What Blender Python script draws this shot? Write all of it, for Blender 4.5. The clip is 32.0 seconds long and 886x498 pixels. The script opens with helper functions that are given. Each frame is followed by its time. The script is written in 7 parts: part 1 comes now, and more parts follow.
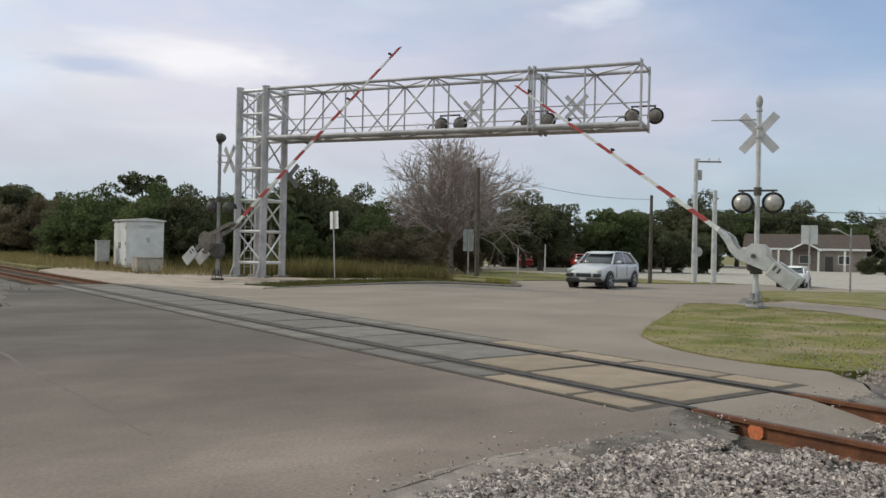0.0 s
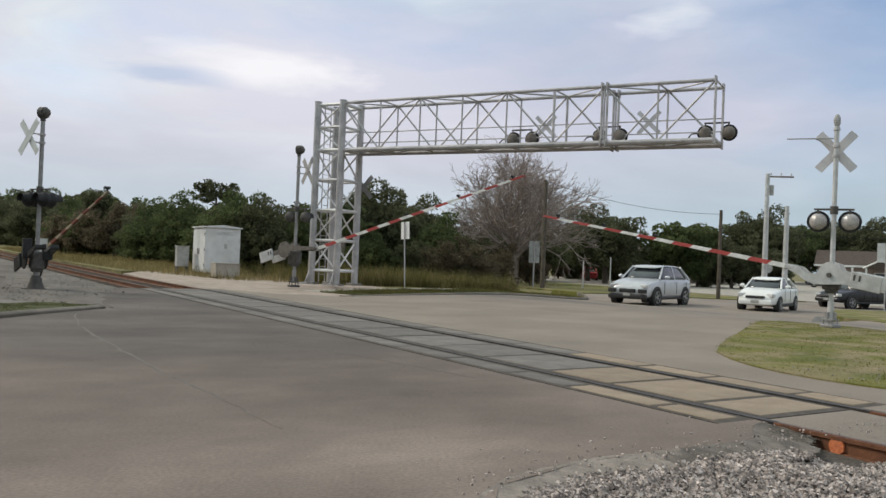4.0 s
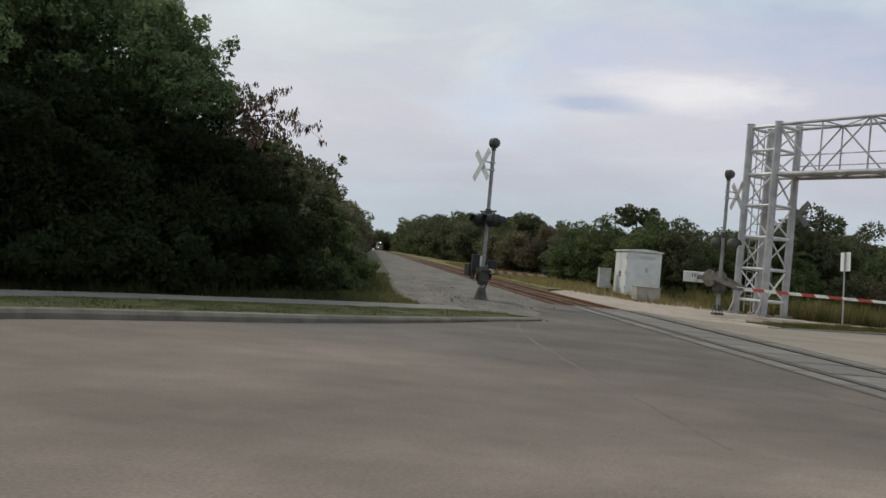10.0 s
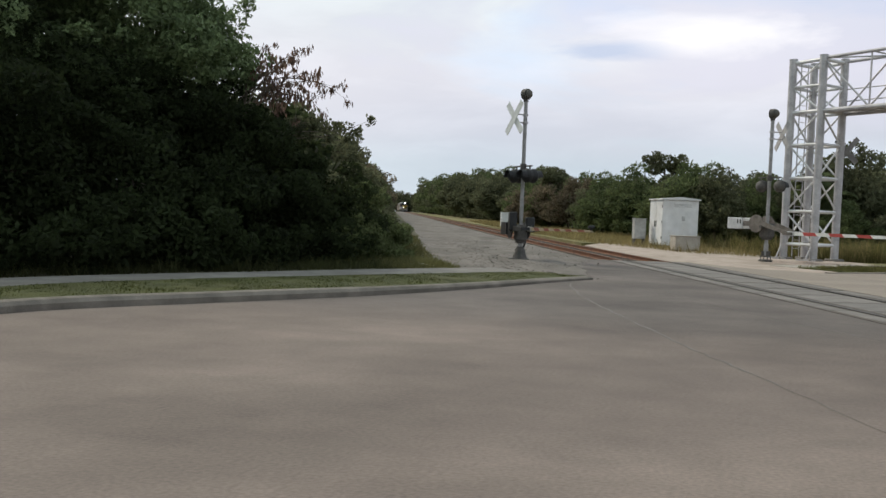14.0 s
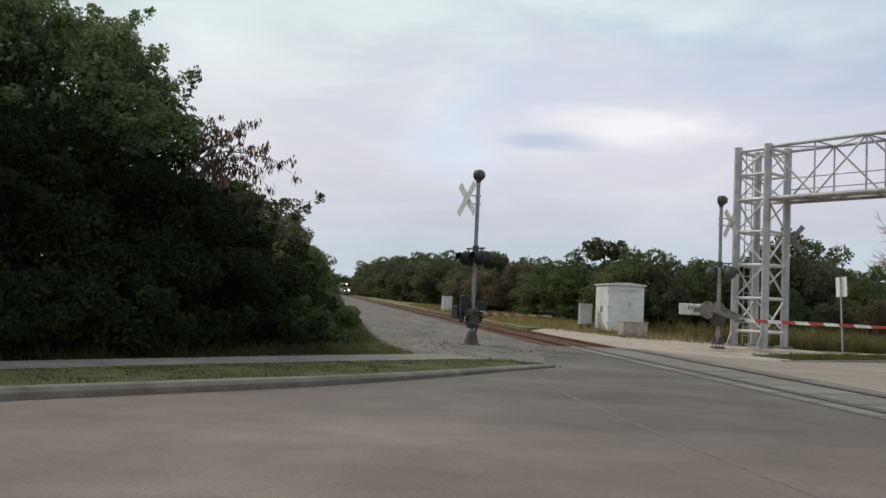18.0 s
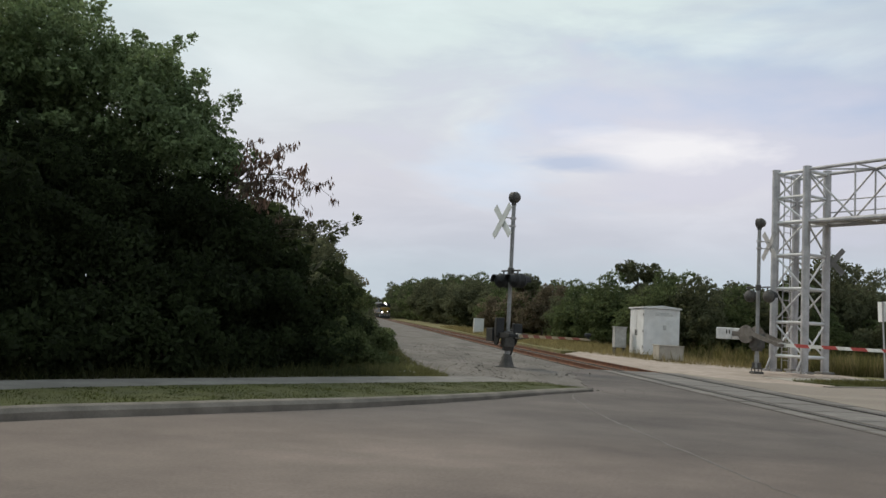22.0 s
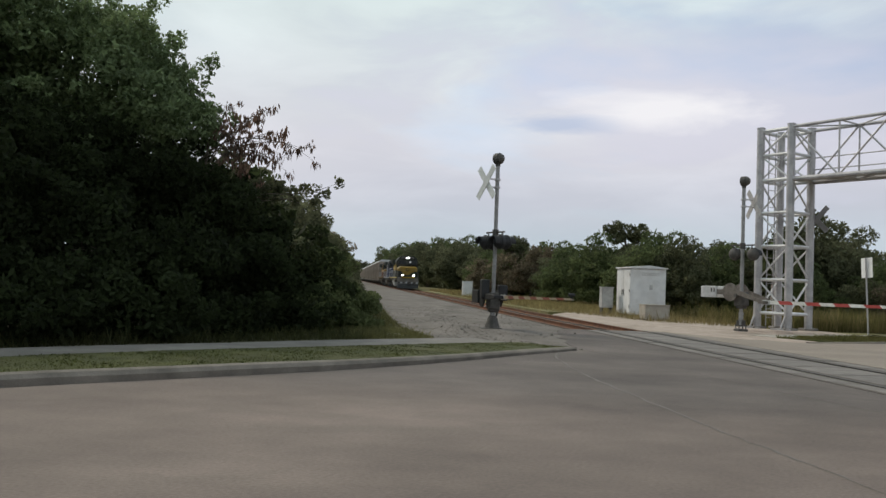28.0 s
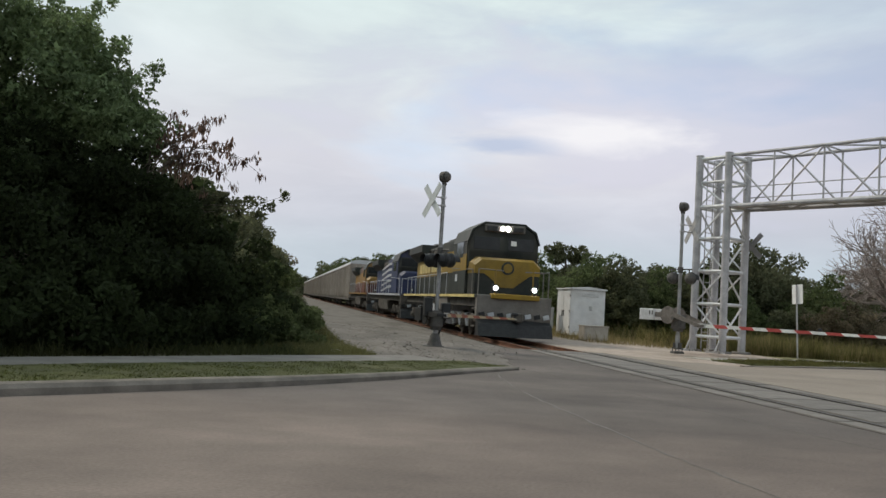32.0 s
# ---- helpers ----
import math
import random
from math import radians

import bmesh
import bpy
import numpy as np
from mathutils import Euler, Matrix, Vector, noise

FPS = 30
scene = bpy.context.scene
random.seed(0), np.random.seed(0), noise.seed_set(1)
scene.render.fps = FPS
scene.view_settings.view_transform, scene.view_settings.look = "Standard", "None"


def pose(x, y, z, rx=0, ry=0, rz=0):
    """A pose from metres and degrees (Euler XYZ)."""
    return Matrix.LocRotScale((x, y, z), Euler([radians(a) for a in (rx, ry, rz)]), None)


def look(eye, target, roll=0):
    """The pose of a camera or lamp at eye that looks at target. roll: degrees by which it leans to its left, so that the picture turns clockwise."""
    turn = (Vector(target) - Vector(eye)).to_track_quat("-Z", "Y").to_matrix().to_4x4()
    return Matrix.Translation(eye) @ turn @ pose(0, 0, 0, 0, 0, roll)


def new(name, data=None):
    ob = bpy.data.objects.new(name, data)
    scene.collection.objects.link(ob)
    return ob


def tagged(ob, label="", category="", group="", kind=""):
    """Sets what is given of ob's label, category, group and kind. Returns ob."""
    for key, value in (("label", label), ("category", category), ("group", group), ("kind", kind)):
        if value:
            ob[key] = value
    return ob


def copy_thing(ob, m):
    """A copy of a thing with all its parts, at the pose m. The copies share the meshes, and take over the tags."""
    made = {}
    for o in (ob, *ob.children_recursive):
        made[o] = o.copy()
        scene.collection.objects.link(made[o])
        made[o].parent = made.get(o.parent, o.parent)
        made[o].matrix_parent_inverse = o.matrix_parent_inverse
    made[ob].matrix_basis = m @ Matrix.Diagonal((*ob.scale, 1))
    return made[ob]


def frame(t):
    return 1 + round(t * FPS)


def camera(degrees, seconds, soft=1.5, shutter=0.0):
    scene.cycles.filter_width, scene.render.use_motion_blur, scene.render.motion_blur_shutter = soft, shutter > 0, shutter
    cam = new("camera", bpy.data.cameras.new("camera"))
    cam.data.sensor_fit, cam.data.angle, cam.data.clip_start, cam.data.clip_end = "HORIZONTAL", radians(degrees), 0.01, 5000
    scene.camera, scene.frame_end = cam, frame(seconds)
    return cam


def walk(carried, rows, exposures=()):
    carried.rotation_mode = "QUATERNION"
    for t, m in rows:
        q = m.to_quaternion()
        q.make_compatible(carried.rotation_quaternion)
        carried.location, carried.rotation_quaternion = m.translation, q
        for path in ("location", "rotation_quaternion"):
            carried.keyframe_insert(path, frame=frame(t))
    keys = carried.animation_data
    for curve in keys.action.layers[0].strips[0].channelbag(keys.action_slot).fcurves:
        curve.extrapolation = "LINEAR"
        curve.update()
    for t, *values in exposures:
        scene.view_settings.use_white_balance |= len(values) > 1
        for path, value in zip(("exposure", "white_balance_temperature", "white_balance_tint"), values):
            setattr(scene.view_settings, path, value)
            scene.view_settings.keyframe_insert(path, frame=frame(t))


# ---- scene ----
cam = camera(56.3, 32.0, soft=1.5)
PATH = [
    (0, (-6.671, -0.045, 1.293), (-5.478, 1.56, 1.296), 1.2),
    (0.5, (-6.7, -0.017, 1.295), (-5.455, 1.546, 1.382), 1.7),
    (1, (-6.723, -0.071, 1.302), (-5.398, 1.423, 1.416), -0.1),
    (1.5, (-6.873, -0.252, 1.302), (-5.531, 1.229, 1.377), 0.8),
    (2, (-6.939, -0.334, 1.328), (-5.605, 1.152, 1.434), 1.1),
    (2.5, (-7.063, -0.337, 1.317), (-5.741, 1.162, 1.403), 0.2),
    (3, (-7.15, -0.345, 1.316), (-5.796, 1.126, 1.375), 1.0),
    (3.5, (-7.2, -0.339, 1.308), (-5.897, 1.178, 1.345), 2.2),
    (4, (-7.289, -0.337, 1.346), (-6.218, 1.352, 1.368), 2.3),
    (4.5, (-7.299, -0.373, 1.355), (-6.697, 1.533, 1.406), 2.5),
    (6.5, (-7.569, -0.56, 1.314), (-7.409, 1.433, 1.367), 2.4),
    (7, (-7.632, -0.505, 1.305), (-7.452, 1.486, 1.358), 2.9),
    (7.5, (-7.619, -0.512, 1.283), (-7.415, 1.477, 1.336), 4.1),
    (8, (-7.62, -0.576, 1.283), (-7.453, 1.416, 1.315), 4.5),
    (8.5, (-7.637, -0.517, 1.281), (-7.457, 1.471, 1.405), 5.0),
    (9, (-7.679, -0.515, 1.329), (-7.512, 1.475, 1.421), 4.9),
    (9.5, (-7.638, -0.558, 1.284), (-7.46, 1.433, 1.331), 4.6),
    (10, (-7.676, -0.524, 1.275), (-7.53, 1.471, 1.293), 5.1),
    (10.5, (-7.693, -0.404, 1.241), (-7.544, 1.591, 1.229), 5.3),
    (11, (-7.738, -0.178, 1.257), (-7.611, 1.817, 1.317), 5.2),
    (11.5, (-7.883, -0.262, 1.295), (-7.917, 1.737, 1.368), 4.3),
    (12, (-7.999, -0.113, 1.322), (-7.926, 1.886, 1.278), 2.5),
    (12.5, (-7.964, 0.182, 1.31), (-7.848, 2.178, 1.264), 2.1),
    (13, (-7.938, 0.28, 1.347), (-7.872, 2.279, 1.359), 3.2),
    (13.5, (-8.019, 0.347, 1.309), (-7.947, 2.345, 1.273), 1.2),
    (14, (-8.051, 0.523, 1.304), (-7.951, 2.519, 1.219), 2.1),
    (14.5, (-8.049, 0.691, 1.33), (-7.982, 2.69, 1.322), 1.9),
    (15, (-8.009, 0.81, 1.308), (-7.967, 2.81, 1.275), 2.5),
    (15.5, (-8.104, 0.862, 1.344), (-7.942, 2.854, 1.4), 2.8),
    (17.5, (-8.333, 1.478, 1.258), (-8.076, 3.459, 1.366), 1.0),
    (18, (-8.355, 1.573, 1.27), (-8.113, 3.554, 1.393), 2.7),
    (18.5, (-8.293, 1.638, 1.246), (-8.073, 3.621, 1.389), 2.9),
    (19, (-8.303, 1.617, 1.269), (-8.114, 3.605, 1.374), 2.9),
    (19.5, (-8.346, 1.62, 1.233), (-8.155, 3.608, 1.331), 2.5),
    (20, (-8.396, 1.519, 1.271), (-8.169, 3.504, 1.351), 2.3),
    (20.5, (-8.483, 1.583, 1.245), (-8.271, 3.569, 1.344), 2.4),
    (21, (-8.474, 1.555, 1.248), (-8.28, 3.542, 1.368), 2.6),
    (21.5, (-8.483, 1.551, 1.256), (-8.303, 3.539, 1.382), 2.9),
    (22, (-8.497, 1.571, 1.265), (-8.331, 3.557, 1.437), 3.1),
    (22.5, (-8.493, 1.564, 1.259), (-8.333, 3.551, 1.417), 3.1),
    (23, (-8.483, 1.548, 1.242), (-8.328, 3.539, 1.364), 3.1),
    (23.5, (-8.467, 1.625, 1.263), (-8.236, 3.608, 1.379), 3.3),
    (24, (-8.449, 1.636, 1.272), (-8.237, 3.623, 1.355), 1.4),
    (24.5, (-8.449, 1.603, 1.268), (-8.234, 3.588, 1.391), 2.5),
    (25, (-8.433, 1.585, 1.266), (-8.213, 3.571, 1.359), 2.3),
    (25.5, (-8.469, 1.618, 1.271), (-8.271, 3.606, 1.369), 2.5),
    (27.5, (-8.338, 1.664, 1.223), (-8.168, 3.655, 1.302), 2.9),
    (28, (-8.345, 1.626, 1.237), (-8.149, 3.615, 1.323), 2.2),
    (28.5, (-8.359, 1.653, 1.237), (-8.141, 3.639, 1.331), 1.7),
    (29, (-8.392, 1.677, 1.23), (-8.184, 3.662, 1.356), 2.7),
    (29.5, (-8.402, 1.626, 1.244), (-8.199, 3.611, 1.373), 3.4),
    (30, (-8.434, 1.643, 1.249), (-8.221, 3.628, 1.372), 2.8),
    (30.5, (-8.424, 1.636, 1.235), (-8.19, 3.619, 1.357), 3.3),
    (31, (-8.422, 1.668, 1.244), (-8.162, 3.647, 1.36), 2.8),
    (31.5, (-8.418, 1.607, 1.228), (-8.142, 3.584, 1.35), 2.6),
    (32, (-8.437, 1.662, 1.241), (-8.103, 3.63, 1.375), 3.5),
]
# the clip's camera adjusts its exposure a little on the way
EXPOSURE = [(0, -0.03), (4, -0.02), (7, 0.03), (9, -0.12), (10, -0.22), (11, 0.04), (13, 0.0), (14, 0.13), (15, 0.05), (18, -0.05), (21, -0.05), (23, -0.14), (25, -0.06), (28, -0.09), (32, -0.06)]
walk(cam, [(t, look(eye, target, roll)) for t, eye, target, roll in PATH], EXPOSURE)
# ---- sky and sun ----
SUN_EL, SUN_AZ = radians(41), radians(-40)   # azimuth from +y towards +x
world = bpy.data.worlds.new("sky")
scene.world = world
world.use_nodes = True
wn, wl = world.node_tree.nodes, world.node_tree.links
wn.clear()


def wnode(kind, **values):
    n = wn.new(kind)
    for k, v in values.items():
        n.inputs[k].default_value = v
    return n


sky = wn.new("ShaderNodeTexSky")
sky.sky_type, sky.sun_disc = "NISHITA", False
sky.sun_elevation, sky.sun_rotation = SUN_EL, SUN_AZ
sky.dust_density, sky.ozone_density = 2.0, 2.0
coord = wn.new("ShaderNodeTexCoord")
flat = wn.new("ShaderNodeMapping")
flat.inputs["Location"].default_value = (0.55, 0.1, 0.0)
flat.inputs["Scale"].default_value = (1.0, 1.0, 3.4)
wl.new(coord.outputs["Generated"], flat.inputs["Vector"])
clouds = wnode("ShaderNodeTexNoise", Scale=1.9, Detail=8.0, Roughness=0.5, Distortion=0.25)
wl.new(flat.outputs["Vector"], clouds.inputs["Vector"])
broad = wnode("ShaderNodeTexNoise", Scale=1.15, Detail=4.0, Roughness=0.5, Distortion=0.3)
wl.new(flat.outputs["Vector"], broad.inputs["Vector"])
wisps = wnode("ShaderNodeTexNoise", Scale=5.0, Detail=6.0, Roughness=0.55, Distortion=0.3)
wl.new(flat.outputs["Vector"], wisps.inputs["Vector"])


def ramp(source, stops):
    r = wn.new("ShaderNodeValToRGB")
    for k, (at, colour) in enumerate(stops):
        e = r.color_ramp.elements[k] if k < 2 else r.color_ramp.elements.new(at)
        e.position, e.color = at, (*colour, 1)
    wl.new(source, r.inputs["Fac"])
    return r.outputs["Color"]


def blend(mode, factor, a, b):
    m = wn.new("ShaderNodeMix")
    m.data_type, m.blend_type = "RGBA", mode
    for socket, v in ((m.inputs["Factor"], factor), (m.inputs[6], a), (m.inputs[7], b)):
        if isinstance(v, (float, tuple)):
            socket.default_value = v if isinstance(v, float) else (*v, 1)
        else:
            wl.new(v, socket)
    return m.outputs[2]


height = wn.new("ShaderNodeSeparateXYZ")
wl.new(coord.outputs["Generated"], height.inputs["Vector"])
# cloud deck: lavender low down, pale blue-green white higher up
low = ramp(broad.outputs["Fac"], [(0.34, (0.625, 0.605, 0.71)), (0.66, (0.80, 0.76, 0.825))])
haze = ramp(broad.outputs["Fac"], [(0.34, (0.565, 0.65, 0.71)), (0.66, (0.665, 0.72, 0.77))])
low = blend("MIX", ramp(height.outputs["Z"], [(0.06, (0, 0, 0)), (0.17, (1, 1, 1))]), haze, low)
low = blend("MULTIPLY", ramp(height.outputs["X"], [(0.55, (0, 0, 0)), (0.92, (1, 1, 1))]), low, (0.80, 0.88, 0.90))
left = ramp(broad.outputs["Fac"], [(0.30, (0.51, 0.67, 0.70)), (0.60, (0.77, 0.88, 0.865))])
right = ramp(broad.outputs["Fac"], [(0.32, (0.56, 0.60, 0.76)), (0.66, (0.75, 0.74, 0.85))])
high = blend("MIX", ramp(height.outputs["X"], [(0.30, (0, 0, 0)), (0.92, (1, 1, 1))]), left, right)
lift = ramp(height.outputs["Z"], [(0.10, (0, 0, 0)), (0.34, (1, 1, 1))])
deck = blend("MIX", lift, low, high)
bright = ramp(wisps.outputs["Fac"], [(0.40, (0.96, 0.96, 0.965)), (0.72, (1.10, 1.10, 1.09))])
deck = blend("MULTIPLY", 1.0, deck, bright)
deck = blend("MULTIPLY", 1.0, deck, (0.97, 0.97, 0.99))
# bright cloud banks low over the track and the road, with bluish gaps beside them
def bank(at, squash, lo, hi):
    v = wn.new("ShaderNodeVectorMath")
    v.operation = "SUBTRACT"
    wl.new(coord.outputs["Generated"], v.inputs[0])
    v.inputs[1].default_value = at
    w = wn.new("ShaderNodeVectorMath")
    w.operation = "MULTIPLY"
    wl.new(v.outputs["Vector"], w.inputs[0])
    w.inputs[1].default_value = squash
    d = wn.new("ShaderNodeVectorMath")
    d.operation = "LENGTH"
    wl.new(w.outputs["Vector"], d.inputs[0])
    s = wn.new("ShaderNodeMath")
    s.operation = "MULTIPLY_ADD"
    s.inputs[1].default_value = 0.9
    wl.new(wisps.outputs["Fac"], s.inputs[0])
    wl.new(d.outputs["Value"], s.inputs[2])
    return ramp(s.outputs["Value"], [(lo, (1, 1, 1)), (hi, (0, 0, 0))])


for place, squash, lo, hi, share, tint in (
        ((0.42, 0.87, 0.262), (0.8, 0.8, 3.2), 0.52, 0.82, 0.50, (0.54, 0.58, 0.77)),
        ((0.34, 0.915, 0.225), (1.0, 1.0, 3.6), 0.50, 0.78, 0.50, (0.82, 0.80, 0.88)),
        ((0.335, 0.918, 0.212), (2.0, 2.0, 10.5), 0.50, 0.70, 0.90, (0.97, 0.96, 0.985)),
        ((0.218, 0.956, 0.192), (2.8, 2.8, 11.0), 0.50, 0.66, 0.72, (0.50, 0.59, 0.77)),
        ((0.712, 0.641, 0.288), (5.0, 5.0, 9.0), 0.52, 0.68, 0.70, (0.90, 0.92, 0.95))):
    deck = blend("MIX", blend("MULTIPLY", 1.0, bank(place, squash, lo, hi), (share, share, share)), deck, tint)
clear = blend("MULTIPLY", 1.0, sky.outputs["Color"], (0.135, 0.150, 0.160))
cover = ramp(clouds.outputs["Fac"], [(0.22, (0.35, 0.35, 0.35)), (0.40, (1, 1, 1))])
full = ramp(height.outputs["Z"], [(0.02, (1, 1, 1)), (0.16, (0, 0, 0))])
cover = blend("LIGHTEN", 1.0, cover, full)
# a ragged opening in the deck up the road
aim = wn.new("ShaderNodeVectorMath")
aim.operation = "DISTANCE"
aim.inputs[1].default_value = (0.86, 0.41, 0.30)
wl.new(coord.outputs["Generated"], aim.inputs[0])
frayed = wn.new("ShaderNodeMath")
frayed.operation = "MULTIPLY_ADD"
frayed.inputs[1].default_value, frayed.inputs[2].default_value = 0.55, -0.27
wl.new(clouds.outputs["Fac"], frayed.inputs[0])
total = wn.new("ShaderNodeMath")
wl.new(aim.outputs["Value"], total.inputs[0])
wl.new(frayed.outputs["Value"], total.inputs[1])
cover = blend("MULTIPLY", 1.0, cover, ramp(total.outputs["Value"], [(0.05, (0.22, 0.22, 0.22)), (0.24, (1, 1, 1))]))
whole = blend("MIX", cover, clear, deck)
backg = wnode("ShaderNodeBackground", Strength=1.0)
wl.new(whole, backg.inputs["Color"])
wout = wn.new("ShaderNodeOutputWorld")
wl.new(backg.outputs["Background"], wout.inputs["Surface"])
sun = new("sun", bpy.data.lights.new("sun", "SUN"))
sun.data.energy, sun.data.angle, sun.data.color = 2.2, radians(11), (1.0, 0.90, 0.76)
sun.matrix_world = look((0, 0, 0), (-math.sin(SUN_AZ) * math.cos(SUN_EL), -math.cos(SUN_AZ) * math.cos(SUN_EL), -math.sin(SUN_EL)))
scene.view_settings.exposure = 0.0
# ---- materials ----
def material(name, dark, light, scale=6.0, rough=0.8, metal=0.0, bump=0.15, fine=40.0, stain=None, stain_scale=0.4, stain_amount=0.5,
             per_piece=0.0, stretch=(1, 1, 1), spec=0.4, glow=0.0, turn=0.0, grit=0.35):
    """A surface with two scales of variation, stains and fine relief. Lengths are metres."""
    m = bpy.data.materials.new(name)
    m.use_nodes = True
    n, l = m.node_tree.nodes, m.node_tree.links
    b = n["Principled BSDF"]
    c = n.new("ShaderNodeTexCoord")
    mp = n.new("ShaderNodeMapping")
    mp.inputs["Scale"].default_value = stretch
    mp.inputs["Rotation"].default_value = (0, 0, radians(turn))
    l.new(c.outputs["Object"], mp.inputs["Vector"])
    a = n.new("ShaderNodeTexNoise")
    a.inputs["Scale"].default_value, a.inputs["Detail"].default_value, a.inputs["Roughness"].default_value = scale, 6, 0.6
    l.new(mp.outputs["Vector"], a.inputs["Vector"])
    r = n.new("ShaderNodeValToRGB")
    r.color_ramp.elements[0].position, r.color_ramp.elements[0].color = 0.33, (*dark, 1)
    r.color_ramp.elements[1].position, r.color_ramp.elements[1].color = 0.67, (*light, 1)
    l.new(a.outputs["Fac"], r.inputs["Fac"])
    out = r.outputs["Color"]
    f = n.new("ShaderNodeTexNoise")
    f.inputs["Scale"].default_value, f.inputs["Detail"].default_value = fine, 4
    l.new(mp.outputs["Vector"], f.inputs["Vector"])
    if stain:
        s = n.new("ShaderNodeTexNoise")
        s.inputs["Scale"].default_value, s.inputs["Detail"].default_value, s.inputs["Distortion"].default_value = stain_scale, 5, 0.6
        l.new(mp.outputs["Vector"], s.inputs["Vector"])
        sr = n.new("ShaderNodeMapRange")
        sr.inputs["From Min"].default_value, sr.inputs["From Max"].default_value, sr.inputs["To Max"].default_value = 0.45, 0.68, stain_amount
        l.new(s.outputs["Fac"], sr.inputs["Value"])
        x = n.new("ShaderNodeMix")
        x.data_type = "RGBA"
        l.new(sr.outputs["Result"], x.inputs["Factor"])
        l.new(out, x.inputs[6])
        x.inputs[7].default_value = (*stain, 1)
        out = x.outputs[2]
    g = n.new("ShaderNodeMix")
    g.data_type, g.blend_type = "RGBA", "OVERLAY"
    g.inputs["Factor"].default_value = grit
    l.new(out, g.inputs[6])
    l.new(f.outputs["Fac"], g.inputs[7])
    out = g.outputs[2]
    if per_piece:
        i = n.new("ShaderNodeObjectInfo") if per_piece > 0 else n.new("ShaderNodeNewGeometry")
        h = n.new("ShaderNodeMapRange")
        h.inputs["To Min"].default_value, h.inputs["To Max"].default_value = 1 - abs(per_piece), 1 + abs(per_piece)
        l.new(i.outputs["Random" if per_piece > 0 else "Random Per Island"], h.inputs["Value"])
        v = n.new("ShaderNodeHueSaturation")
        l.new(h.outputs["Result"], v.inputs["Value"])
        l.new(out, v.inputs["Color"])
        out = v.outputs["Color"]
    l.new(out, b.inputs["Base Color"])
    b.inputs["Roughness"].default_value, b.inputs["Metallic"].default_value = rough, metal
    b.inputs["Specular IOR Level"].default_value = spec
    if bump:
        k = n.new("ShaderNodeBump")
        k.inputs["Strength"].default_value, k.inputs["Distance"].default_value = bump, 0.02
        l.new(f.outputs["Fac"], k.inputs["Height"])
        l.new(k.outputs["Normal"], b.inputs["Normal"])
    if glow:
        b.inputs["Emission Color"].default_value = (*light, 1)
        b.inputs["Emission Strength"].default_value = glow
    return m


M = {}
M["road"] = material("near_road_asphalt", (0.095, 0.0735, 0.0625), (0.204, 0.161, 0.137), 0.5, 0.85, bump=0.4, fine=45, stain=(0.131, 0.104, 0.088), stain_scale=1.7, stain_amount=0.6, stretch=(0.7, 1.0, 1), turn=20, grit=0.45)
M["far_road"] = material("far_road_asphalt", (0.205, 0.170, 0.140), (0.275, 0.230, 0.190), 0.45, 0.85, bump=0.35, fine=60, stain=(0.17, 0.142, 0.12), stain_scale=0.3, stain_amount=0.45, stretch=(0.8, 1.0, 1), turn=22, grit=0.45)
M["panel"] = material("crossing_panel_concrete", (0.233, 0.179, 0.130), (0.326, 0.256, 0.186), 2.5, 0.85, bump=0.2, fine=60, stain=(0.19, 0.155, 0.12), stain_scale=0.9, per_piece=0.12)
M["panel_dark"] = material("worn_crossing_panel", (0.118, 0.106, 0.096), (0.19, 0.172, 0.156), 2.5, 0.85, bump=0.2, fine=60, per_piece=0.14)
M["rubber"] = material("dirty_joint_filler", (0.055, 0.046, 0.040), (0.100, 0.085, 0.072), 6, 0.95, bump=0.3)
# darker copy of the street concrete, the tree's shade put into its colour
M["pavement"] = material("pavement_concrete_darkened_for_shade", (0.135, 0.124, 0.113), (0.216, 0.200, 0.180), 2, 0.9, bump=0.2, fine=70, stain=(0.11, 0.10, 0.088), stain_scale=0.5)
M["lawn_stone"] = material("dusty_stone", (0.20, 0.17, 0.145), (0.38, 0.33, 0.285), 9, 0.9, bump=0.4, fine=80, per_piece=-0.45)
M["path_stone"] = material("path_stone", (0.135, 0.120, 0.106), (0.195, 0.174, 0.154), 9, 0.9, bump=0.4, fine=80, per_piece=-0.12)
M["dull_board"] = material("dull_board_back", (0.33, 0.32, 0.315), (0.45, 0.435, 0.43), 4, 0.7, bump=0.05)
M["kerb"] = material("worn_kerb_concrete", (0.125, 0.110, 0.092), (0.235, 0.205, 0.172), 2.2, 0.9, bump=0.4, fine=70, stain=(0.085, 0.075, 0.060), stain_scale=1.1, stain_amount=0.7)
M["concrete"] = material("kerb_concrete", (0.156, 0.145, 0.133), (0.258, 0.241, 0.221), 3, 0.9, bump=0.25, fine=70, stain=(0.14, 0.13, 0.12), stain_scale=0.8)
M["walkway"] = material("pale_street_concrete", (0.31, 0.28, 0.24), (0.42, 0.385, 0.335), 2, 0.9, bump=0.2, fine=70, stain=(0.24, 0.215, 0.185), stain_scale=0.4)
M["sand"] = material("sandy_ground", (0.275, 0.222, 0.185), (0.445, 0.365, 0.31), 2.2, 0.95, bump=0.5, fine=50, stain=(0.18, 0.15, 0.11), stain_scale=0.5)
M["gravel"] = material("gravel_path", (0.098, 0.086, 0.075), (0.19, 0.168, 0.148), 0.9, 0.95, bump=0.9, fine=28, stain=(0.085, 0.075, 0.062), stain_scale=0.45, stain_amount=0.8, stretch=(1, 0.45, 1), grit=0.6)
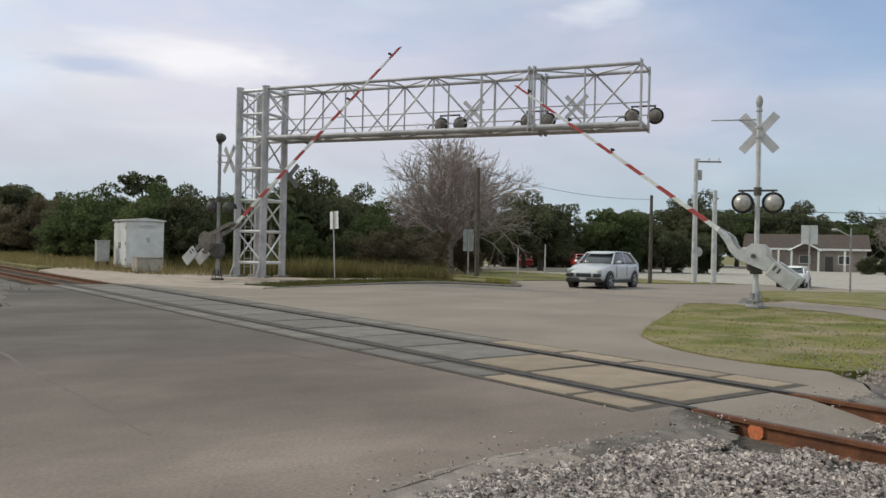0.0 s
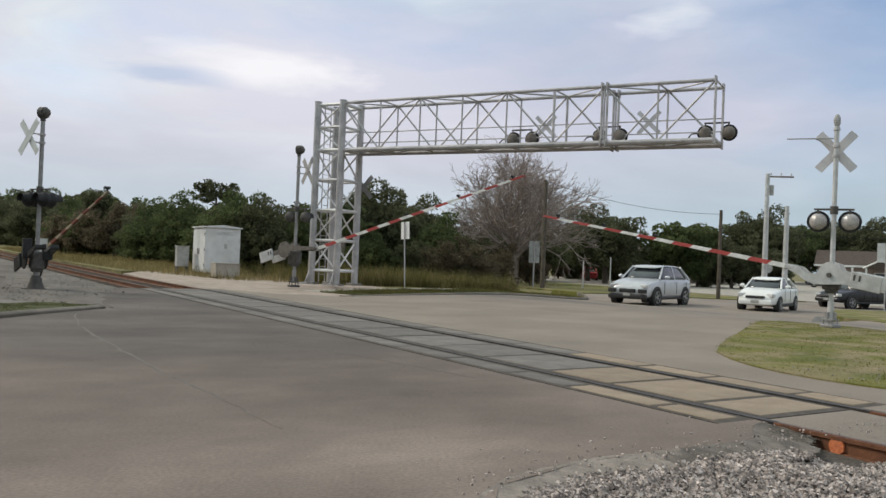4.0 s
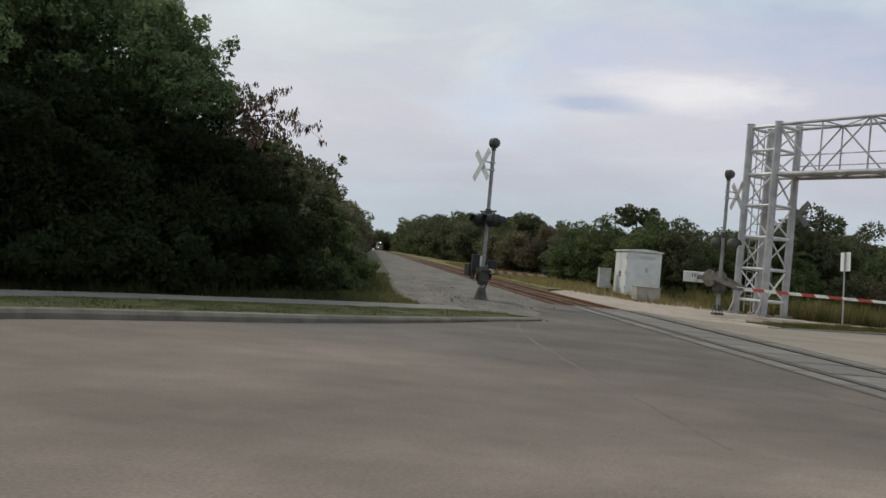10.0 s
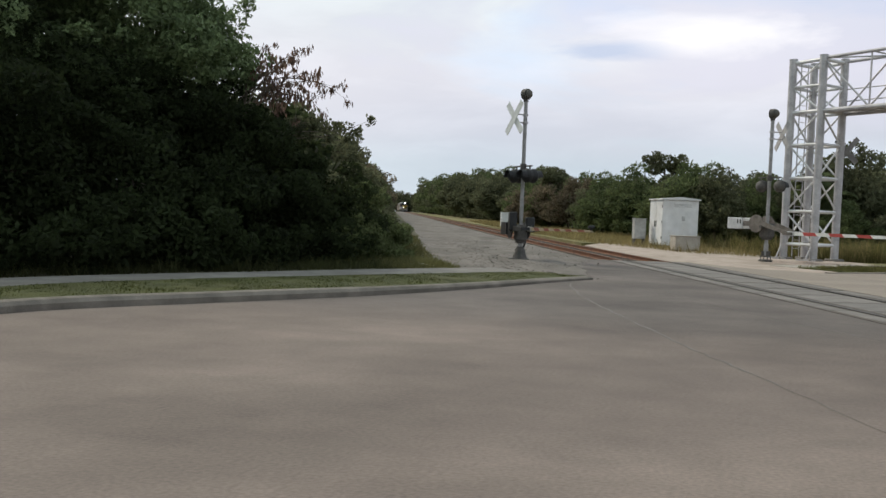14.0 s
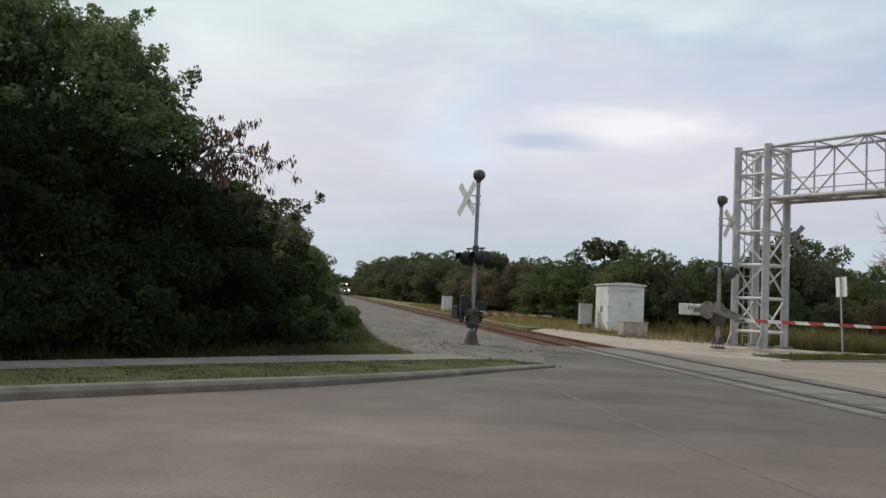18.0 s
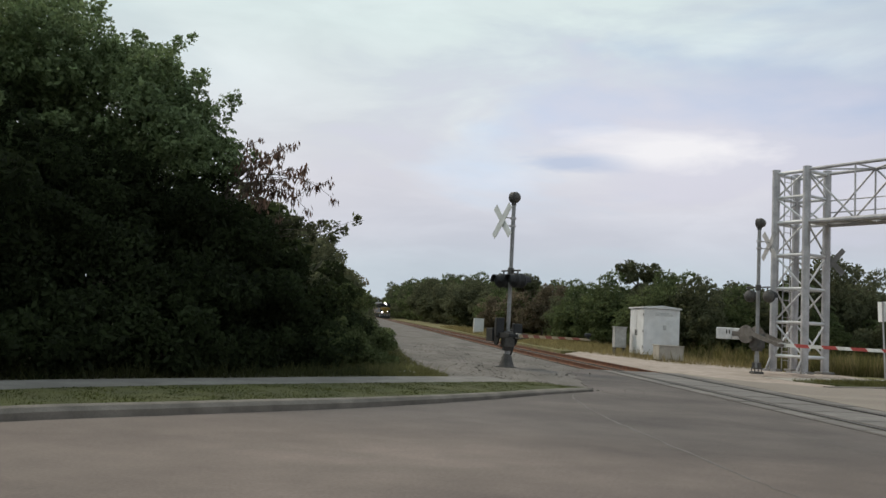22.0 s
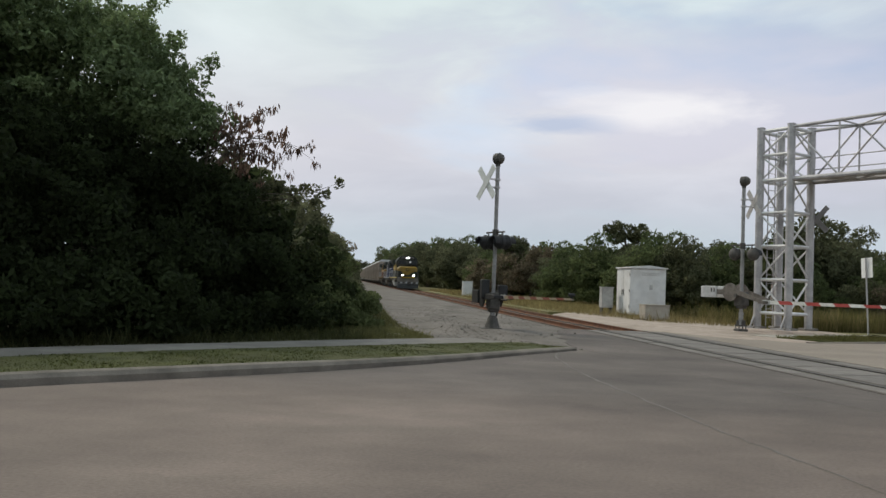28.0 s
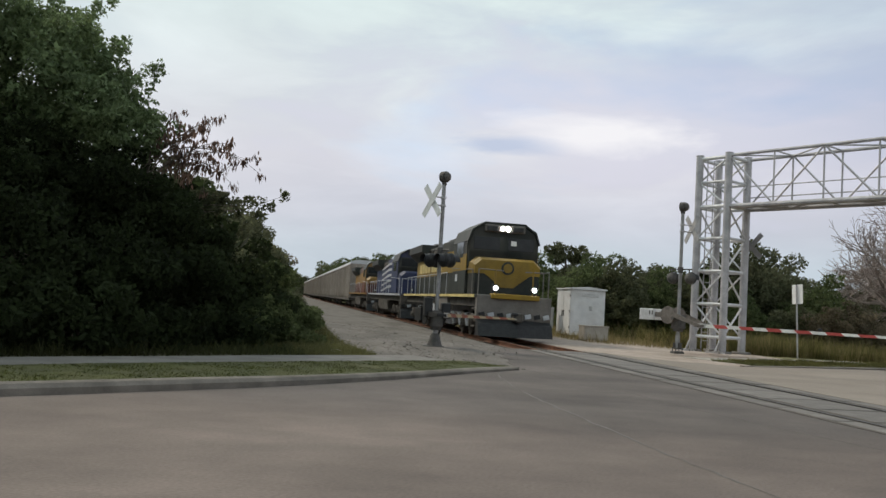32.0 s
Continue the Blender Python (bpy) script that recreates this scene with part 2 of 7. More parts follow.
M["stone"] = material("ballast_stone", (0.19, 0.157, 0.142), (0.505, 0.435, 0.40), 9, 0.9, bump=0.4, fine=80, per_piece=-0.7)
M["ballast"] = material("ballast_bed", (0.05, 0.042, 0.036), (0.14, 0.12, 0.105), 24, 0.95, bump=1.0, fine=60)
M["field"] = material("dry_grass_ground", (0.11, 0.10, 0.035), (0.24, 0.20, 0.085), 1.5, 0.95, bump=0.8, fine=30, stain=(0.09, 0.095, 0.035), stain_scale=0.25, stain_amount=0.6)
M["verge"] = material("verge_grass", (0.030, 0.036, 0.006), (0.064, 0.070, 0.012), 1.6, 0.95, bump=0.8, fine=30, stain=(0.075, 0.066, 0.022), stain_scale=0.8, stain_amount=0.4)
M["lawn"] = material("lawn", (0.070, 0.086, 0.013), (0.178, 0.164, 0.035), 0.9, 0.95, bump=0.9, fine=22, stain=(0.26, 0.20, 0.125), stain_scale=0.75, stain_amount=1.0, grit=0.5)
M["verge_blade"] = material("green_verge_blade", (0.044, 0.052, 0.006), (0.082, 0.088, 0.013), 1.0, 0.8, bump=0, per_piece=-0.35)
M["blade"] = material("grass_blade", (0.115, 0.122, 0.020), (0.205, 0.182, 0.042), 1.2, 0.8, bump=0, per_piece=-0.15)
M["dry_blade"] = material("dry_grass_blade", (0.16, 0.13, 0.055), (0.28, 0.23, 0.11), 0.8, 0.85, bump=0, per_piece=-0.35)
M["olive_blade"] = material("olive_grass_blade", (0.075, 0.075, 0.022), (0.16, 0.145, 0.05), 0.6, 0.85, bump=0, per_piece=-0.4)
M["mound_blade"] = material("olive_mound_blade", (0.085, 0.088, 0.034), (0.175, 0.166, 0.070), 0.7, 0.85, bump=0, per_piece=-0.4)
M["weed"] = material("dull_weed_blade", (0.035, 0.044, 0.014), (0.085, 0.088, 0.032), 0.8, 0.8, bump=0, per_piece=-0.4)
M["rail"] = material("rusty_rail", (0.105, 0.042, 0.021), (0.225, 0.092, 0.045), 7, 0.75, 0.1, bump=0.25, fine=60, stain=(0.05, 0.028, 0.022), stain_scale=2)
M["railtop"] = material("worn_rail_head", (0.070, 0.036, 0.024), (0.13, 0.066, 0.042), 5, 0.5, 0.2)
M["rail_dark"] = material("dark_rail_head", (0.034, 0.030, 0.028), (0.070, 0.061, 0.055), 5, 0.55, 0.3)
# earth under the hedge: the trees' shade is put into this dark colour
M["shade_ground"] = material("hedge_earth_darkened_for_shade", (0.045, 0.044, 0.021), (0.105, 0.095, 0.046), 1.4, 0.95, bump=0.8, fine=30)
M["tie"] = material("timber_sleeper", (0.045, 0.033, 0.026), (0.12, 0.09, 0.07), 3, 0.95, bump=0.7, fine=25, stretch=(1, 6, 1), per_piece=0.25)
M["galv"] = material("galvanised_steel", (0.37, 0.352, 0.358), (0.53, 0.508, 0.512), 3, 0.5, 0.35, bump=0.08, fine=30, stain=(0.28, 0.28, 0.29), stain_scale=1.2)
M["dull_mast"] = material("dull_weathered_mast", (0.24, 0.235, 0.235), (0.36, 0.35, 0.35), 4, 0.6, 0.2, bump=0.08, stain=(0.17, 0.155, 0.14), stain_scale=1.5)
# lighter copy of the steel: highlights on the tower's bars put into the colour
M["galv_bright"] = material("galvanised_bar_highlight_tone", (0.56, 0.555, 0.56), (0.72, 0.71, 0.71), 3, 0.45, 0.2, bump=0.06, fine=30, stain=(0.40, 0.39, 0.39), stain_scale=1.2)
M["pale_board"] = material("pale_board_back", (0.55, 0.53, 0.55), (0.68, 0.66, 0.67), 4, 0.6, bump=0.05)
M["sign_white"] = material("white_sign_sheet", (0.80, 0.80, 0.80), (0.88, 0.88, 0.87), 5, 0.4, bump=0.02)
M["tar"] = material("tar_seam", (0.092, 0.079, 0.069), (0.128, 0.110, 0.096), 5, 0.7, bump=0.2)
M["alu"] = material("painted_aluminium_mast", (0.46, 0.46, 0.47), (0.62, 0.62, 0.62), 4, 0.5, 0.2, bump=0.08, stain=(0.28, 0.26, 0.24), stain_scale=1.5)
M["greybox"] = material("grey_painted_housing", (0.33, 0.33, 0.33), (0.47, 0.47, 0.46), 4, 0.6, bump=0.1, stain=(0.2, 0.18, 0.16), stain_scale=1.6)
M["rustbox"] = material("brownish_cast_housing", (0.10, 0.085, 0.075), (0.20, 0.175, 0.155), 5, 0.75, bump=0.2)
M["darkgrey"] = material("dark_weathered_housing", (0.05, 0.047, 0.045), (0.11, 0.10, 0.09), 5, 0.7, bump=0.2)
M["black"] = material("matt_black_paint", (0.010, 0.010, 0.011), (0.026, 0.026, 0.027), 5, 0.6, bump=0.1)
M["white"] = material("white_reflective_sheet", (0.66, 0.66, 0.64), (0.80, 0.80, 0.78), 5, 0.5, bump=0.03, stain=(0.45, 0.42, 0.38), stain_scale=2.0, stain_amount=0.4)
M["red"] = material("red_reflective_sheet", (0.33, 0.05, 0.045), (0.46, 0.085, 0.075), 5, 0.5, bump=0.03)
M["cabinet"] = material("white_enamel_cabinet", (0.58, 0.58, 0.585), (0.72, 0.72, 0.72), 2, 0.5, bump=0.04, stain=(0.42, 0.39, 0.36), stain_scale=0.9, stain_amount=0.35)
M["lens"] = material("unlit_lamp_lens", (0.30, 0.28, 0.27), (0.50, 0.47, 0.45), 8, 0.25, bump=0)
M["redlens"] = material("red_lamp_lens", (0.16, 0.012, 0.012), (0.25, 0.02, 0.02), 8, 0.25, bump=0)
# duller tan and red for the bands of the arm beside the path
M["tan_band"] = material("tan_arm_sheet", (0.20, 0.165, 0.115), (0.30, 0.25, 0.175), 4, 0.7, bump=0.05)
M["dull_red"] = material("dull_red_arm_sheet", (0.115, 0.030, 0.018), (0.18, 0.048, 0.030), 4, 0.7, bump=0.05)
M["earth"] = material("gritty_asphalt_edge", (0.13, 0.112, 0.098), (0.26, 0.225, 0.196), 5, 0.95, bump=0.9, fine=70, stain=(0.045, 0.040, 0.036), stain_scale=1.3, stain_amount=0.95)
M["dusty_edge"] = material("dusty_asphalt_edge", (0.205, 0.178, 0.155), (0.32, 0.275, 0.24), 5, 0.95, bump=0.6, fine=70, stain=(0.11, 0.095, 0.08), stain_scale=2.5, stain_amount=0.4)
M["orange"] = material("orange_paint_mark", (0.52, 0.14, 0.05), (0.66, 0.22, 0.10), 30, 0.8)
M["wood"] = material("weathered_pole_wood", (0.16, 0.135, 0.11), (0.30, 0.265, 0.225), 3, 0.9, bump=0.4, fine=20, stretch=(6, 6, 1))
M["bark"] = material("tree_bark", (0.06, 0.048, 0.038), (0.15, 0.125, 0.10), 4, 0.95, bump=0.8, fine=20, stretch=(3, 3, 1))
M["twig"] = material("bare_twig", (0.238, 0.189, 0.168), (0.378, 0.315, 0.287), 4, 0.9, bump=0)
M["leaf"] = material("dark_green_leaf", (0.072, 0.078, 0.044), (0.142, 0.150, 0.084), 0.35, 0.7, bump=0, per_piece=-0.4, spec=0.15)
# near-black copy of the crown leaf: the thicket's shade put into the colour
M["thicket_leaf"] = material("thicket_leaf_darkened_for_shade", (0.016, 0.022, 0.009), (0.040, 0.054, 0.022), 0.30, 0.75, bump=0, per_piece=-0.45, spec=0.15)
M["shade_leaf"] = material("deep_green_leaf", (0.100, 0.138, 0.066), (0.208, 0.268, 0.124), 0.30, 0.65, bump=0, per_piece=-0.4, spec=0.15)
M["leaf2"] = material("mid_green_leaf", (0.072, 0.094, 0.040), (0.140, 0.164, 0.072), 0.3, 0.7, bump=0, per_piece=-0.4, spec=0.15)
M["leaf3"] = material("olive_leaf", (0.118, 0.098, 0.066), (0.214, 0.176, 0.120), 0.3, 0.75, bump=0, per_piece=-0.4, spec=0.15)
M["pod"] = material("brown_seed_pod", (0.09, 0.055, 0.04), (0.19, 0.125, 0.095), 2, 0.8, bump=0, per_piece=-0.4)
M["glass"] = material("dark_car_glass", (0.020, 0.023, 0.025), (0.045, 0.050, 0.054), 2, 0.10, bump=0, spec=1.0)
M["tyre"] = material("tyre_rubber", (0.012, 0.012, 0.012), (0.03, 0.03, 0.03), 8, 0.9)
M["alloy"] = material("alloy_wheel", (0.28, 0.28, 0.29), (0.42, 0.42, 0.43), 6, 0.35, 0.7, bump=0)
M["silver_paint"] = material("silver_car_paint", (0.50, 0.51, 0.53), (0.58, 0.59, 0.61), 1.5, 0.25, 0.3, bump=0, spec=0.7)
M["white_paint"] = material("white_car_paint", (0.74, 0.74, 0.72), (0.84, 0.84, 0.82), 1.5, 0.22, bump=0, spec=0.7)
M["dark_paint"] = material("black_car_paint", (0.007, 0.008, 0.011), (0.014, 0.015, 0.020), 1.5, 0.3, bump=0, spec=0.5)
M["navy_paint"] = material("dark_blue_car_paint", (0.018, 0.021, 0.032), (0.035, 0.04, 0.055), 1.5, 0.25, bump=0, spec=0.7)
M["red_paint"] = material("red_car_paint", (0.32, 0.018, 0.016), (0.42, 0.03, 0.025), 1.5, 0.3, bump=0, spec=0.7)
M["headlamp"] = material("car_headlamp", (0.5, 0.5, 0.5), (0.75, 0.75, 0.75), 20, 0.1, bump=0, spec=0.8)
M["train_lamp"] = material("lit_train_headlamp", (1, 0.98, 0.92), (1, 0.98, 0.92), 1, 0.2, bump=0, glow=100.0)
M["plastic"] = material("black_trim", (0.016, 0.016, 0.017), (0.04, 0.04, 0.04), 5, 0.55, bump=0.05)


def tinted_stretch(m, tint, along, lo, hi, ragged, share):
    """Multiplies the road's colour by a tint that sets in, unevenly, between lo and hi along a direction."""
    n, l = m.node_tree.nodes, m.node_tree.links
    b = n["Principled BSDF"]
    old = b.inputs["Base Color"].links[0].from_socket
    c = n.new("ShaderNodeTexCoord")
    d = n.new("ShaderNodeVectorMath")
    d.operation = "DOT_PRODUCT"
    d.inputs[1].default_value = along
    l.new(c.outputs["Object"], d.inputs[0])
    w = n.new("ShaderNodeTexNoise")
    w.inputs["Scale"].default_value, w.inputs["Detail"].default_value = 0.35, 5
    l.new(c.outputs["Object"], w.inputs["Vector"])
    k = n.new("ShaderNodeMath")
    k.operation = "MULTIPLY_ADD"
    k.inputs[1].default_value = ragged
    l.new(w.outputs["Fac"], k.inputs[0])
    l.new(d.outputs["Value"], k.inputs[2])
    r = n.new("ShaderNodeMapRange")
    r.interpolation_type = "SMOOTHSTEP"
    r.inputs["From Min"].default_value, r.inputs["From Max"].default_value = lo + ragged * 0.5, hi + ragged * 0.5
    r.inputs["To Max"].default_value = share
    l.new(k.outputs["Value"], r.inputs["Value"])
    x = n.new("ShaderNodeMix")
    x.data_type, x.blend_type = "RGBA", "MULTIPLY"
    l.new(r.outputs["Result"], x.inputs["Factor"])
    l.new(old, x.inputs[6])
    x.inputs[7].default_value = (*tint, 1)
    l.new(x.outputs[2], b.inputs["Base Color"])


# darker and cooler up the lane, darker towards the track, lighter at its near end
tinted_stretch(M["road"], (0.76, 0.80, 0.84), (0.25, 1.0, 0.0), 7.6, 11.0, 3.0, 1.0)
tinted_stretch(M["road"], (0.88, 0.875, 0.87), (1.0, 0.15, 0.0), -4.6, -2.2, 1.5, 1.0)
tinted_stretch(M["road"], (1.34, 1.345, 1.33), (0.45, -1.0, 0.0), -8.2, -6.2, 1.6, 1.0)


def let_light_through(m, share):
    """Leaves and blades pass some of the light that falls on their far side."""
    n, l = m.node_tree.nodes, m.node_tree.links
    b = n["Principled BSDF"]
    t, x = n.new("ShaderNodeBsdfTranslucent"), n.new("ShaderNodeMixShader")
    l.new(b.inputs["Base Color"].links[0].from_socket, t.inputs["Color"])
    x.inputs["Fac"].default_value = share
    l.new(b.outputs["BSDF"], x.inputs[1])
    l.new(t.outputs["BSDF"], x.inputs[2])
    l.new(x.outputs["Shader"], n["Material Output"].inputs["Surface"])


let_light_through(M["shade_leaf"], 0.36)
for key in ("leaf", "leaf2", "leaf3", "thicket_leaf", "blade", "dry_blade", "olive_blade", "mound_blade", "weed", "pod"):
    let_light_through(M[key], 0.58)


# ---- mesh helpers ----
def gz(x, y):
    """Height of the ground: it falls away a little beyond the crossing."""
    s = min(1.0, max(0.0, (x - 11.0) / 9.0))
    r = min(1.0, max(0.0, (x - 23.0) / 17.0))
    return -0.30 * s * s * (3 - 2 * s) - 0.35 * r * r * (3 - 2 * r) + rise(y)


def rise(y):
    """The line climbs a little beyond the crossing."""
    return 0.0045 * min(350.0, max(0.0, y - 42.0))


def bend(y):
    """The track swings slightly to the left beyond the crossing."""
    return -0.0185 * (y - 40.0) if y > 60 else -0.0185 * 20 * (max(0.0, y - 20.0) / 40) ** 2


def box(bm, c, s, rot=None, bevel=0.0):
    m = Matrix.Translation(c) @ (rot.to_4x4() if rot else Matrix.Identity(4)) @ Matrix.Diagonal((*s, 1))
    made = bmesh.ops.create_cube(bm, size=1.0, matrix=m)["verts"]
    if bevel:
        edges = list({e for v in made for e in v.link_edges})
        bmesh.ops.bevel(bm, geom=edges, offset=bevel, segments=2, profile=0.5, affect="EDGES")


def rod(bm, a, b, r, r2=None, seg=8, caps=True):
    a, b = Vector(a), Vector(b)
    d = b - a
    m = Matrix.Translation((a + b) / 2) @ d.to_track_quat("Z", "Y").to_matrix().to_4x4()
    bmesh.ops.create_cone(bm, cap_ends=caps, segments=seg, radius1=r, radius2=r if r2 is None else r2, depth=d.length, matrix=m)


def ball(bm, c, s, u=12, v=8):
    bmesh.ops.create_uvsphere(bm, u_segments=u, v_segments=v, radius=1.0, matrix=Matrix.Translation(c) @ Matrix.Diagonal((*s, 1)))


def sweep(bm, profile, path, closed=True):
    """Profile points (across, up) set along path points (place, across vector, up vector)."""
    rings = [[bm.verts.new(Vector(p) + Vector(ac) * a + Vector(u) * b) for a, b in profile] for p, ac, u in path]
    n = len(profile)
    for r, s in zip(rings, rings[1:]):
        for i in range(n if closed else n - 1):
            bm.faces.new((r[i], r[(i + 1) % n], s[(i + 1) % n], s[i]))
    if closed:
        bm.faces.new(list(reversed(rings[0]))), bm.faces.new(rings[-1])


def extrude_poly(bm, pts, axis, lo, hi):
    """A prism: pts in the plane across axis ('x', 'y' or 'z'), from lo to hi along it."""
    put = {"x": lambda a, b, k: (k, a, b), "y": lambda a, b, k: (a, k, b), "z": lambda a, b, k: (a, b, k)}[axis]
    r = [[bm.verts.new(put(a, b, k)) for a, b in pts] for k in (lo, hi)]
    bm.faces.new(r[0]), bm.faces.new(list(reversed(r[1])))
    for i in range(len(pts)):
        j = (i + 1) % len(pts)
        bm.faces.new((r[0][j], r[0][i], r[1][i], r[1][j]))


def mesh_of(name, bm, mat, smooth=False):
    bmesh.ops.recalc_face_normals(bm, faces=bm.faces)
    me = bpy.data.meshes.new(name)
    bm.to_mesh(me)
    bm.free()
    me.materials.append(mat)
    if smooth:
        me.shade_smooth()
        me.set_sharp_from_angle(angle=radians(38))
    return me


def part(name, bm, mat, parent=None, label="", smooth=False):
    ob = new(name, mesh_of(name, bm, mat, smooth))
    ob.parent = parent
    if label:
        ob["label"] = label
    return ob


def raw(name, verts, faces, mat, parent=None):
    me = bpy.data.meshes.new(name)
    me.from_pydata([tuple(v) for v in verts], [], [tuple(f) for f in faces])
    me.materials.append(mat)
    ob = new(name, me)
    ob.parent = parent
    return ob


def quads(name, corners, mat, parent=None):
    """Many loose quads from an array of shape (n, 4, 3)."""
    n = len(corners)
    me = bpy.data.meshes.new(name)
    me.vertices.add(4 * n)
    me.vertices.foreach_set("co", np.asarray(corners, np.float32).ravel())
    me.loops.add(4 * n)
    me.loops.foreach_set("vertex_index", np.arange(4 * n, dtype=np.int32))
    me.polygons.add(n)
    me.polygons.foreach_set("loop_start", np.arange(0, 4 * n, 4, dtype=np.int32))
    me.update(calc_edges=True)
    me.materials.append(mat)
    ob = new(name, me)
    ob.parent = parent
    return ob


def thing(name, m, label, category, group="", kind=""):
    ob = new(name)
    ob.empty_display_size = 0.2
    ob.matrix_world = m
    return tagged(ob, label, category, group, kind)


def sheet(name, outline, mat, z=0.0, thick=0.12, label="", category=""):
    """A flat slab on the falling ground from an outline, cut finely enough to follow it."""
    bm = bmesh.new()
    vs = [bm.verts.new((x, y, 0)) for x, y in outline]
    f = bm.faces.new(vs)
    if f.normal.z < 0:
        f.normal_flip()
    xs = [p[0] for p in outline]
    lo, hi = min(xs), max(xs)
    if hi > 11:
        for k in np.arange(max(lo, 11), min(hi, 41), 1.5):
            bmesh.ops.bisect_plane(bm, geom=bm.verts[:] + bm.edges[:] + bm.faces[:], plane_co=(float(k), 0, 0), plane_no=(1, 0, 0))
    if max(p[1] for p in outline) > 43:
        for k in (42, 391):
            bmesh.ops.bisect_plane(bm, geom=bm.verts[:] + bm.edges[:] + bm.faces[:], plane_co=(0, k, 0), plane_no=(0, 1, 0))
    for v in bm.verts:
        v.co.z = gz(v.co.x, v.co.y) + z
    top = bm.faces[:]
    ex = bmesh.ops.extrude_face_region(bm, geom=top)
    for v in [g for g in ex["geom"] if isinstance(g, bmesh.types.BMVert)]:
        v.co.z -= thick
    return tagged(part(name, bm, mat), label, category, kind="structure")
# ---- ground, road, track ----
def ground_sheet():
    xs = [-3000, -900, -300, -120, -60, -35, -20, -12, -6, -3, 0, 3, 6, 9] + [11 + 1.2 * i for i in range(26)] + [46, 60, 80, 110, 160, 300, 900, 3000]
    ys = [-3000, -900, -300, -120, -60, -30, -12, -4, 3, 10, 17, 24, 31, 38, 42, 50, 70, 100, 160, 391, 900, 3000]
    verts = [(x, y, gz(x, y) - 0.34) for y in ys for x in xs]
    w = len(xs)
    faces = [(j * w + i, j * w + i + 1, (j + 1) * w + i + 1, (j + 1) * w + i) for j in range(len(ys) - 1) for i in range(w - 1)]
    tagged(raw("ground", verts, faces, M["field"]), "rough dry grassy ground reaching the horizon", "ground", kind="structure")


ground_sheet()

def bent(line, steps=5):
    """A smoother line through the points."""
    out = []
    p = [Vector(q) for q in line]
    p = [2 * p[0] - p[1]] + p + [2 * p[-1] - p[-2]]
    for a, b, c, d in zip(p, p[1:], p[2:], p[3:]):
        for k in range(steps):
            t = k / steps
            v = 0.5 * (2 * b + (c - a) * t + (2 * a - 5 * b + 4 * c - d) * t * t + (3 * b - a - 3 * c + d) * t ** 3)
            out.append((v.x, v.y))
    return out + [tuple(line[-1])]


NEAR_KERB = [(-15.0, 4.0), (-13.85, 7.8), (-12.3, 10.35), (-10.6, 11.7), (-8.55, 13.3), (-6.6, 15.2), (-5.1, 16.95), (-3.9, 18.2)]
PAVEMENT_LINE = [(-15.2, 4.0), (-13.9, 7.8), (-12.15, 11.05), (-10.65, 12.65), (-8.4, 14.4), (-6.2, 16.35), (-5.05, 17.3), (-3.9, 18.2)]
FAR_KERB = [(4.2, 23.6), (7.4, 24.8), (10.2, 25.6), (13.6, 26.3), (17.2, 26.9), (20.0, 29.5), (23.5, 34.0)]
ROAD = ([(-15.2, 4.0), (-18.0, -8.0), (-20.0, -40.0), (-6.0, -40.0), (-5.6, -6.0), (-5.3, 0.5), (-5.0, 2.8), (-4.3, 3.65), (-3.4, 3.9), (-2.4, 3.88), (-1.6, 3.90), (-1.3, 4.11), (-1.05, 4.28), (-0.835, 4.33), (-0.835, 4.46),
         (-1.36, 4.46)]
        + [(-1.36, 27.4), (-2.0, 26.9)] + [(-2.6 - 0.16 * k + 0.10 * math.sin(2.7 * k) + 0.07 * math.sin(6.1 * k + 2), 26.2 - 0.95 * k + 0.12 * math.sin(4.3 * k)) for k in range(1, 8)] + [(-3.9, 18.2)] + list(reversed(NEAR_KERB[1:-1])))
tagged(sheet("road", ROAD, M["road"], 0.0, 0.4), "worn pale grey asphalt road up to the track", "road")
FAR_ROAD = ([(1.36, 4.46), (0.835, 4.46), (0.835, 3.8), (1.4, 3.85), (2.0, 4.25), (2.6, 5.0), (3.2, 6.2), (4.0, 7.4), (5.2, 8.8), (6.6, 9.8), (9.2, 11.6), (11.7, 13.4), (14.6, 14.6), (18.5, 16.4), (22.5, 18.7), (27.5, 21.9), (32.5, 25.0), (35.0, 25.9), (38.0, 24.9), (42.0, 23.4)]
            + [(46.0, 22.3), (46.0, 33.0), (38.0, 35.5), (31.0, 36.0), (23.5, 34.0)] + list(reversed(FAR_KERB[:-1])) + [(2.6, 24.6), (1.36, 27.4)])
tagged(sheet("far_road", FAR_ROAD, M["far_road"], 0.0, 0.4), "worn pale grey asphalt road beyond the track", "road")
tagged(sheet("side_street", [(54, -60), (70, -60), (68, 20), (64, 40), (62, 90), (48, 90), (45.0, 40), (44.5, 33.5), (45.5, 22.7), (54, 21.4)], M["walkway"], 0.03, 0.4), "pale concrete side street", "road")
tagged(sheet("drive_apron", [(66, -10), (150, -30), (160, 80), (100, 110), (62, 62), (64, 30)], M["walkway"], 0.02, 0.4), "pale concrete driveways before the houses", "driveway")
# a tarred seam that runs along the near lane towards the kerb's end
def seam(line, width, label):
    rng = np.random.default_rng(2)
    pts = bent(line, 8)
    verts = []
    for i, (x, y) in enumerate(pts):
        w = width * (0.5 + rng.random()) * math.sin(math.pi * (0.08 + 0.86 * i / (len(pts) - 1)))
        x += rng.normal(0, 0.015)
        verts += [(x - w, y, 0.002), (x + w, y, 0.002), (x, y, 0.006)]
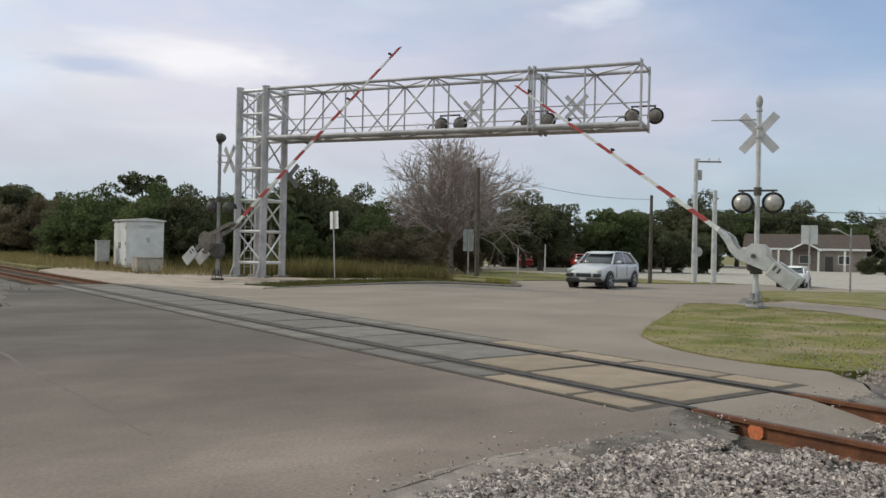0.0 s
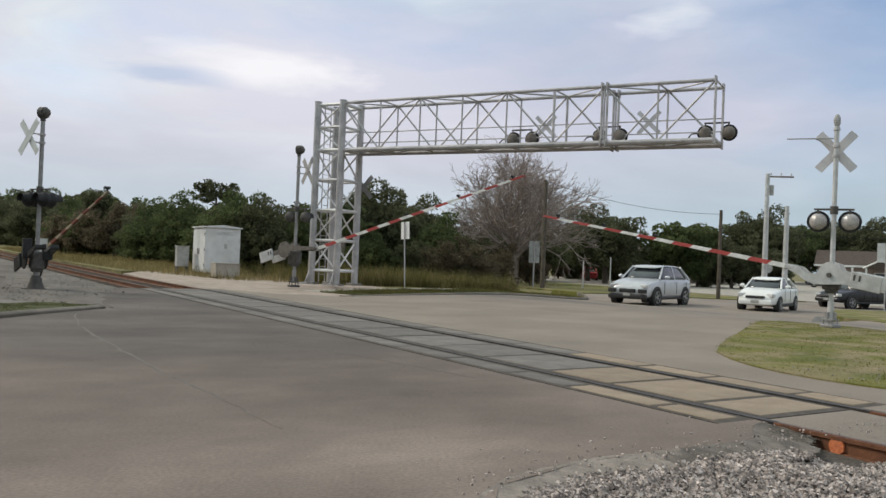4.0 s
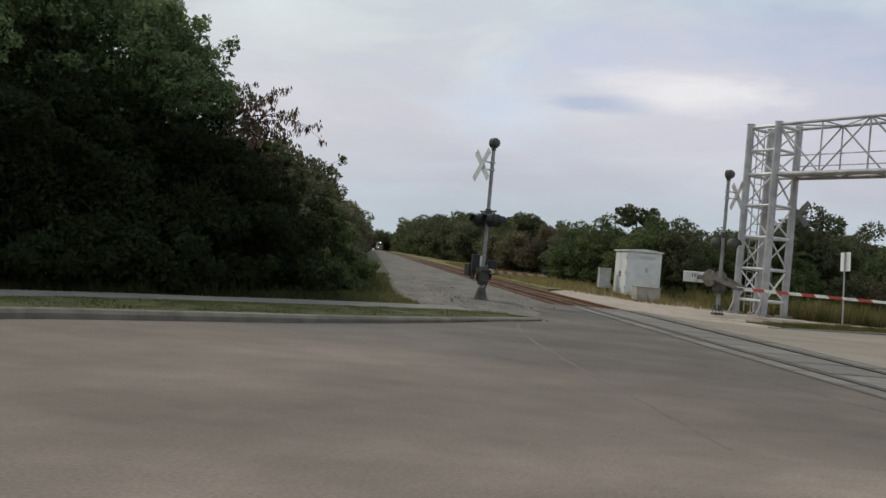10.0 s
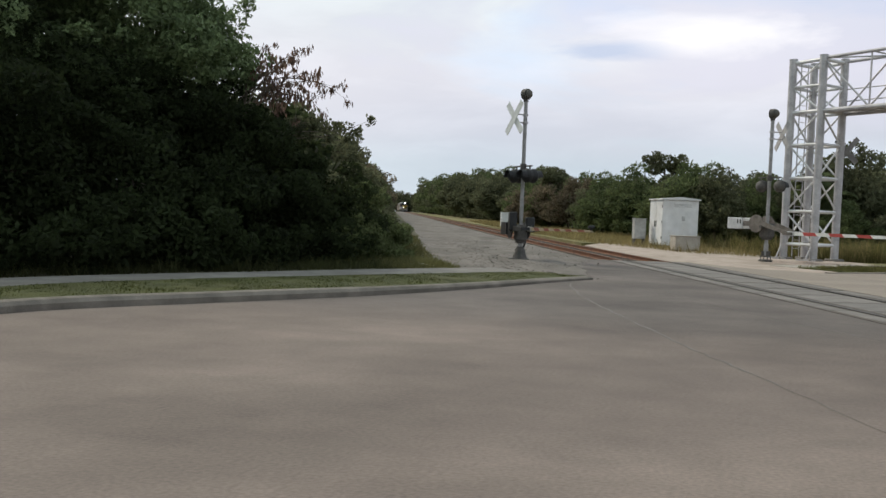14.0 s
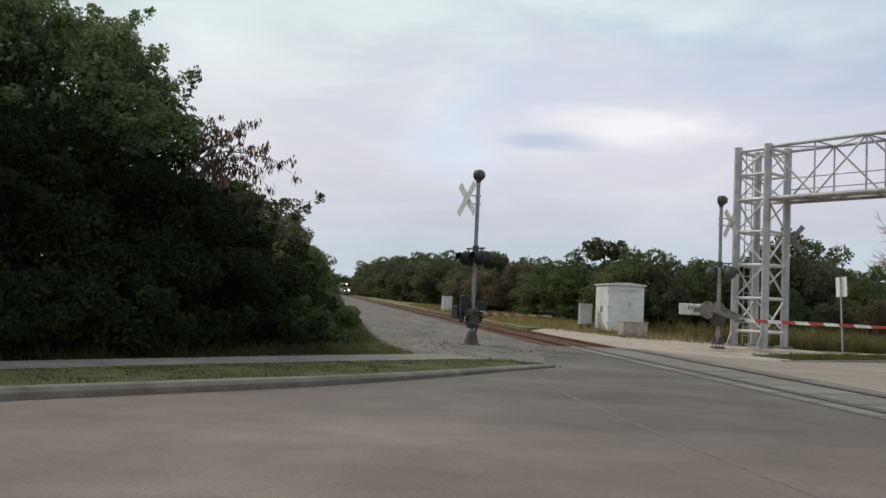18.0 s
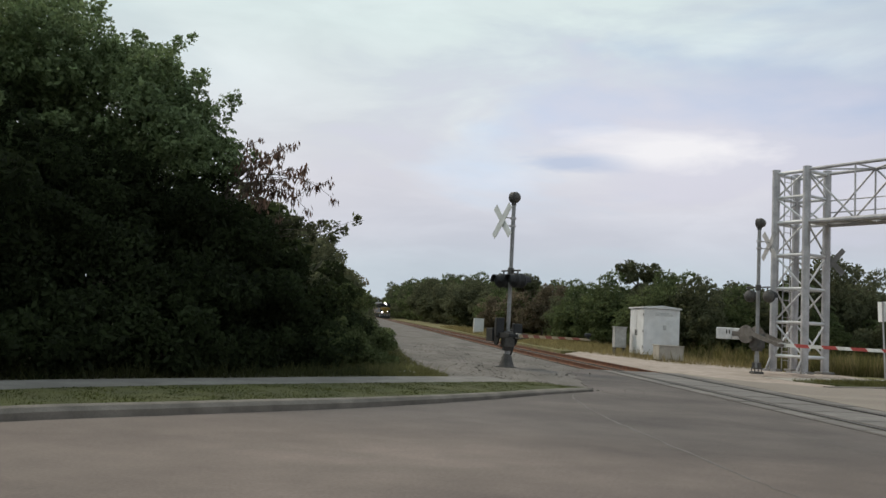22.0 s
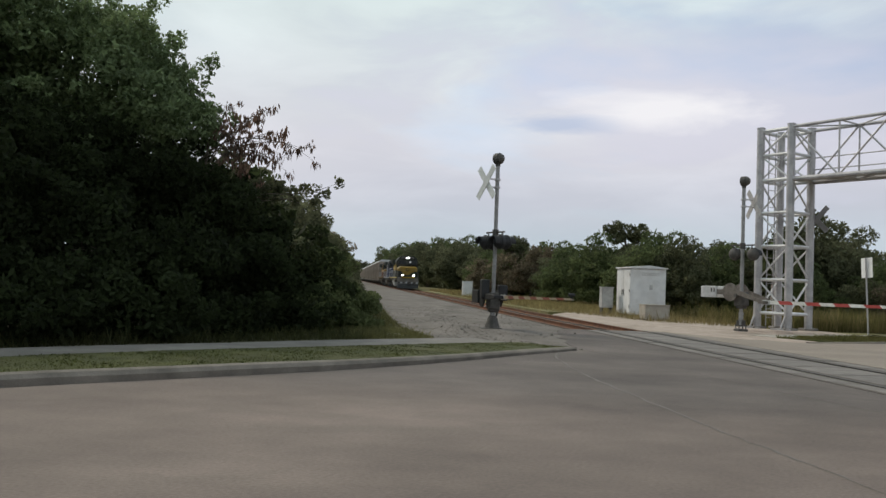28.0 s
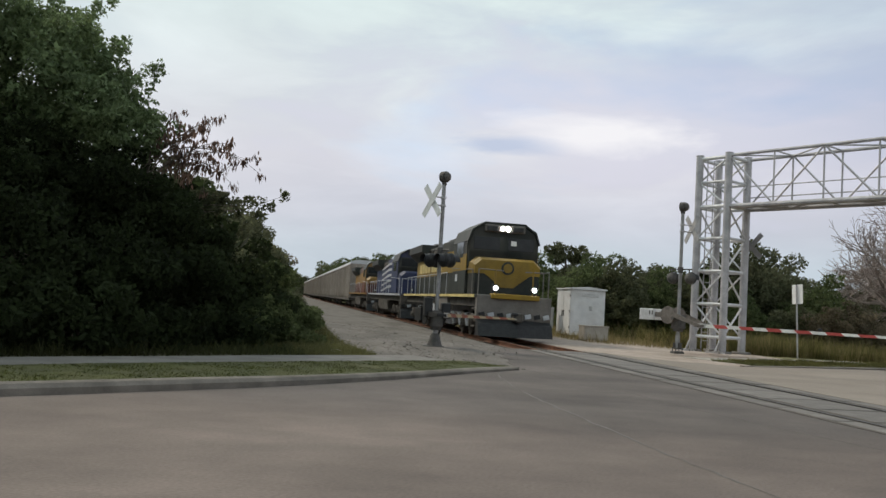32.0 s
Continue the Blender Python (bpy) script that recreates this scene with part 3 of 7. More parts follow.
    faces = [f for i in range(0, len(verts) - 3, 3) for f in ((i, i + 2, i + 5, i + 3), (i + 2, i + 1, i + 4, i + 5))]
    tagged(raw("tar_seam", verts, faces, M["tar"]), label, "road", kind="structure")


seam([(-4.3, 17.9), (-4.75, 16.4), (-5.02, 13.6), (-5.04, 11.1), (-5.0, 8.6), (-4.94, 7.4), (-4.9, 5.6)], 0.022, "thin dark tarred seam in the asphalt")
seam([(-4.2, 20.0), (-3.2, 16.0), (-2.9, 12.5), (-2.2, 9.0), (-1.9, 7.4)], 0.016, "thin dark crack in the asphalt")


def between_rails():
    bm = bmesh.new()
    sweep(bm, [(-0.68, -0.4), (0.68, -0.4), (0.68, 0), (-0.68, 0)], [((0, 3.3, -0.16), (1, 0, 0), (0, 0, 1)), ((0, 3.75, -0.075), (1, 0, 0), (0, 0, 1)), ((0, 4.1, -0.02), (1, 0, 0), (0, 0, 1)), ((0, 4.55, -0.012), (1, 0, 0), (0, 0, 1))])
    part_ob = part("asphalt_fill", bm, M["far_road"])
    tagged(part_ob, "pale asphalt filling between the rails", "road", kind="structure")


between_rails()


def crumbled_edge(line, drop, out, mat):
    """The broken slope from the asphalt's edge down to the ballast."""
    rng = np.random.default_rng(9)
    pts = bent(line, 16)
    rows = []
    for i, (x, y) in enumerate(pts):
        a, b = Vector(pts[max(i - 1, 0)]), Vector(pts[min(i + 1, len(pts) - 1)])
        d = (b - a).normalized()
        n = Vector((d.y, -d.x))
        row = []
        for k, (o, z) in enumerate(((-0.07, 0.004), (0.0, -0.006), (0.3 * out, -0.35 * drop), (0.65 * out, -0.75 * drop), (out, -drop))):
            o += rng.normal(0, 0.022) if k > 1 else rng.normal(0, 0.006)
            row.append((x + n.x * o, y + n.y * o, z + (rng.normal(0, 0.007) if k > 1 else 0)))
        rows.append(row)
    verts = [v for r in rows for v in r]
    faces = [(5 * i + k, 5 * i + k + 1, 5 * i + k + 6, 5 * i + k + 5) for i in range(len(rows) - 1) for k in range(4)]
    tagged(raw("asphalt_edge", verts, faces, M[mat]), "gritty asphalt edge sloping to the ballast", "road", kind="structure")


crumbled_edge([(-5.9, 0.4), (-5.0, 2.75), (-4.3, 3.6), (-3.4, 3.85), (-2.75, 3.84)], 0.045, 0.34, "dusty_edge")
crumbled_edge([(-2.75, 3.84), (-2.4, 3.83), (-1.6, 3.84), (-1.3, 4.05), (-1.05, 4.22), (-0.86, 4.28)], 0.055, 0.40, "earth")
crumbled_edge([(0.86, 3.75), (1.4, 3.8), (2.0, 4.15), (2.3, 4.6)], 0.10, 0.38, "earth")


def kerb_fall(x, y):
    """The near kerb sinks towards its end at the track, the far one rises from it."""
    if y < 22:
        return 1 - 0.50 * min(1.0, max(0.0, (x + 9.5) / 5.6))
    return 0.25 + 0.75 * min(1.0, max(0.0, (x - 5.0) / 8.0))


def kerb(name, line, width, top, label, side=1):
    """A kerb of rounded section along a line; side 1: its body lies left of the line's run."""
    bm = bmesh.new()
    path = []
    for i, (x, y) in enumerate(line):
        a, b = Vector(line[max(i - 1, 0)]), Vector(line[min(i + 1, len(line) - 1)])
        d = (b - a).normalized()
        path.append(((x, y, gz(x, y)), (-d.y * side, d.x * side, 0), (0, 0, kerb_fall(x, y))))
    sweep(bm, [(0, -0.3), (0, top * 0.55), (0.05, top * 0.9), (0.10, top), (width, top), (width, -0.3)], path)
    tagged(part(name, bm, M["kerb"], smooth=False), label, "kerb", kind="structure")


def beside(line, off):
    out = []
    for i, p in enumerate(line):
        a, b = Vector(line[max(i - 1, 0)]), Vector(line[min(i + 1, len(line) - 1)])
        d = (b - a).normalized()
        out.append((p[0] - d.y * off, p[1] + d.x * off))
    return out


def sink(ob, depth=0.10):
    """Let a strip follow the falling kerb beside it."""
    for v in ob.data.vertices:
        v.co.z += depth * (kerb_fall(v.co.x, v.co.y) - 1)


near_line = bent(NEAR_KERB)
back_line = bent(PAVEMENT_LINE)
kerb("kerb", near_line, 0.17, 0.135, "worn rounded concrete kerb along the road")
kerb("kerb", bent(FAR_KERB), 0.17, 0.10, "worn concrete kerb beyond the track")
# grass strip and pavement behind the near kerb
strip_in, strip_out = beside(near_line, 0.17), beside(back_line, 1.35)
strip_out[-1] = (strip_in[-1][0] - 0.35, strip_in[-1][1] + 0.15)
tagged(sheet("verge", strip_in + list(reversed(strip_out)), M["verge"], 0.13, 0.4), "mown grass strip behind the kerb", "grass")
sink(bpy.data.objects["verge"], 0.13)
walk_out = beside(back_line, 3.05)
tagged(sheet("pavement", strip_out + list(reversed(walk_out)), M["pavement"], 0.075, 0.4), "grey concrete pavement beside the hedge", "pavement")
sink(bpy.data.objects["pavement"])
tagged(sheet("gravel_path", [(-6.9, 17.7), (-5.2, 17.5), (-4.1, 18.1), (-3.5, 18.6), (-2.7, 22.0), (-1.9, 26.2), (-1.9, 27.6), (-1.95, 42), (-2.3, 60), (-8.4, 390), (-11.8, 390), (-7.9, 110), (-7.5, 50), (-7.6, 30), (-7.6, 19.6)], M["gravel"], -0.006, 0.3),
       "grey crushed-stone path along the track", "gravel path")
HEDGE_EDGE = [(-7.3 + 0.13 * k + 0.10 * math.sin(2.3 * k), 19.35 + 0.2 * k) for k in range(5)] + [(-6.75 - 0.42 * min(1.0, k / 7) - 0.004 * k + 0.14 * math.sin(1.9 * k) + 0.13 * math.sin(4.7 * k), 20.5 + 0.55 * k) for k in range(48)]
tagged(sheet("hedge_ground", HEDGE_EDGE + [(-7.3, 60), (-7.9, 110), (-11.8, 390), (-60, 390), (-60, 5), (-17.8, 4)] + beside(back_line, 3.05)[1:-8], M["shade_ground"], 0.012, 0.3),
       "grassy earth under the trees, darkened for shade", "ground")
# beyond the track
tagged(sheet("sand_pad", [(0.95, 27.5), (1.36, 27.2), (2.8, 24.8), (4.2, 23.85), (5.2, 25.0), (6.6, 27.6), (9.5, 28.8), (9.8, 32.4), (7.4, 33.2), (8.6, 45.5), (3.0, 46.0), (1.2, 42), (0.95, 36)], M["sand"], -0.02, 0.4), "pale sandy ground around the signal tower", "ground")
far_line = bent(FAR_KERB)
tagged(sheet("far_verge", beside(far_line, 0.17)[2:22] + list(reversed(beside(far_line, 2.4)[2:22])), M["verge"], 0.09, 0.4), "olive grass strip behind the far kerb", "grass")
sink(bpy.data.objects["far_verge"])
tagged(sheet("far_pavement", beside(far_line, 2.4)[2:20] + list(reversed(beside(far_line, 3.6)[2:20])), M["walkway"], 0.075, 0.4), "pale concrete pavement beyond the track", "pavement")
sink(bpy.data.objects["far_pavement"])
tagged(sheet("field_behind", [(5.4, 27.8), (9.5, 28.6), (16, 30.4), (21, 33.5), (24, 37.0), (26, 48), (40, 60), (40, 200), (40, 390), (-4.6, 390), (1.5, 60), (1.9, 46), (8.6, 45.5), (7.4, 33.2)], M["field"], -0.03, 0.3), "dry rough grass beside the track", "grass")
GRASS = [(2.6, 4.75), (2.42, 5.3), (2.36, 5.9), (2.44, 6.5), (2.7, 7.2), (3.05, 7.8), (3.7, 8.6), (4.7, 9.35), (5.85, 10.1), (8.8, 11.95), (11.4, 13.6), (12.9, 13.9), (13.9, 12.5), (12.7, 10.3), (10.7, 7.8), (9.0, 5.9), (8.0, 4.8), (7.2, 3.9), (6.4, 4.15), (5.1, 4.0), (4.2, 4.25), (3.3, 4.35)]
tagged(sheet("lawn", GRASS, M["lawn"], 0.022, 0.4), "patchy dry lawn with bare spots beside the crossing", "grass")
tagged(sheet("foot_path", [(13.0, 14.1), (14.1, 12.5), (12.9, 10.3), (10.9, 7.8), (9.2, 5.9), (8.2, 4.8), (5.2, 0.8), (4.2, -4.1), (8.0, -4.8), (10.5, 1.5), (14.7, 7.3), (16.3, 8.5), (18.1, 10.5), (20.4, 13.3), (21.3, 16.6), (18.2, 15.9), (14.6, 14.7)], M["far_road"], 0.02, 0.4), "grey asphalt footpath across the lawn", "pavement")
tagged(sheet("lawn_beyond", [(21.6, 17.4), (20.6, 13.3), (18.3, 10.5), (16.5, 8.4), (14.9, 7.2), (10.7, 1.4), (8.2, -4.9), (30, -30), (53.6, -30), (53.7, 21.2), (46, 22.1), (42, 23.2), (38, 24.7), (35, 25.6), (32.5, 24.7), (27.5, 21.6), (22.5, 18.4)], M["lawn"], 0.04, 0.4), "wide dry lawn before the side street", "grass")
tagged(sheet("street_verge", [(24.2, 34.6), (31, 36.4), (38, 35.9), (44.2, 34.2), (44.6, 60), (36, 62), (26.5, 48)], M["lawn"], 0.03, 0.4), "dry grass verge at the street corner", "grass")


LINE = [-60, 0, 20, 25, 30, 35, 40, 44, 48, 54, 60, 120, 392, 1000]


def track():
    """Rails, sleepers, crossing panels and ballast bed."""
    prof = [(-0.07, -0.172), (0.07, -0.172), (0.07, -0.158), (0.012, -0.135), (0.012, -0.045), (0.036, -0.035), (0.036, -0.004), (0.028, 0), (-0.028, 0), (-0.036, -0.004), (-0.036, -0.035), (-0.012, -0.045), (-0.012, -0.135), (-0.07, -0.158)]
    for x in (-0.755, 0.755):
        bm = bmesh.new()
        sweep(bm, prof, [((x + bend(y), y, rise(y)), (1, 0, 0), (0, 0, 1)) for y in LINE])
        rail = tagged(part("rail", bm, M["rail"]), "rusty brown steel rail with a worn head", "rail", "rails of the track", "structure")
        bm = bmesh.new()
        sweep(bm, [(-0.025, -0.001), (0.025, -0.001), (0.025, 0.003), (-0.025, 0.003)], [((x + bend(y), y, rise(y)), (1, 0, 0), (0, 0, 1)) for y in LINE])
        part("running_surface", bm, M["railtop"], rail, "worn head of the rail")
        bm = bmesh.new()
        sweep(bm, [(-0.037, -0.02), (0.037, -0.02), (0.037, 0.005), (-0.037, 0.005)], [((x + bend(y), y, rise(y)), (1, 0, 0), (0, 0, 1)) for y in (4.3, 20, 24, 27.4)])
        part("crossing_rail_head", bm, M["rail_dark"], rail, "dark head of the rail between the panels")
        if x < 0:
            bm = bmesh.new()
            rod(bm, (x - 0.016, 3.70, -0.085), (x - 0.034, 3.70, -0.085), 0.068, seg=16)
            part("paint_mark", bm, M["orange"], rail, "round orange paint mark on the rail's web")
    # ballast bed
    bm = bmesh.new()
    for lo, hi in ((-60, 3.3), (27.5, 999)):
        sweep(bm, [(-3.4, -0.42), (-1.75, -0.17), (1.75, -0.17), (3.4, -0.42)], [((bend(y), y, rise(y)), (1, 0, 0), (0, 0, 1)) for y in [lo] + [q for q in LINE if lo < q < hi] + [hi]], closed=False)
    bed = tagged(part("ballast_bed", bm, M["ballast"]), "grey crushed stone ballast under the track", "ballast", kind="structure")
    # sleepers
    me = None
    for k in range(260):
        y = 3.1 - 0.55 * k if k < 60 else 28.0 + 0.55 * (k - 60)
        if me is None:
            bm = bmesh.new()
            box(bm, (0, 0, -0.09), (2.6, 0.23, 0.18), bevel=0.012)
            me = mesh_of("sleeper", bm, M["tie"])
        ob = new("sleeper", me)
        ob.parent = bed
        ob.matrix_basis = pose(random.uniform(-0.04, 0.04) + bend(y), y + random.uniform(-0.03, 0.03), rise(y) - 0.150 + random.uniform(-0.008, 0.004), 0, 0, random.uniform(-1, 1))
    # crossing panels: between the rails and outside them
    joints = [4.55, 5.32, 6.58, 7.66] + [7.66 + 1.4 * k for k in range(1, 15)]
    y0, y1 = joints[0], joints[-1]
    lane = tagged(new("crossing_surface"), "concrete crossing panels with dark joints between the rails", "level crossing", kind="structure")
    bm = bmesh.new()
    for x, w in ((-1.04, 0.50), (0, 1.31), (1.09, 0.60)):
        box(bm, (x, (y0 + y1) / 2, -0.071), (w, y1 - y0 + 0.16, 0.13))
    part("bedding", bm, M["rubber"], lane, "dirty dark joint filler")
    made = {}
    for i, (a, b) in enumerate(zip(joints, joints[1:])):
        for x, w in ((-1.06, 0.32), (0, 1.14), (1.12, 0.36)):
            bright = i < (2 if x < 0 else 3 if x == 0 else 4)
            key = (w, bright, round(b - a, 2))
            if key not in made:
                bm = bmesh.new()
                box(bm, (0, 0, -0.05), (w, b - a - 0.085, 0.105), bevel=0.012)
                made[key] = mesh_of("panel", bm, M["panel" if bright else "panel_dark"])
            ob = new("panel", made[key])
            ob.parent = lane
            ob.matrix_basis = pose(x, (a + b) / 2, random.uniform(-0.004, 0.003), 0, random.uniform(-0.2, 0.2), 0)


track()


def gravel_height(x, y):
    """Loose gravel: up to the asphalt's edge, lower beside the rails."""
    edge = 3.55 - y + 0.25 * max(0.0, -4.0 - x)
    a = min(1.0, max(0.0, edge / 1.5))
    by_rail = min(1.0, max(0.0, (1.9 - abs(x)) / 0.7))
    return -0.045 - 0.10 * a - 0.075 * by_rail * (1 - a) + 0.012 * math.sin(3.1 * x + 1.7 * y) * math.cos(2.3 * y - x)


def gravel():
    verts, faces, n, m = [], [], 46, 60
    for j in range(m + 1):
        for i in range(n + 1):
            x, y = -5.6 + 9.0 * i / n, -8.0 + 12.4 * j / m
            verts.append((x, y, gravel_height(x, y) - 0.03))
    for j in range(m):
        for i in range(n):
            k = j * (n + 1) + i
            faces.append((k, k + 1, k + n + 2, k + n + 1))
    tagged(raw("gravel_shoulder", verts, faces, M["ballast"]), "loose grey gravel bed beside the crossing", "gravel", kind="structure")
    # the stones themselves
    rng = np.random.default_rng(5)
    cube = np.array([(-1, -1, -1), (1, -1, -1), (1, 1, -1), (-1, 1, -1), (-1, -1, 1), (1, -1, 1), (1, 1, 1), (-1, 1, 1)], float)
    sides = np.array([(0, 3, 2, 1), (4, 5, 6, 7), (0, 1, 5, 4), (1, 2, 6, 5), (2, 3, 7, 6), (3, 0, 4, 7)])
    corners = []
    total = 80000
    x = rng.uniform(-5.6, 2.2, total)
    y = 3.80 - 4.8 * rng.random(total) ** 1.5
    keep = ~((np.abs(np.abs(x) - 0.755) < 0.09) | ((np.abs(x) < 0.9) & (y > 3.45)) | ((x > -1.25) & (x < -0.6) & (y > 3.3)))
    keep &= ~((x < 1.4) & (y > 3.64 - 0.42 * np.clip(-4.1 - x, 0, 2) + 0.05 * np.sin(5 * x) + rng.normal(0, 0.06, total)))
    keep &= ~((x > 1.3) & (x < 2.4) & (y > 3.9))
    keep &= ~((np.abs(x) < 1.35) & (rng.random(total) < 0.5 + 0.4 * np.sin(y * 11.4)))
    keep &= ~((np.abs(x) < 0.67) & (rng.random(total) < 0.84))
    x, y = x[keep], y[keep]
    for px, py in zip(x, y):
        size = rng.uniform(0.006, 0.0135)
        c = cube * size * rng.uniform(0.6, 1.25, 3) + rng.normal(0, size * 0.22, (8, 3))
        a, b = rng.uniform(0, 6.283, 2)
        q = np.array([[math.cos(a), -math.sin(a), 0], [math.sin(a) * math.cos(b), math.cos(a) * math.cos(b), -math.sin(b)], [math.sin(a) * math.sin(b), math.cos(a) * math.sin(b), math.cos(b)]])
        z = max(gravel_height(px, min(py, 3.5)), -0.04 if py > 3.4 and abs(px) > 1.5 else -9) if px < 1.5 else -0.12 + 0.17 * min(1.0, max(0.0, (px - 1.5) / 0.9)) if py > -4 else -0.1
        corners.append((c @ q.T + (px, py, z - 0.004 + rng.uniform(0, 0.022)))[sides])
    # sparse grit that lies on the asphalt above the edge
    for _ in range(260):
        px = rng.uniform(-4.6, 1.6)
        py = 3.75 + rng.gamma(1.0, 0.20) - 0.4 * max(0.0, -3.9 - px)
        if abs(abs(px) - 0.755) < 0.09 or (abs(px) < 1.36 and py > 4.4):
            continue
        s = rng.uniform(0.003, 0.009)
        corners.append((cube * s * rng.uniform(0.6, 1.2, 3) + (px, py, (0.002 if abs(px) > 0.8 else -0.03) + s * 0.4))[sides])
    tagged(quads("ballast_stones", np.concatenate(corners), M["stone"]), "pale grey angular ballast stones, loosely heaped", "gravel", kind="stuff")


gravel()


def yard_height(x):
    return -0.13 + 0.175 * min(1.0, max(0.0, (x - 1.5) / 1.5))


def lawn_gravel():
    """The gravelled ground between the rail and the lawn, and stones washed into the grass."""
    rng = np.random.default_rng(25)
    n, m = 30, 40
    verts = [(1.5 + 7.0 * i / n, -6.0 + 10.35 * j / m, yard_height(1.5 + 7.0 * i / n) - 0.02 + rng.normal(0, 0.006)) for j in range(m + 1) for i in range(n + 1)]
    faces = [(j * (n + 1) + i, j * (n + 1) + i + 1, (j + 1) * (n + 1) + i + 1, (j + 1) * (n + 1) + i) for j in range(m) for i in range(n)]
    tagged(raw("gravel_yard", verts, faces, M["ballast"]), "loose gravel between the rail and the lawn", "gravel", kind="structure")
    cube = np.array([(-1, -1, -1), (1, -1, -1), (1, 1, -1), (-1, 1, -1), (-1, -1, 1), (1, -1, 1), (1, 1, 1), (-1, 1, 1)], float)
    sides = np.array([(4, 5, 6, 7), (0, 1, 5, 4), (1, 2, 6, 5), (2, 3, 7, 6), (3, 0, 4, 7)])
    n = 34000
    x = rng.uniform(1.6, 7.4, n)
    y = 4.5 - 4.2 * rng.random(n) ** 1.4 + np.where(rng.random(n) < 0.10, rng.gamma(1.0, 0.45, n), 0)
    keep = ~((x < 2.5) & (y > 3.7 + 0.9 * (x - 1.5)))
    corners = []
    for px, py in zip(x[keep], y[keep]):
        s = rng.uniform(0.005, 0.012)
        on_lawn = py > 4.25 + 0.1 * math.sin(2.2 * px) and px > 2.6
        corners.append((cube * s * rng.uniform(0.6, 1.3, 3) + rng.normal(0, s * 0.2, (8, 3)) + (px, py, (0.022 if on_lawn else yard_height(px)) + rng.uniform(0, 0.012)))[sides])
    tagged(quads("yard_stones", np.concatenate(corners), M["lawn_stone"]), "small dusty pale stones between rail and lawn", "gravel", kind="stuff")


lawn_gravel()


def path_stones():
    """Loose stones strewn over the gravel path, thinner where wheels run."""
    rng = np.random.default_rng(61)
    n = 7000
    y = 18.2 + 30.0 * rng.random(n) ** 1.7
    x = rng.uniform(-7.5, -1.9, n)
    bare = np.sin(x * 2.1 + 0.6 * np.sin(y * 0.9)) + 0.8 * np.sin(y * 1.3 + x) + rng.normal(0, 0.6, n)
    keep = (bare > -0.5) & (x > -7.4 + 0.1 * np.sin(y)) & ~((x > -3.7 + 0.17 * (y - 18.2) + rng.gamma(1.0, 0.35, n)) & (y < 27.7)) & ~((y < 19.4) & (x < -6.2)) & ~((x > -3.0) & (y > 27.0) & (rng.random(n) < 0.4))
    x, y = x[keep], y[keep]
    n = len(x)
    s = rng.uniform(0.006, 0.022, (n, 1, 1)) * np.where(rng.random((n, 1, 1)) < 0.06, 1.9, 1.0)
    cube = np.array([(-1, -1, -1), (1, -1, -1), (1, 1, -1), (-1, 1, -1), (-0.7, -0.7, 0.8), (0.7, -0.7, 0.8), (0.7, 0.7, 0.8), (-0.7, 0.7, 0.8)], float)
    sides = np.array([(4, 5, 6, 7), (0, 1, 5, 4), (1, 2, 6, 5), (2, 3, 7, 6), (3, 0, 4, 7)])
    c = cube[None] * s * rng.uniform(0.6, 1.3, (n, 1, 3)) + rng.normal(0, 1, (n, 8, 3)) * s * 0.25
    c += np.stack([x, y, np.array([gz(a, b) for a, b in zip(x, y)]) - 0.012], 1)[:, None]
    tagged(quads("path_stones", c[:, sides].reshape(-1, 4, 3), M["path_stone"]), "grey crushed stones strewn over the path", "gravel", kind="stuff")


path_stones()


def grass(name, outline, count, low, high, mat, z, label, seed, lean=0.35, width=0.012, fade=None):
    """Blades strewn over an outline."""
    rng = np.random.default_rng(seed)
    p = np.array(outline)
    lo, hi = p.min(0), p.max(0)
    pts = rng.uniform(lo, hi, (count * 3, 2))
    inside = np.zeros(len(pts), bool)
    for (x1, y1), (x2, y2) in zip(p, np.roll(p, -1, 0)):
        cross = ((y1 > pts[:, 1]) != (y2 > pts[:, 1])) & (pts[:, 0] < (x2 - x1) * (pts[:, 1] - y1) / (y2 - y1 + 1e-9) + x1)
        inside ^= cross
    pts = pts[inside]
    patch = np.array([noise.noise((x * 0.9, y * 0.9, seed)) + 0.6 * noise.noise((x * 2.7, y * 2.7, seed)) for x, y in pts]) + rng.normal(0, 0.12, len(pts))
    pts = pts[patch > -0.42][:count]
    n = len(pts)
    clump = np.array([0.66 + 0.55 * noise.noise((x * 1.9, y * 1.9, seed + 9)) + 0.25 * noise.noise((x * 5.3, y * 5.3, seed)) for x, y in pts])
    clump = np.clip(clump, 0.12, 1.2)
    if fade:
        d = np.hypot((pts[:, 0] - fade[0]) / fade[2], (pts[:, 1] - fade[1]) / fade[3])
        clump = clump * np.clip(1.25 - d, 0.06, 1.0)
    h, a = rng.uniform(low, high, n) * clump * rng.uniform(0.7, 1.15, n), rng.uniform(0, 6.283, n)
    base = np.c_[pts, [gz(x, y) + z for x, y in pts]]
    side = np.c_[np.cos(a), np.sin(a), np.zeros(n)] * (width * h / high)[:, None]
    tip = base + np.c_[rng.normal(0, lean, n) * h, rng.normal(0, lean, n) * h, h]
    corners = np.stack([base - side, base + side, tip + side * 0.15, tip - side * 0.15], 1)
    return tagged(quads(name, corners, mat), label, "grass", kind="stuff")


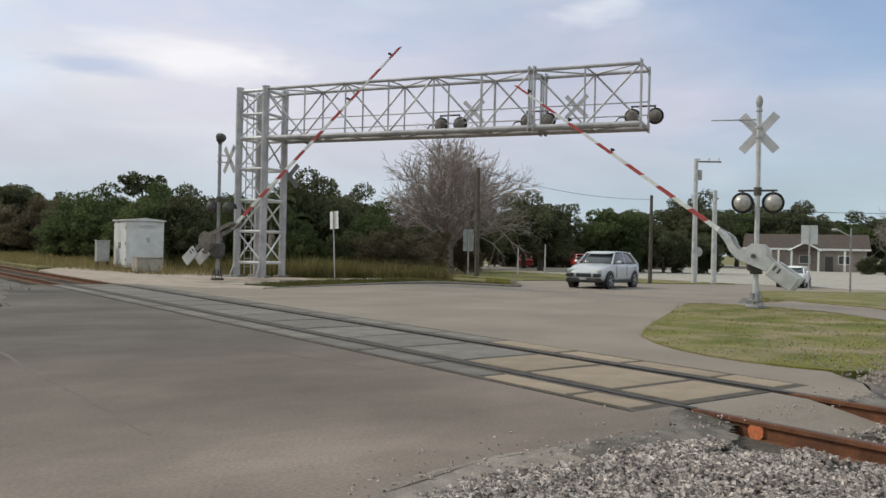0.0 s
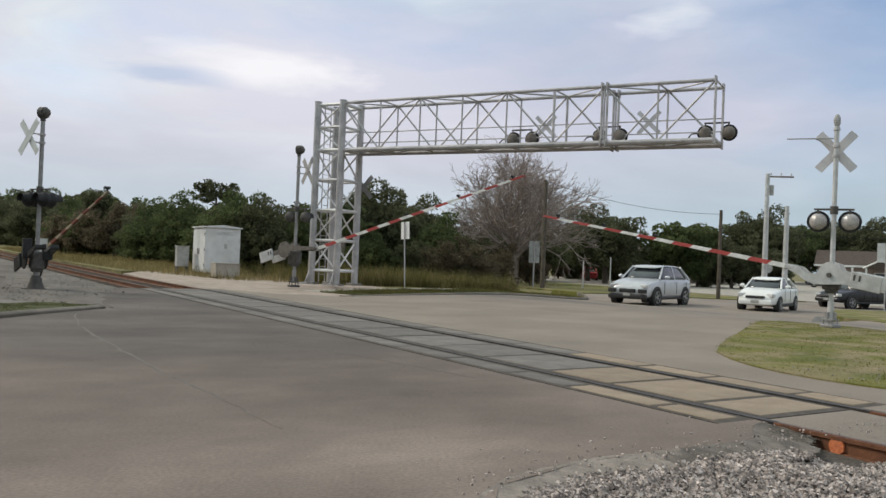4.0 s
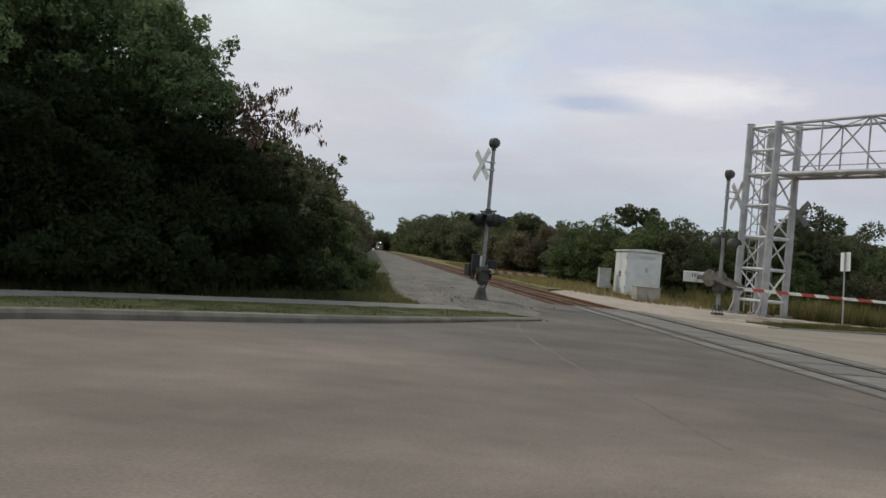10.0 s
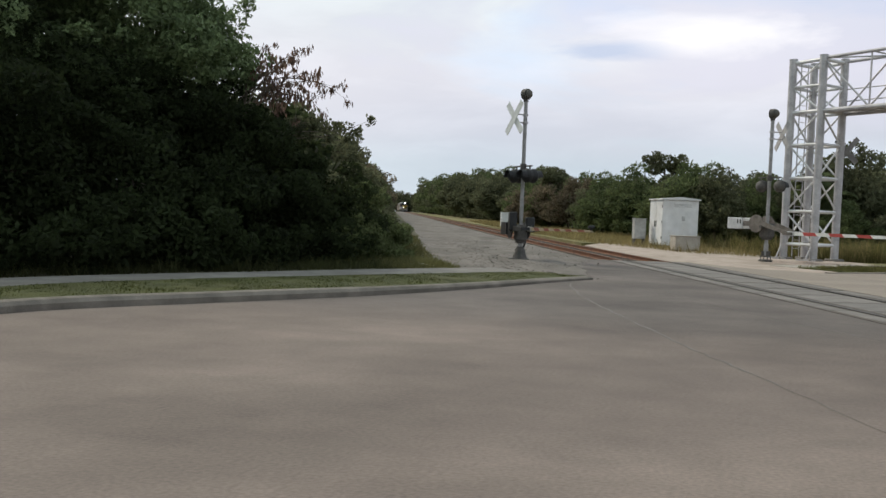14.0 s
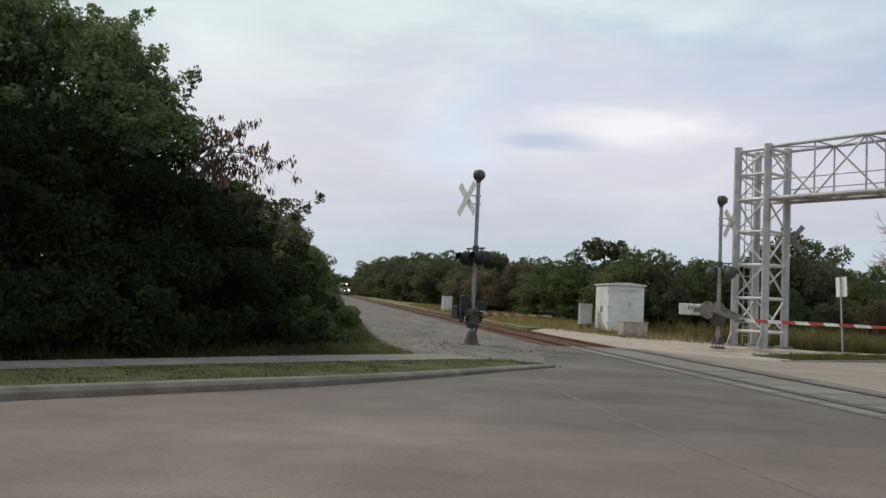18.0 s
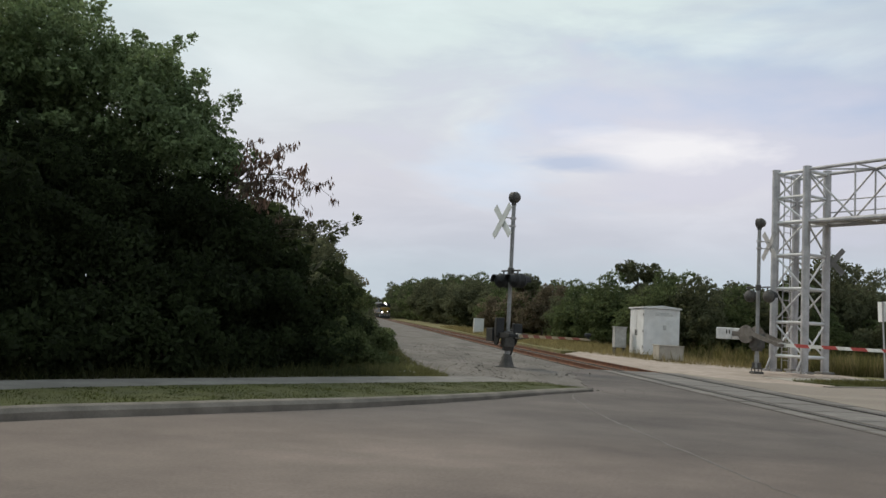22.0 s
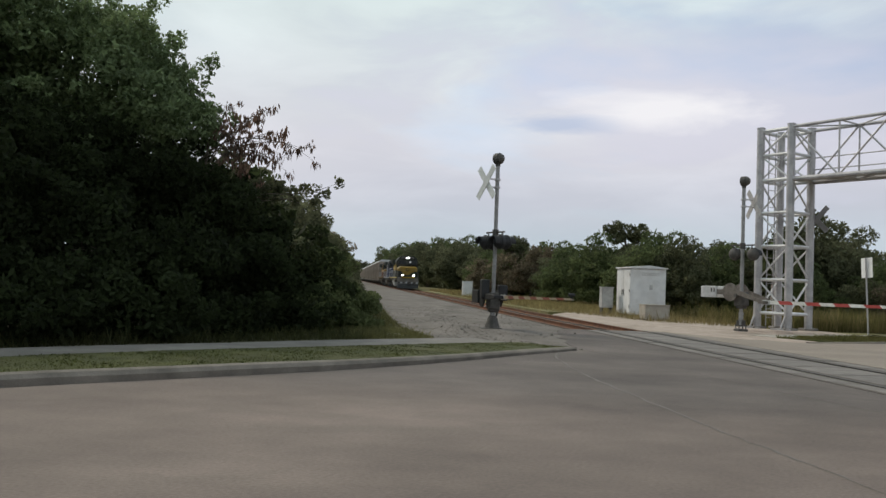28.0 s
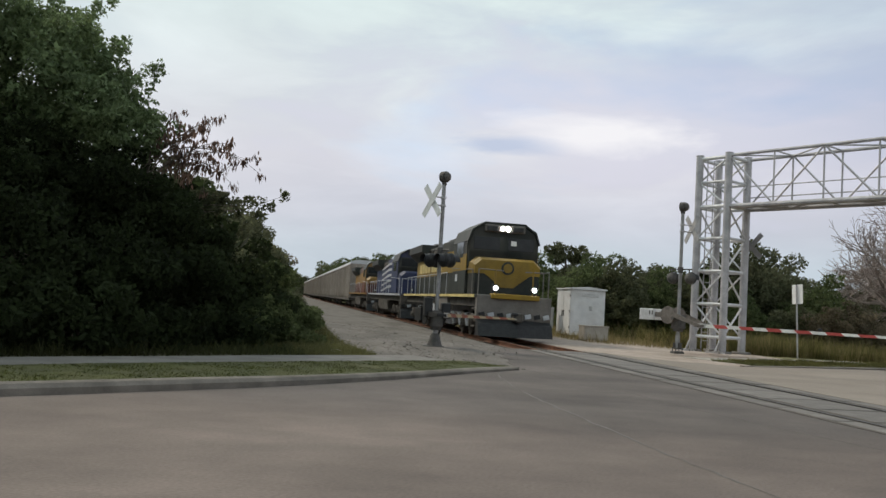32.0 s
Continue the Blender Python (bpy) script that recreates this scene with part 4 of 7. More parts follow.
grass("lawn_grass", GRASS, 15000, 0.006, 0.028, M["blade"], 0.022, "short patchy green and straw grass blades", 3, lean=0.6)
LAWN_RIM = bent(GRASS[:14], 4)
grass("lawn_rim", beside(LAWN_RIM, -0.12) + list(reversed(beside(LAWN_RIM, 0.05))), 6000, 0.015, 0.05, M["blade"], 0.008, "ragged green rim of the lawn", 43, lean=0.6)
grass("verge_grass", strip_in + list(reversed(strip_out)), 60000, 0.008, 0.024, M["verge_blade"], 0.13, "green grass blades of the narrow strip", 4)
sink(bpy.data.objects["verge_grass"], 0.13)
grass("far_verge_grass", beside(far_line, 0.10)[2:22] + list(reversed(beside(far_line, 2.5)[2:22])), 26000, 0.04, 0.15, M["olive_blade"], 0.08, "olive and dull green grass of the far strip", 81, lean=0.5, width=0.014)
sink(bpy.data.objects["far_verge_grass"])
HEDGE_FOOT = [(-6.75, 19.9), (-6.6, 20.8), (-6.85, 22.2), (-7.15, 24.3), (-7.25, 32), (-7.2, 46), (-9.0, 46), (-9.4, 30), (-9.6, 23), (-9.9, 19.6), (-8.6, 18.95), (-7.4, 19.35)]
grass("hedge_grass", HEDGE_FOOT, 17000, 0.04, 0.24, M["weed"], 0.012, "tufts of dull green grass beside the gravel path", 6, lean=0.5, width=0.012, fade=(-8.6, 28.0, 2.0, 22.0))
grass("hedge_grass", HEDGE_FOOT, 9000, 0.04, 0.26, M["olive_blade"], 0.012, "olive and straw grass along the gravel path", 26, lean=0.6, width=0.010)
grass("mound_grass", [(-6.8, 19.7), (-6.55, 20.6), (-6.8, 22.0), (-7.2, 23.6), (-8.8, 23.6), (-9.6, 21.0), (-9.0, 19.3), (-7.5, 19.3)], 16000, 0.06, 0.34, M["mound_blade"], 0.012, "olive tufts of grass before the hedge", 71, lean=0.5, width=0.012, fade=(-8.1, 20.9, 1.6, 2.6))
grass("hedge_weeds", [(-8.2, 19.2), (-8.4, 20.6), (-9.8, 20.6), (-12.0, 18.2), (-13.6, 16.6), (-15.0, 14.8), (-14.4, 14.0), (-12.4, 15.9), (-10.4, 17.5)], 9000, 0.05, 0.34, M["weed"], 0.012, "dull green weeds along the foot of the hedge", 7, lean=0.45, width=0.014)
grass("tall_grass", [(8.2, 33.4), (10.0, 32.2), (14.5, 32.8), (19.0, 33.6), (20.0, 35.6), (14, 36.6), (9.2, 36.2), (7.6, 45)], 16000, 0.4, 1.1, M["dry_blade"], -0.03, "tall dry straw grass behind the far pavement", 8, lean=0.25, width=0.02)
grass("tall_grass", [(8.2, 33.4), (10.0, 32.2), (14.5, 32.8), (19.0, 33.6), (20.0, 35.6), (14, 36.6), (9.2, 36.2), (7.6, 45)], 24000, 0.4, 1.15, M["olive_blade"], -0.03, "green-olive rank grass behind the far pavement", 18, lean=0.25, width=0.02)
grass("track_grass", [(2.2, 47), (4.5, 36), (7.2, 33.6), (9, 46), (10, 70), (6, 120), (1.5, 120), (1.2, 70)], 36000, 0.15, 0.55, M["dry_blade"], -0.03, "straw-coloured dry grass beside the track", 9, lean=0.3, width=0.025)


def scrap():
    bm = bmesh.new()
    for k in range(5):
        box(bm, (-7.75 + 0.1 * k, 20.66 + 0.02 * k, 0.03 + 0.012 * (k % 2)), (0.16, 0.16, 0.05), Matrix.Rotation(radians(25 * k), 3, "Z") @ Matrix.Rotation(radians(12), 3, "X"), bevel=0.012)
    tagged(part("litter", bm, M["white"]), "crumpled white scrap lying in the weeds", "litter")


scrap()
# ---- crossing signals with gates ----
ARMS = []


def striped_arm(parent, length, steps, lights, colours, slant, slim):
    """A tapered arm along local +x from the hub, in two colours of bands; slant: how far the bands lean."""
    n, root = steps, 1.0
    for i in range(n):
        a, b = root + (length - root) * i / n, root + (length - root) * (i + 1) / n
        h0, h1 = slim * (0.060 - 0.032 * (i / n)), slim * (0.060 - 0.032 * ((i + 1) / n))
        bm = bmesh.new()
        extrude_poly(bm, [(a + slant, -h0), (b + slant, -h1), (b - slant, h1), (a - slant, h0)], "y", -0.022, 0.022)
        part("red_band" if i % 2 else "white_band", bm, M[colours[i % 2]], parent)
    bm = bmesh.new()
    box(bm, (0.98, 0, -0.005), (0.34, 0.07, 0.15), bevel=0.015)
    part("arm_root", bm, M["greybox"], parent, "grey cast arm root")
    for x in lights:
        bm = bmesh.new()
        rod(bm, (x, -0.07, 0.10), (x, 0.07, 0.10), 0.038, seg=10)
        box(bm, (x, 0, 0.06), (0.04, 0.04, 0.08))
        part("arm_lamp", bm, M["black"], parent, "small dark lamp on the arm")


def flasher(parent, at, facing, back="lens", big=0.27):
    """A round hooded lamp before a black disc; facing: a unit vector in the mast's space."""
    f = Vector(facing)
    p = Vector(at)
    bm = bmesh.new()
    rod(bm, p, p + f * 0.03, big, seg=24)
    disc = part("backing_disc", bm, M["black"], parent, "round black backing disc")
    bm = bmesh.new()
    rod(bm, p + f * 0.031, p + f * 0.07, 0.165, 0.15, seg=20)
    part("lens", bm, M["redlens"], disc, "dark red lens")
    bm = bmesh.new()
    side = Vector((0, 0, 1)).cross(f)
    for k in range(9):
        a, b = radians(-15 + k * 23.3), radians(-15 + (k + 1) * 23.3)
        q = [p + f * d + side * math.cos(t) * 0.175 + Vector((0, 0, 1)) * math.sin(t) * 0.175 for t, d in ((a, 0.03), (b, 0.03), (b, 0.26), (a, 0.26))]
        bm.faces.new([bm.verts.new(v) for v in q])
    part("hood", bm, M["black"], disc, "black lamp hood")
    bm = bmesh.new()
    rod(bm, p - f * 0.13, p, 0.10, 0.19, seg=16)
    ball(bm, p - f * 0.02, (0.21, 0.21, 0.21), 14, 10)
    part("lamp_back", bm, M[back], disc, "rounded lamp housing")


def crossing_signal(place, face, label, z=0.0, shade="alu", off=0.13, both=False, back="lens", lamp_face=None, slim_bell=False, board="white"):
    """A mast with bell, crossbuck, flashing lamps and a gate. face: heading of the crossbuck and lamps (degrees from +x)."""
    mast = thing("crossing_signal", pose(place[0], place[1], z), label, "railway signal", "signals round the crossing")
    bm = bmesh.new()
    rod(bm, (0, 0, 0.25), (0, 0, 4.95), 0.060, seg=16)
    rod(bm, (0, 0, 0.18), (0, 0, 0.62), 0.078, seg=16)
    part("mast", bm, M[shade], mast, smooth=True)
    bm = bmesh.new()
    box(bm, (0, 0, 0.02), (0.36, 0.36, 0.08), bevel=0.02)
    for sx in (-1, 1):
        for sy in (-1, 1):
            rod(bm, (sx * 0.12, sy * 0.12, 0.05), (sx * 0.12, sy * 0.12, 0.17), 0.018)
    box(bm, (0, 0, 0.17), (0.29, 0.29, 0.04), bevel=0.01)
    for sx, sy in ((1, 0), (-1, 0), (0, 1), (0, -1)):
        box(bm, (sx * 0.10, sy * 0.10, 0.27), (0.03 + 0.09 * abs(sx), 0.03 + 0.09 * abs(sy), 0.18), bevel=0.01)
    part("base", bm, M["dull_mast" if slim_bell else "darkgrey"], mast, "bolted base casting")
    bm = bmesh.new()
    if slim_bell:
        rod(bm, (0, 0, 4.9), (0, 0, 5.0), 0.085, 0.06, 12)
        ball(bm, (0, 0, 5.14), (0.085, 0.085, 0.17), 16, 10)
    else:
        rod(bm, (0, 0, 4.9), (0, 0, 5.0), 0.08, 0.06, 12)
        rod(bm, (-0.05, 0.06, 5.13), (0.05, -0.06, 5.13), 0.17, 0.17, 20)
        ball(bm, (0.05, -0.07, 5.13), (0.14, 0.14, 0.15), 16, 10)
    part("bell", bm, M["greybox" if slim_bell else "darkgrey"], mast, "round warning bell")
    a = radians(face)
    f, s, up = Vector((math.cos(a), math.sin(a), 0)), Vector((-math.sin(a), math.cos(a), 0)), Vector((0, 0, 1))
    rot = Matrix((s, up, f)).transposed()
    c = f * off + up * 4.38
    for sign in (-1, 1):
        bm = bmesh.new()
        box(bm, c + f * 0.011 * sign, (1.22, 0.22, 0.012), rot @ Matrix.Rotation(radians(48 * sign), 3, "Z"), bevel=0.004)
        part("crossbuck_blade", bm, M[board], mast, "white crossbuck board, seen from behind")
    for dz in (-0.12, 0.12):
        bm = bmesh.new()
        rod(bm, (0, 0, 4.38 + dz), c + up * dz, 0.02)
        rod(bm, (0, 0, 4.38 + dz - 0.03), (0, 0, 4.38 + dz + 0.03), 0.09, seg=12)
        part("crossbuck_bracket", bm, M["galv"], mast)
    # lamp crossarm
    if lamp_face is not None:
        a = radians(lamp_face)
        f, s = Vector((math.cos(a), math.sin(a), 0)), Vector((-math.sin(a), math.cos(a), 0))
    bm = bmesh.new()
    rod(bm, s * -0.46 + up * 2.92, s * 0.46 + up * 2.92, 0.026, seg=10)
    rod(bm, up * 2.8, up * 3.0, 0.095, seg=12)
    for k in (-1, 1):
        rod(bm, s * 0.36 * k + up * 2.92, s * 0.36 * k + up * 2.62, 0.025)
    part("crossarm", bm, M["darkgrey"], mast, "lamp crossarm tube")
    for k in (-1, 1):
        flasher(mast, s * 0.36 * k + up * 2.62 + f * 0.10, f, back, 0.27 if lamp_face is None and not both else 0.22)
        if both:
            flasher(mast, s * 0.36 * k + up * 2.62 - f * 0.12, -f, back, 0.22)
    return mast, s, f


def gate(mast, arm_way, length, angles, steps, arm_lights=(), hub=1.28, body="greybox", plate="alu", far=1.5, colours=("white", "red"), slant=0.05, curve="disc", slim=1.0, plate_size=(0.66, 0.40), back=0.0, drop=0.0, lift_by=0.0):
    """The gate mechanism and its arm, keyed by (seconds, degrees above level). back: how far behind the mast it turns; drop: how far below the pivot the bands run."""
    a = radians(arm_way)
    w, n, up = Vector((math.cos(a), math.sin(a), 0)), Vector((-math.sin(a), math.cos(a), 0)), Vector((0, 0, 1))
    rot = Matrix((w, n, up)).transposed()
    bm = bmesh.new()
    box(bm, up * (hub - 0.12), (0.40, 0.34, 0.50), rot, bevel=0.05)
    box(bm, up * (hub - 0.40), (0.26, 0.26, 0.10), rot, bevel=0.02)
    rod(bm, up * hub - n * 0.34, up * hub + n * 0.34, 0.06, seg=12)
    part("gate_mechanism", bm, M["darkgrey"], mast, "weathered gate motor housing")
    arm = new("gate_arm")
    arm.parent = mast
    arm["label"] = "red and white striped gate arm with small lamps"
    striped_arm(arm, length, steps, arm_lights, colours, slant, slim)
    for k in (-0.28, 0.28):
        bm = bmesh.new()
        ring = [(1.05, -0.06), (1.05, 0.06), (0.66, 0.07), (0.42, 0.16), (0.20, 0.33), (-0.02, 0.36), (-0.20, 0.26), (-0.45, 0.17), (-far + 0.5, 0.16), (-far + 0.5, -0.16), (-0.45, -0.17), (-0.2, -0.24), (0.05, -0.27), (0.32, -0.2), (0.6, -0.08)]
        if curve == "disc":
            ring = [(-0.24 + 0.31 * math.cos(radians(q)), 0.31 * math.sin(radians(q))) for q in range(15, 166, 15)] + [(-far + 0.5, 0.09), (-far + 0.5, -0.09)]
            ring += [(-0.24 + 0.31 * math.cos(radians(q)), 0.31 * math.sin(radians(q))) for q in range(195, 346, 15)] + [(1.05, -0.06 - drop - lift_by), (1.05, 0.06 - drop - lift_by)]
        if curve == "hook":
            ring = [(0.98, -0.07), (0.98, 0.07), (0.74, 0.05), (0.58, -0.06), (0.42, -0.10), (0.28, 0.0), (0.22, 0.22), (0.05, 0.33), (-0.16, 0.30), (-0.24, 0.16), (-far + 0.5, 0.13), (-far + 0.5, -0.13), (-0.3, -0.16), (0.0, -0.24), (0.3, -0.30), (0.55, -0.25), (0.75, -0.13)]
        extrude_poly(bm, ring, "y", k - 0.02, k + 0.02)
        bmesh.ops.bevel(bm, geom=bm.edges[:], offset=0.006, segments=1, affect="EDGES")
        part("support_arm", bm, M[body], arm, "curved cast support arm")
        bm = bmesh.new()
        box(bm, (-far + 0.32, k * 1.14, 0.0), (plate_size[0], 0.07, plate_size[1]), bevel=0.02)
        weight = part("counterweight", bm, M[plate], arm, "stack of counterweight plates")
        for q in range(2):
            for s in (-0.038, 0.038):
                bm = bmesh.new()
                box(bm, (-far + 0.46 + 0.12 * q, k * 1.14 + s, 0.06), (0.05, 0.006, 0.14))
                part("stencil_mark", bm, M["darkgrey"], weight, "dark stencilled mark")
    bm = bmesh.new()
    box(bm, (0.98, 0, 0), (0.2, 0.62, 0.10), bevel=0.02)
    part("yoke", bm, M[body], arm, "yoke joining the support arms")
    for ob in arm.children_recursive:
        if ob.type == "MESH":
            cast = ob.name.startswith(("support_arm", "counterweight", "stencil_mark"))
            ob.data.transform(Matrix.Translation((back, 0, lift_by if cast else -drop)))
    ARMS.append((arm, mast, hub, arm_way, angles, back))
    return arm


RS_ANGLES = [(0, 35.3), (1, 29), (2, 22.5), (3, 16), (4, 10), (5, 4), (5.8, 0), (32, 0)]
FS_ANGLES = [(0, 40.5), (1, 34.6), (2, 28.3), (3, 22.2), (4, 16.9), (5, 9.0), (6.2, 0.15), (32, 0.15)]
NS_ANGLES = [(0, 43), (1, 37), (2, 30), (3, 23.5), (4, 16), (4.5, 12), (5, 8), (6.0, 0.8), (32, 0.8)]
rs, rs_side, rs_face = crossing_signal((11.98, 11.9), 30, label="pale aluminium crossing signal mast with crossbuck and two flashing lamps", z=0.03, off=0.13, slim_bell=True, board="pale_board")
gate(rs, 110, 8.5, RS_ANGLES, 14, (8.0, 6.4, 4.8), far=1.16, curve="hook", body="alu", plate="alu", plate_size=(0.70, 0.40))
bm = bmesh.new()
rod(bm, (0, 0, 4.70), rs_side * 1.15 + Vector((0, 0, 4.72)), 0.022, 0.014, seg=8)
rod(bm, rs_side * 0.5 + Vector((0, 0, 4.71)), (0, 0, 4.45), 0.012, seg=6)
part("side_arm", bm, M["galv"], rs, "thin side arm tube")
fs, _, _ = crossing_signal((4.67, 28.87), 4, label="slender grey crossing signal mast beside the signal tower", z=0.06, shade="dull_mast", off=0.38, both=False, back="darkgrey", lamp_face=30, board="dull_board")
gate(fs, -64, 9.8, FS_ANGLES, 18, (9.4, 7.33, 5.17), body="rustbox", plate="alu", far=1.45, hub=1.20, back=0.46, drop=0.20, lift_by=0.10)
ns, _, _ = crossing_signal((-4.38, 26.05), 206, label="grey crossing signal mast with crossbuck beside the gravel path", z=-0.06, shade="dull_mast", off=0.40, both=True, back="black")
gate(ns, -82.0, 6.05, NS_ANGLES, 11, (6.0,), body="black", plate="black", far=1.1, hub=0.99, colours=("tan_band", "dull_red"), slant=0.07, slim=0.8)

bm = bmesh.new()
box(bm, (-0.26, 0.05, 1.22), (0.24, 0.36, 0.56), bevel=0.03)
part("relay_box", bm, M["black"], ns, "black relay box beside the mast")
bm = bmesh.new()
box(bm, (0.26, -0.05, 1.12), (0.26, 0.36, 0.46), bevel=0.03)
part("relay_box", bm, M["black"], ns, "black relay box beside the mast")
bm = bmesh.new()
rod(bm, (0.10, -0.05, 0.42), (0.24, -0.10, 0.95), 0.028, seg=8)
rod(bm, (0.24, -0.10, 0.95), (0.29, -0.10, 0.97), 0.022, seg=8)
part("hand_crank", bm, M["black"], ns, "dark leaning crank rod")
bm = bmesh.new()
rod(bm, (0, 0, 0.06), (0, 0, 0.44), 0.24, 0.11, 12)
box(bm, (-0.05, 0, 0.04), (0.62, 0.5, 0.08), bevel=0.02)
part("foot_casting", bm, M["darkgrey"], ns, "dark cast foot of the mast")


# ---- overhead signal gantry ----
def gantry():
    u, v, up = Vector((0.474, -0.881, 0)).normalized(), Vector((0.881, 0.474, 0)).normalized(), Vector((0, 0, 1))
    p2 = Vector((6.72, 29.55, 0.1))
    side, ztop, zlow, high, span = 1.24, 7.42, 5.46, 1.88, 14.3
    base = thing("signal_gantry", Matrix.Identity(4), "galvanised lattice signal gantry reaching over the road", "signal gantry")
    posts = [p2, p2 - u * side, p2 + v * side, p2 - u * side + v * side]
    for p in posts:
        bm = bmesh.new()
        rod(bm, p, Vector((p.x, p.y, ztop)), 0.138, seg=20)
        rod(bm, Vector((p.x, p.y, ztop)), Vector((p.x, p.y, ztop + 0.03)), 0.15, seg=20)
        part("post", bm, M["galv"], base, smooth=False)
        bm = bmesh.new()
        box(bm, p + up * 0.03, (0.5, 0.5, 0.08), bevel=0.02)
        part("footing", bm, M["concrete"], base, "concrete footing")
    def at(p, z):
        return Vector((p.x, p.y, z))
    levels = [0.66, 1.87, 3.08, 4.29, 5.48, 6.4, 7.3]
    faces = [(0, 1), (0, 2), (1, 3), (2, 3)]
    for i, j in faces:
        for k, z in enumerate(levels):
            bm = bmesh.new()
            rod(bm, at(posts[i], z), at(posts[j], z), 0.055 if k not in (4, 6) else 0.07, seg=8)
            part("cross_bar", bm, M["galv_bright"], base)
            if k:
                a, b = (i, j) if k % 2 else (j, i)
                bm = bmesh.new()
                rod(bm, at(posts[a], levels[k - 1]), at(posts[b], z), 0.035, seg=8)
                part("brace", bm, M["galv_bright"], base)
    # ladder inside the tower
    lad = p2 - u * side * 0.8 + v * 0.35
    bm = bmesh.new()
    for k in (-0.2, 0.2):
        rod(bm, at(lad + v * k, 0.2), at(lad + v * k, 8.0 - 0.7), 0.02, seg=6)
    ladder = part("ladder", bm, M["galv"], base, "steel ladder inside the tower")
    for k in range(22):
        bm = bmesh.new()
        rod(bm, at(lad - v * 0.2, 0.5 + 0.31 * k), at(lad + v * 0.2, 0.5 + 0.31 * k), 0.012, seg=6)
        part("rung", bm, M["galv"], ladder)
    # outrigger struts at the foot
    for p, q in ((posts[1], -u), (posts[0], -u * 0)):
        bm = bmesh.new()
        rod(bm, at(p, 0.85), at(p - v * 0.25 - u * 0.12, 0.12), 0.04)
        box(bm, at(p - v * 0.25 - u * 0.12, 0.12), (0.75, 0.12, 0.06), Matrix.Rotation(math.atan2(u.y, u.x), 3, "Z"))
        part("foot_strut", bm, M["galv"], base)
    # the box truss over the road
    def on(d, row, z):
        q = p2 + u * d + v * side * row
        return Vector((q.x, q.y, z - 0.10 * d / span))
    for row in (0, 1):
        for z, r in ((zlow, 0.085), (zlow + high, 0.06)):
            bm = bmesh.new()
            rod(bm, on(-0.1, row, z), on(span, row, z), r, seg=12)
            part("chord", bm, M["galv"], base)
    n = 8
    step = span / n
    for i in range(n + 1):
        d = i * step
        for row in (0, 1):
            bm = bmesh.new()
            rod(bm, on(d, row, zlow), on(d, row, zlow + high), 0.032 if i % 5 else 0.045, seg=8)
            part("upright", bm, M["galv"], base)
            if i < n:
                bm = bmesh.new()
                a, b = (d, d + step) if (i + row) % 2 else (d + step, d)
                rod(bm, on(a, row, zlow), on(b, row, zlow + high), 0.034, seg=8)
                part("diagonal", bm, M["galv"], base)
        for z in (zlow, zlow + high):
            bm = bmesh.new()
            rod(bm, on(d, 0, z), on(d, 1, z), 0.03, seg=8)
            part("cross_tie", bm, M["galv"], base)
            if i < n:
                bm = bmesh.new()
                rod(bm, on(d, i % 2, z), on(d + step, (i + 1) % 2, z), 0.028, seg=8)
                part("lacing", bm, M["galv"], base)
    for z in (0.45, 0.88):
        bm = bmesh.new()
        rod(bm, on(0, 1, zlow + z), on(span, 1, zlow + z), 0.022, seg=8)
        part("hand_rail", bm, M["galv"], base)
    # walkway grating
    for k in range(28):
        bm = bmesh.new()
        box(bm, on((k + 0.5) * span / 28, 0.5, zlow + 0.07), (span / 28 - 0.02, side - 0.25, 0.035), Matrix.Rotation(math.atan2(u.y, u.x), 3, "Z"))
        part("grating", bm, M["galv"], base)
    # joint flange and end pieces
    for d in (10.64, 10.82, 14.3, 0.0):
        for row in (0, 1):
            bm = bmesh.new()
            for z in (zlow, zlow + high):
                box(bm, on(d, row, z), (0.05, 0.24, 0.24), Matrix.Rotation(math.atan2(u.y, u.x), 3, "Z"))
            rod(bm, on(d, row, zlow - 0.12), on(d, row, zlow + high + 0.12), 0.04)
            part("flange", bm, M["galv"], base)
    # flashing lamps and crossbucks on the truss, facing up the road
    for d in (7.22, 10.52, 14.13):
        for off in (-0.37, 0.37):
            flasher(base, on(d + off, 1.05, zlow + 0.42), v, "rustbox")
        bm = bmesh.new()
        rod(bm, on(d - 0.40, 1.0, zlow + 0.74), on(d + 0.40, 1.0, zlow + 0.74), 0.03)
        for off in (-0.37, 0.37):
            rod(bm, on(d + off, 1.0, zlow + 0.72), on(d + off, 1.0, zlow + 0.45), 0.025)
        rod(bm, on(d - 0.95, 1.0, zlow + 0.22), on(d - 0.80, 1.0, zlow + 0.40), 0.022)
        rod(bm, on(d - 0.80, 1.0, zlow + 0.40), on(d - 0.50, 1.0, zlow + 0.42), 0.022)
        part("lamp_bracket", bm, M["darkgrey"], base)
    rot = Matrix((u, up, v)).transposed()
    behind = posts[2] + v * 0.22 + u * 0.10
    for sign in (-1, 1):
        bm = bmesh.new()
        box(bm, at(behind, 4.12) + v * 0.012 * sign, (1.22, 0.20, 0.012), rot @ Matrix.Rotation(radians(46 * sign), 3, "Z"), bevel=0.004)
        part("tower_crossbuck", bm, M["dull_mast"], base, "grey crossbuck board behind the tower")
    for d in (8.08, 11.85):
        for sign in (-1, 1):
            bm = bmesh.new()
            box(bm, on(d, 1.12, zlow + 0.86) + v * 0.012 * sign, (1.05, 0.15, 0.012), rot @ Matrix.Rotation(radians(45 * sign), 3, "Z"), bevel=0.004)
            part("crossbuck_blade", bm, M["pale_board"], base, "pale crossbuck board seen through the truss")


gantry()


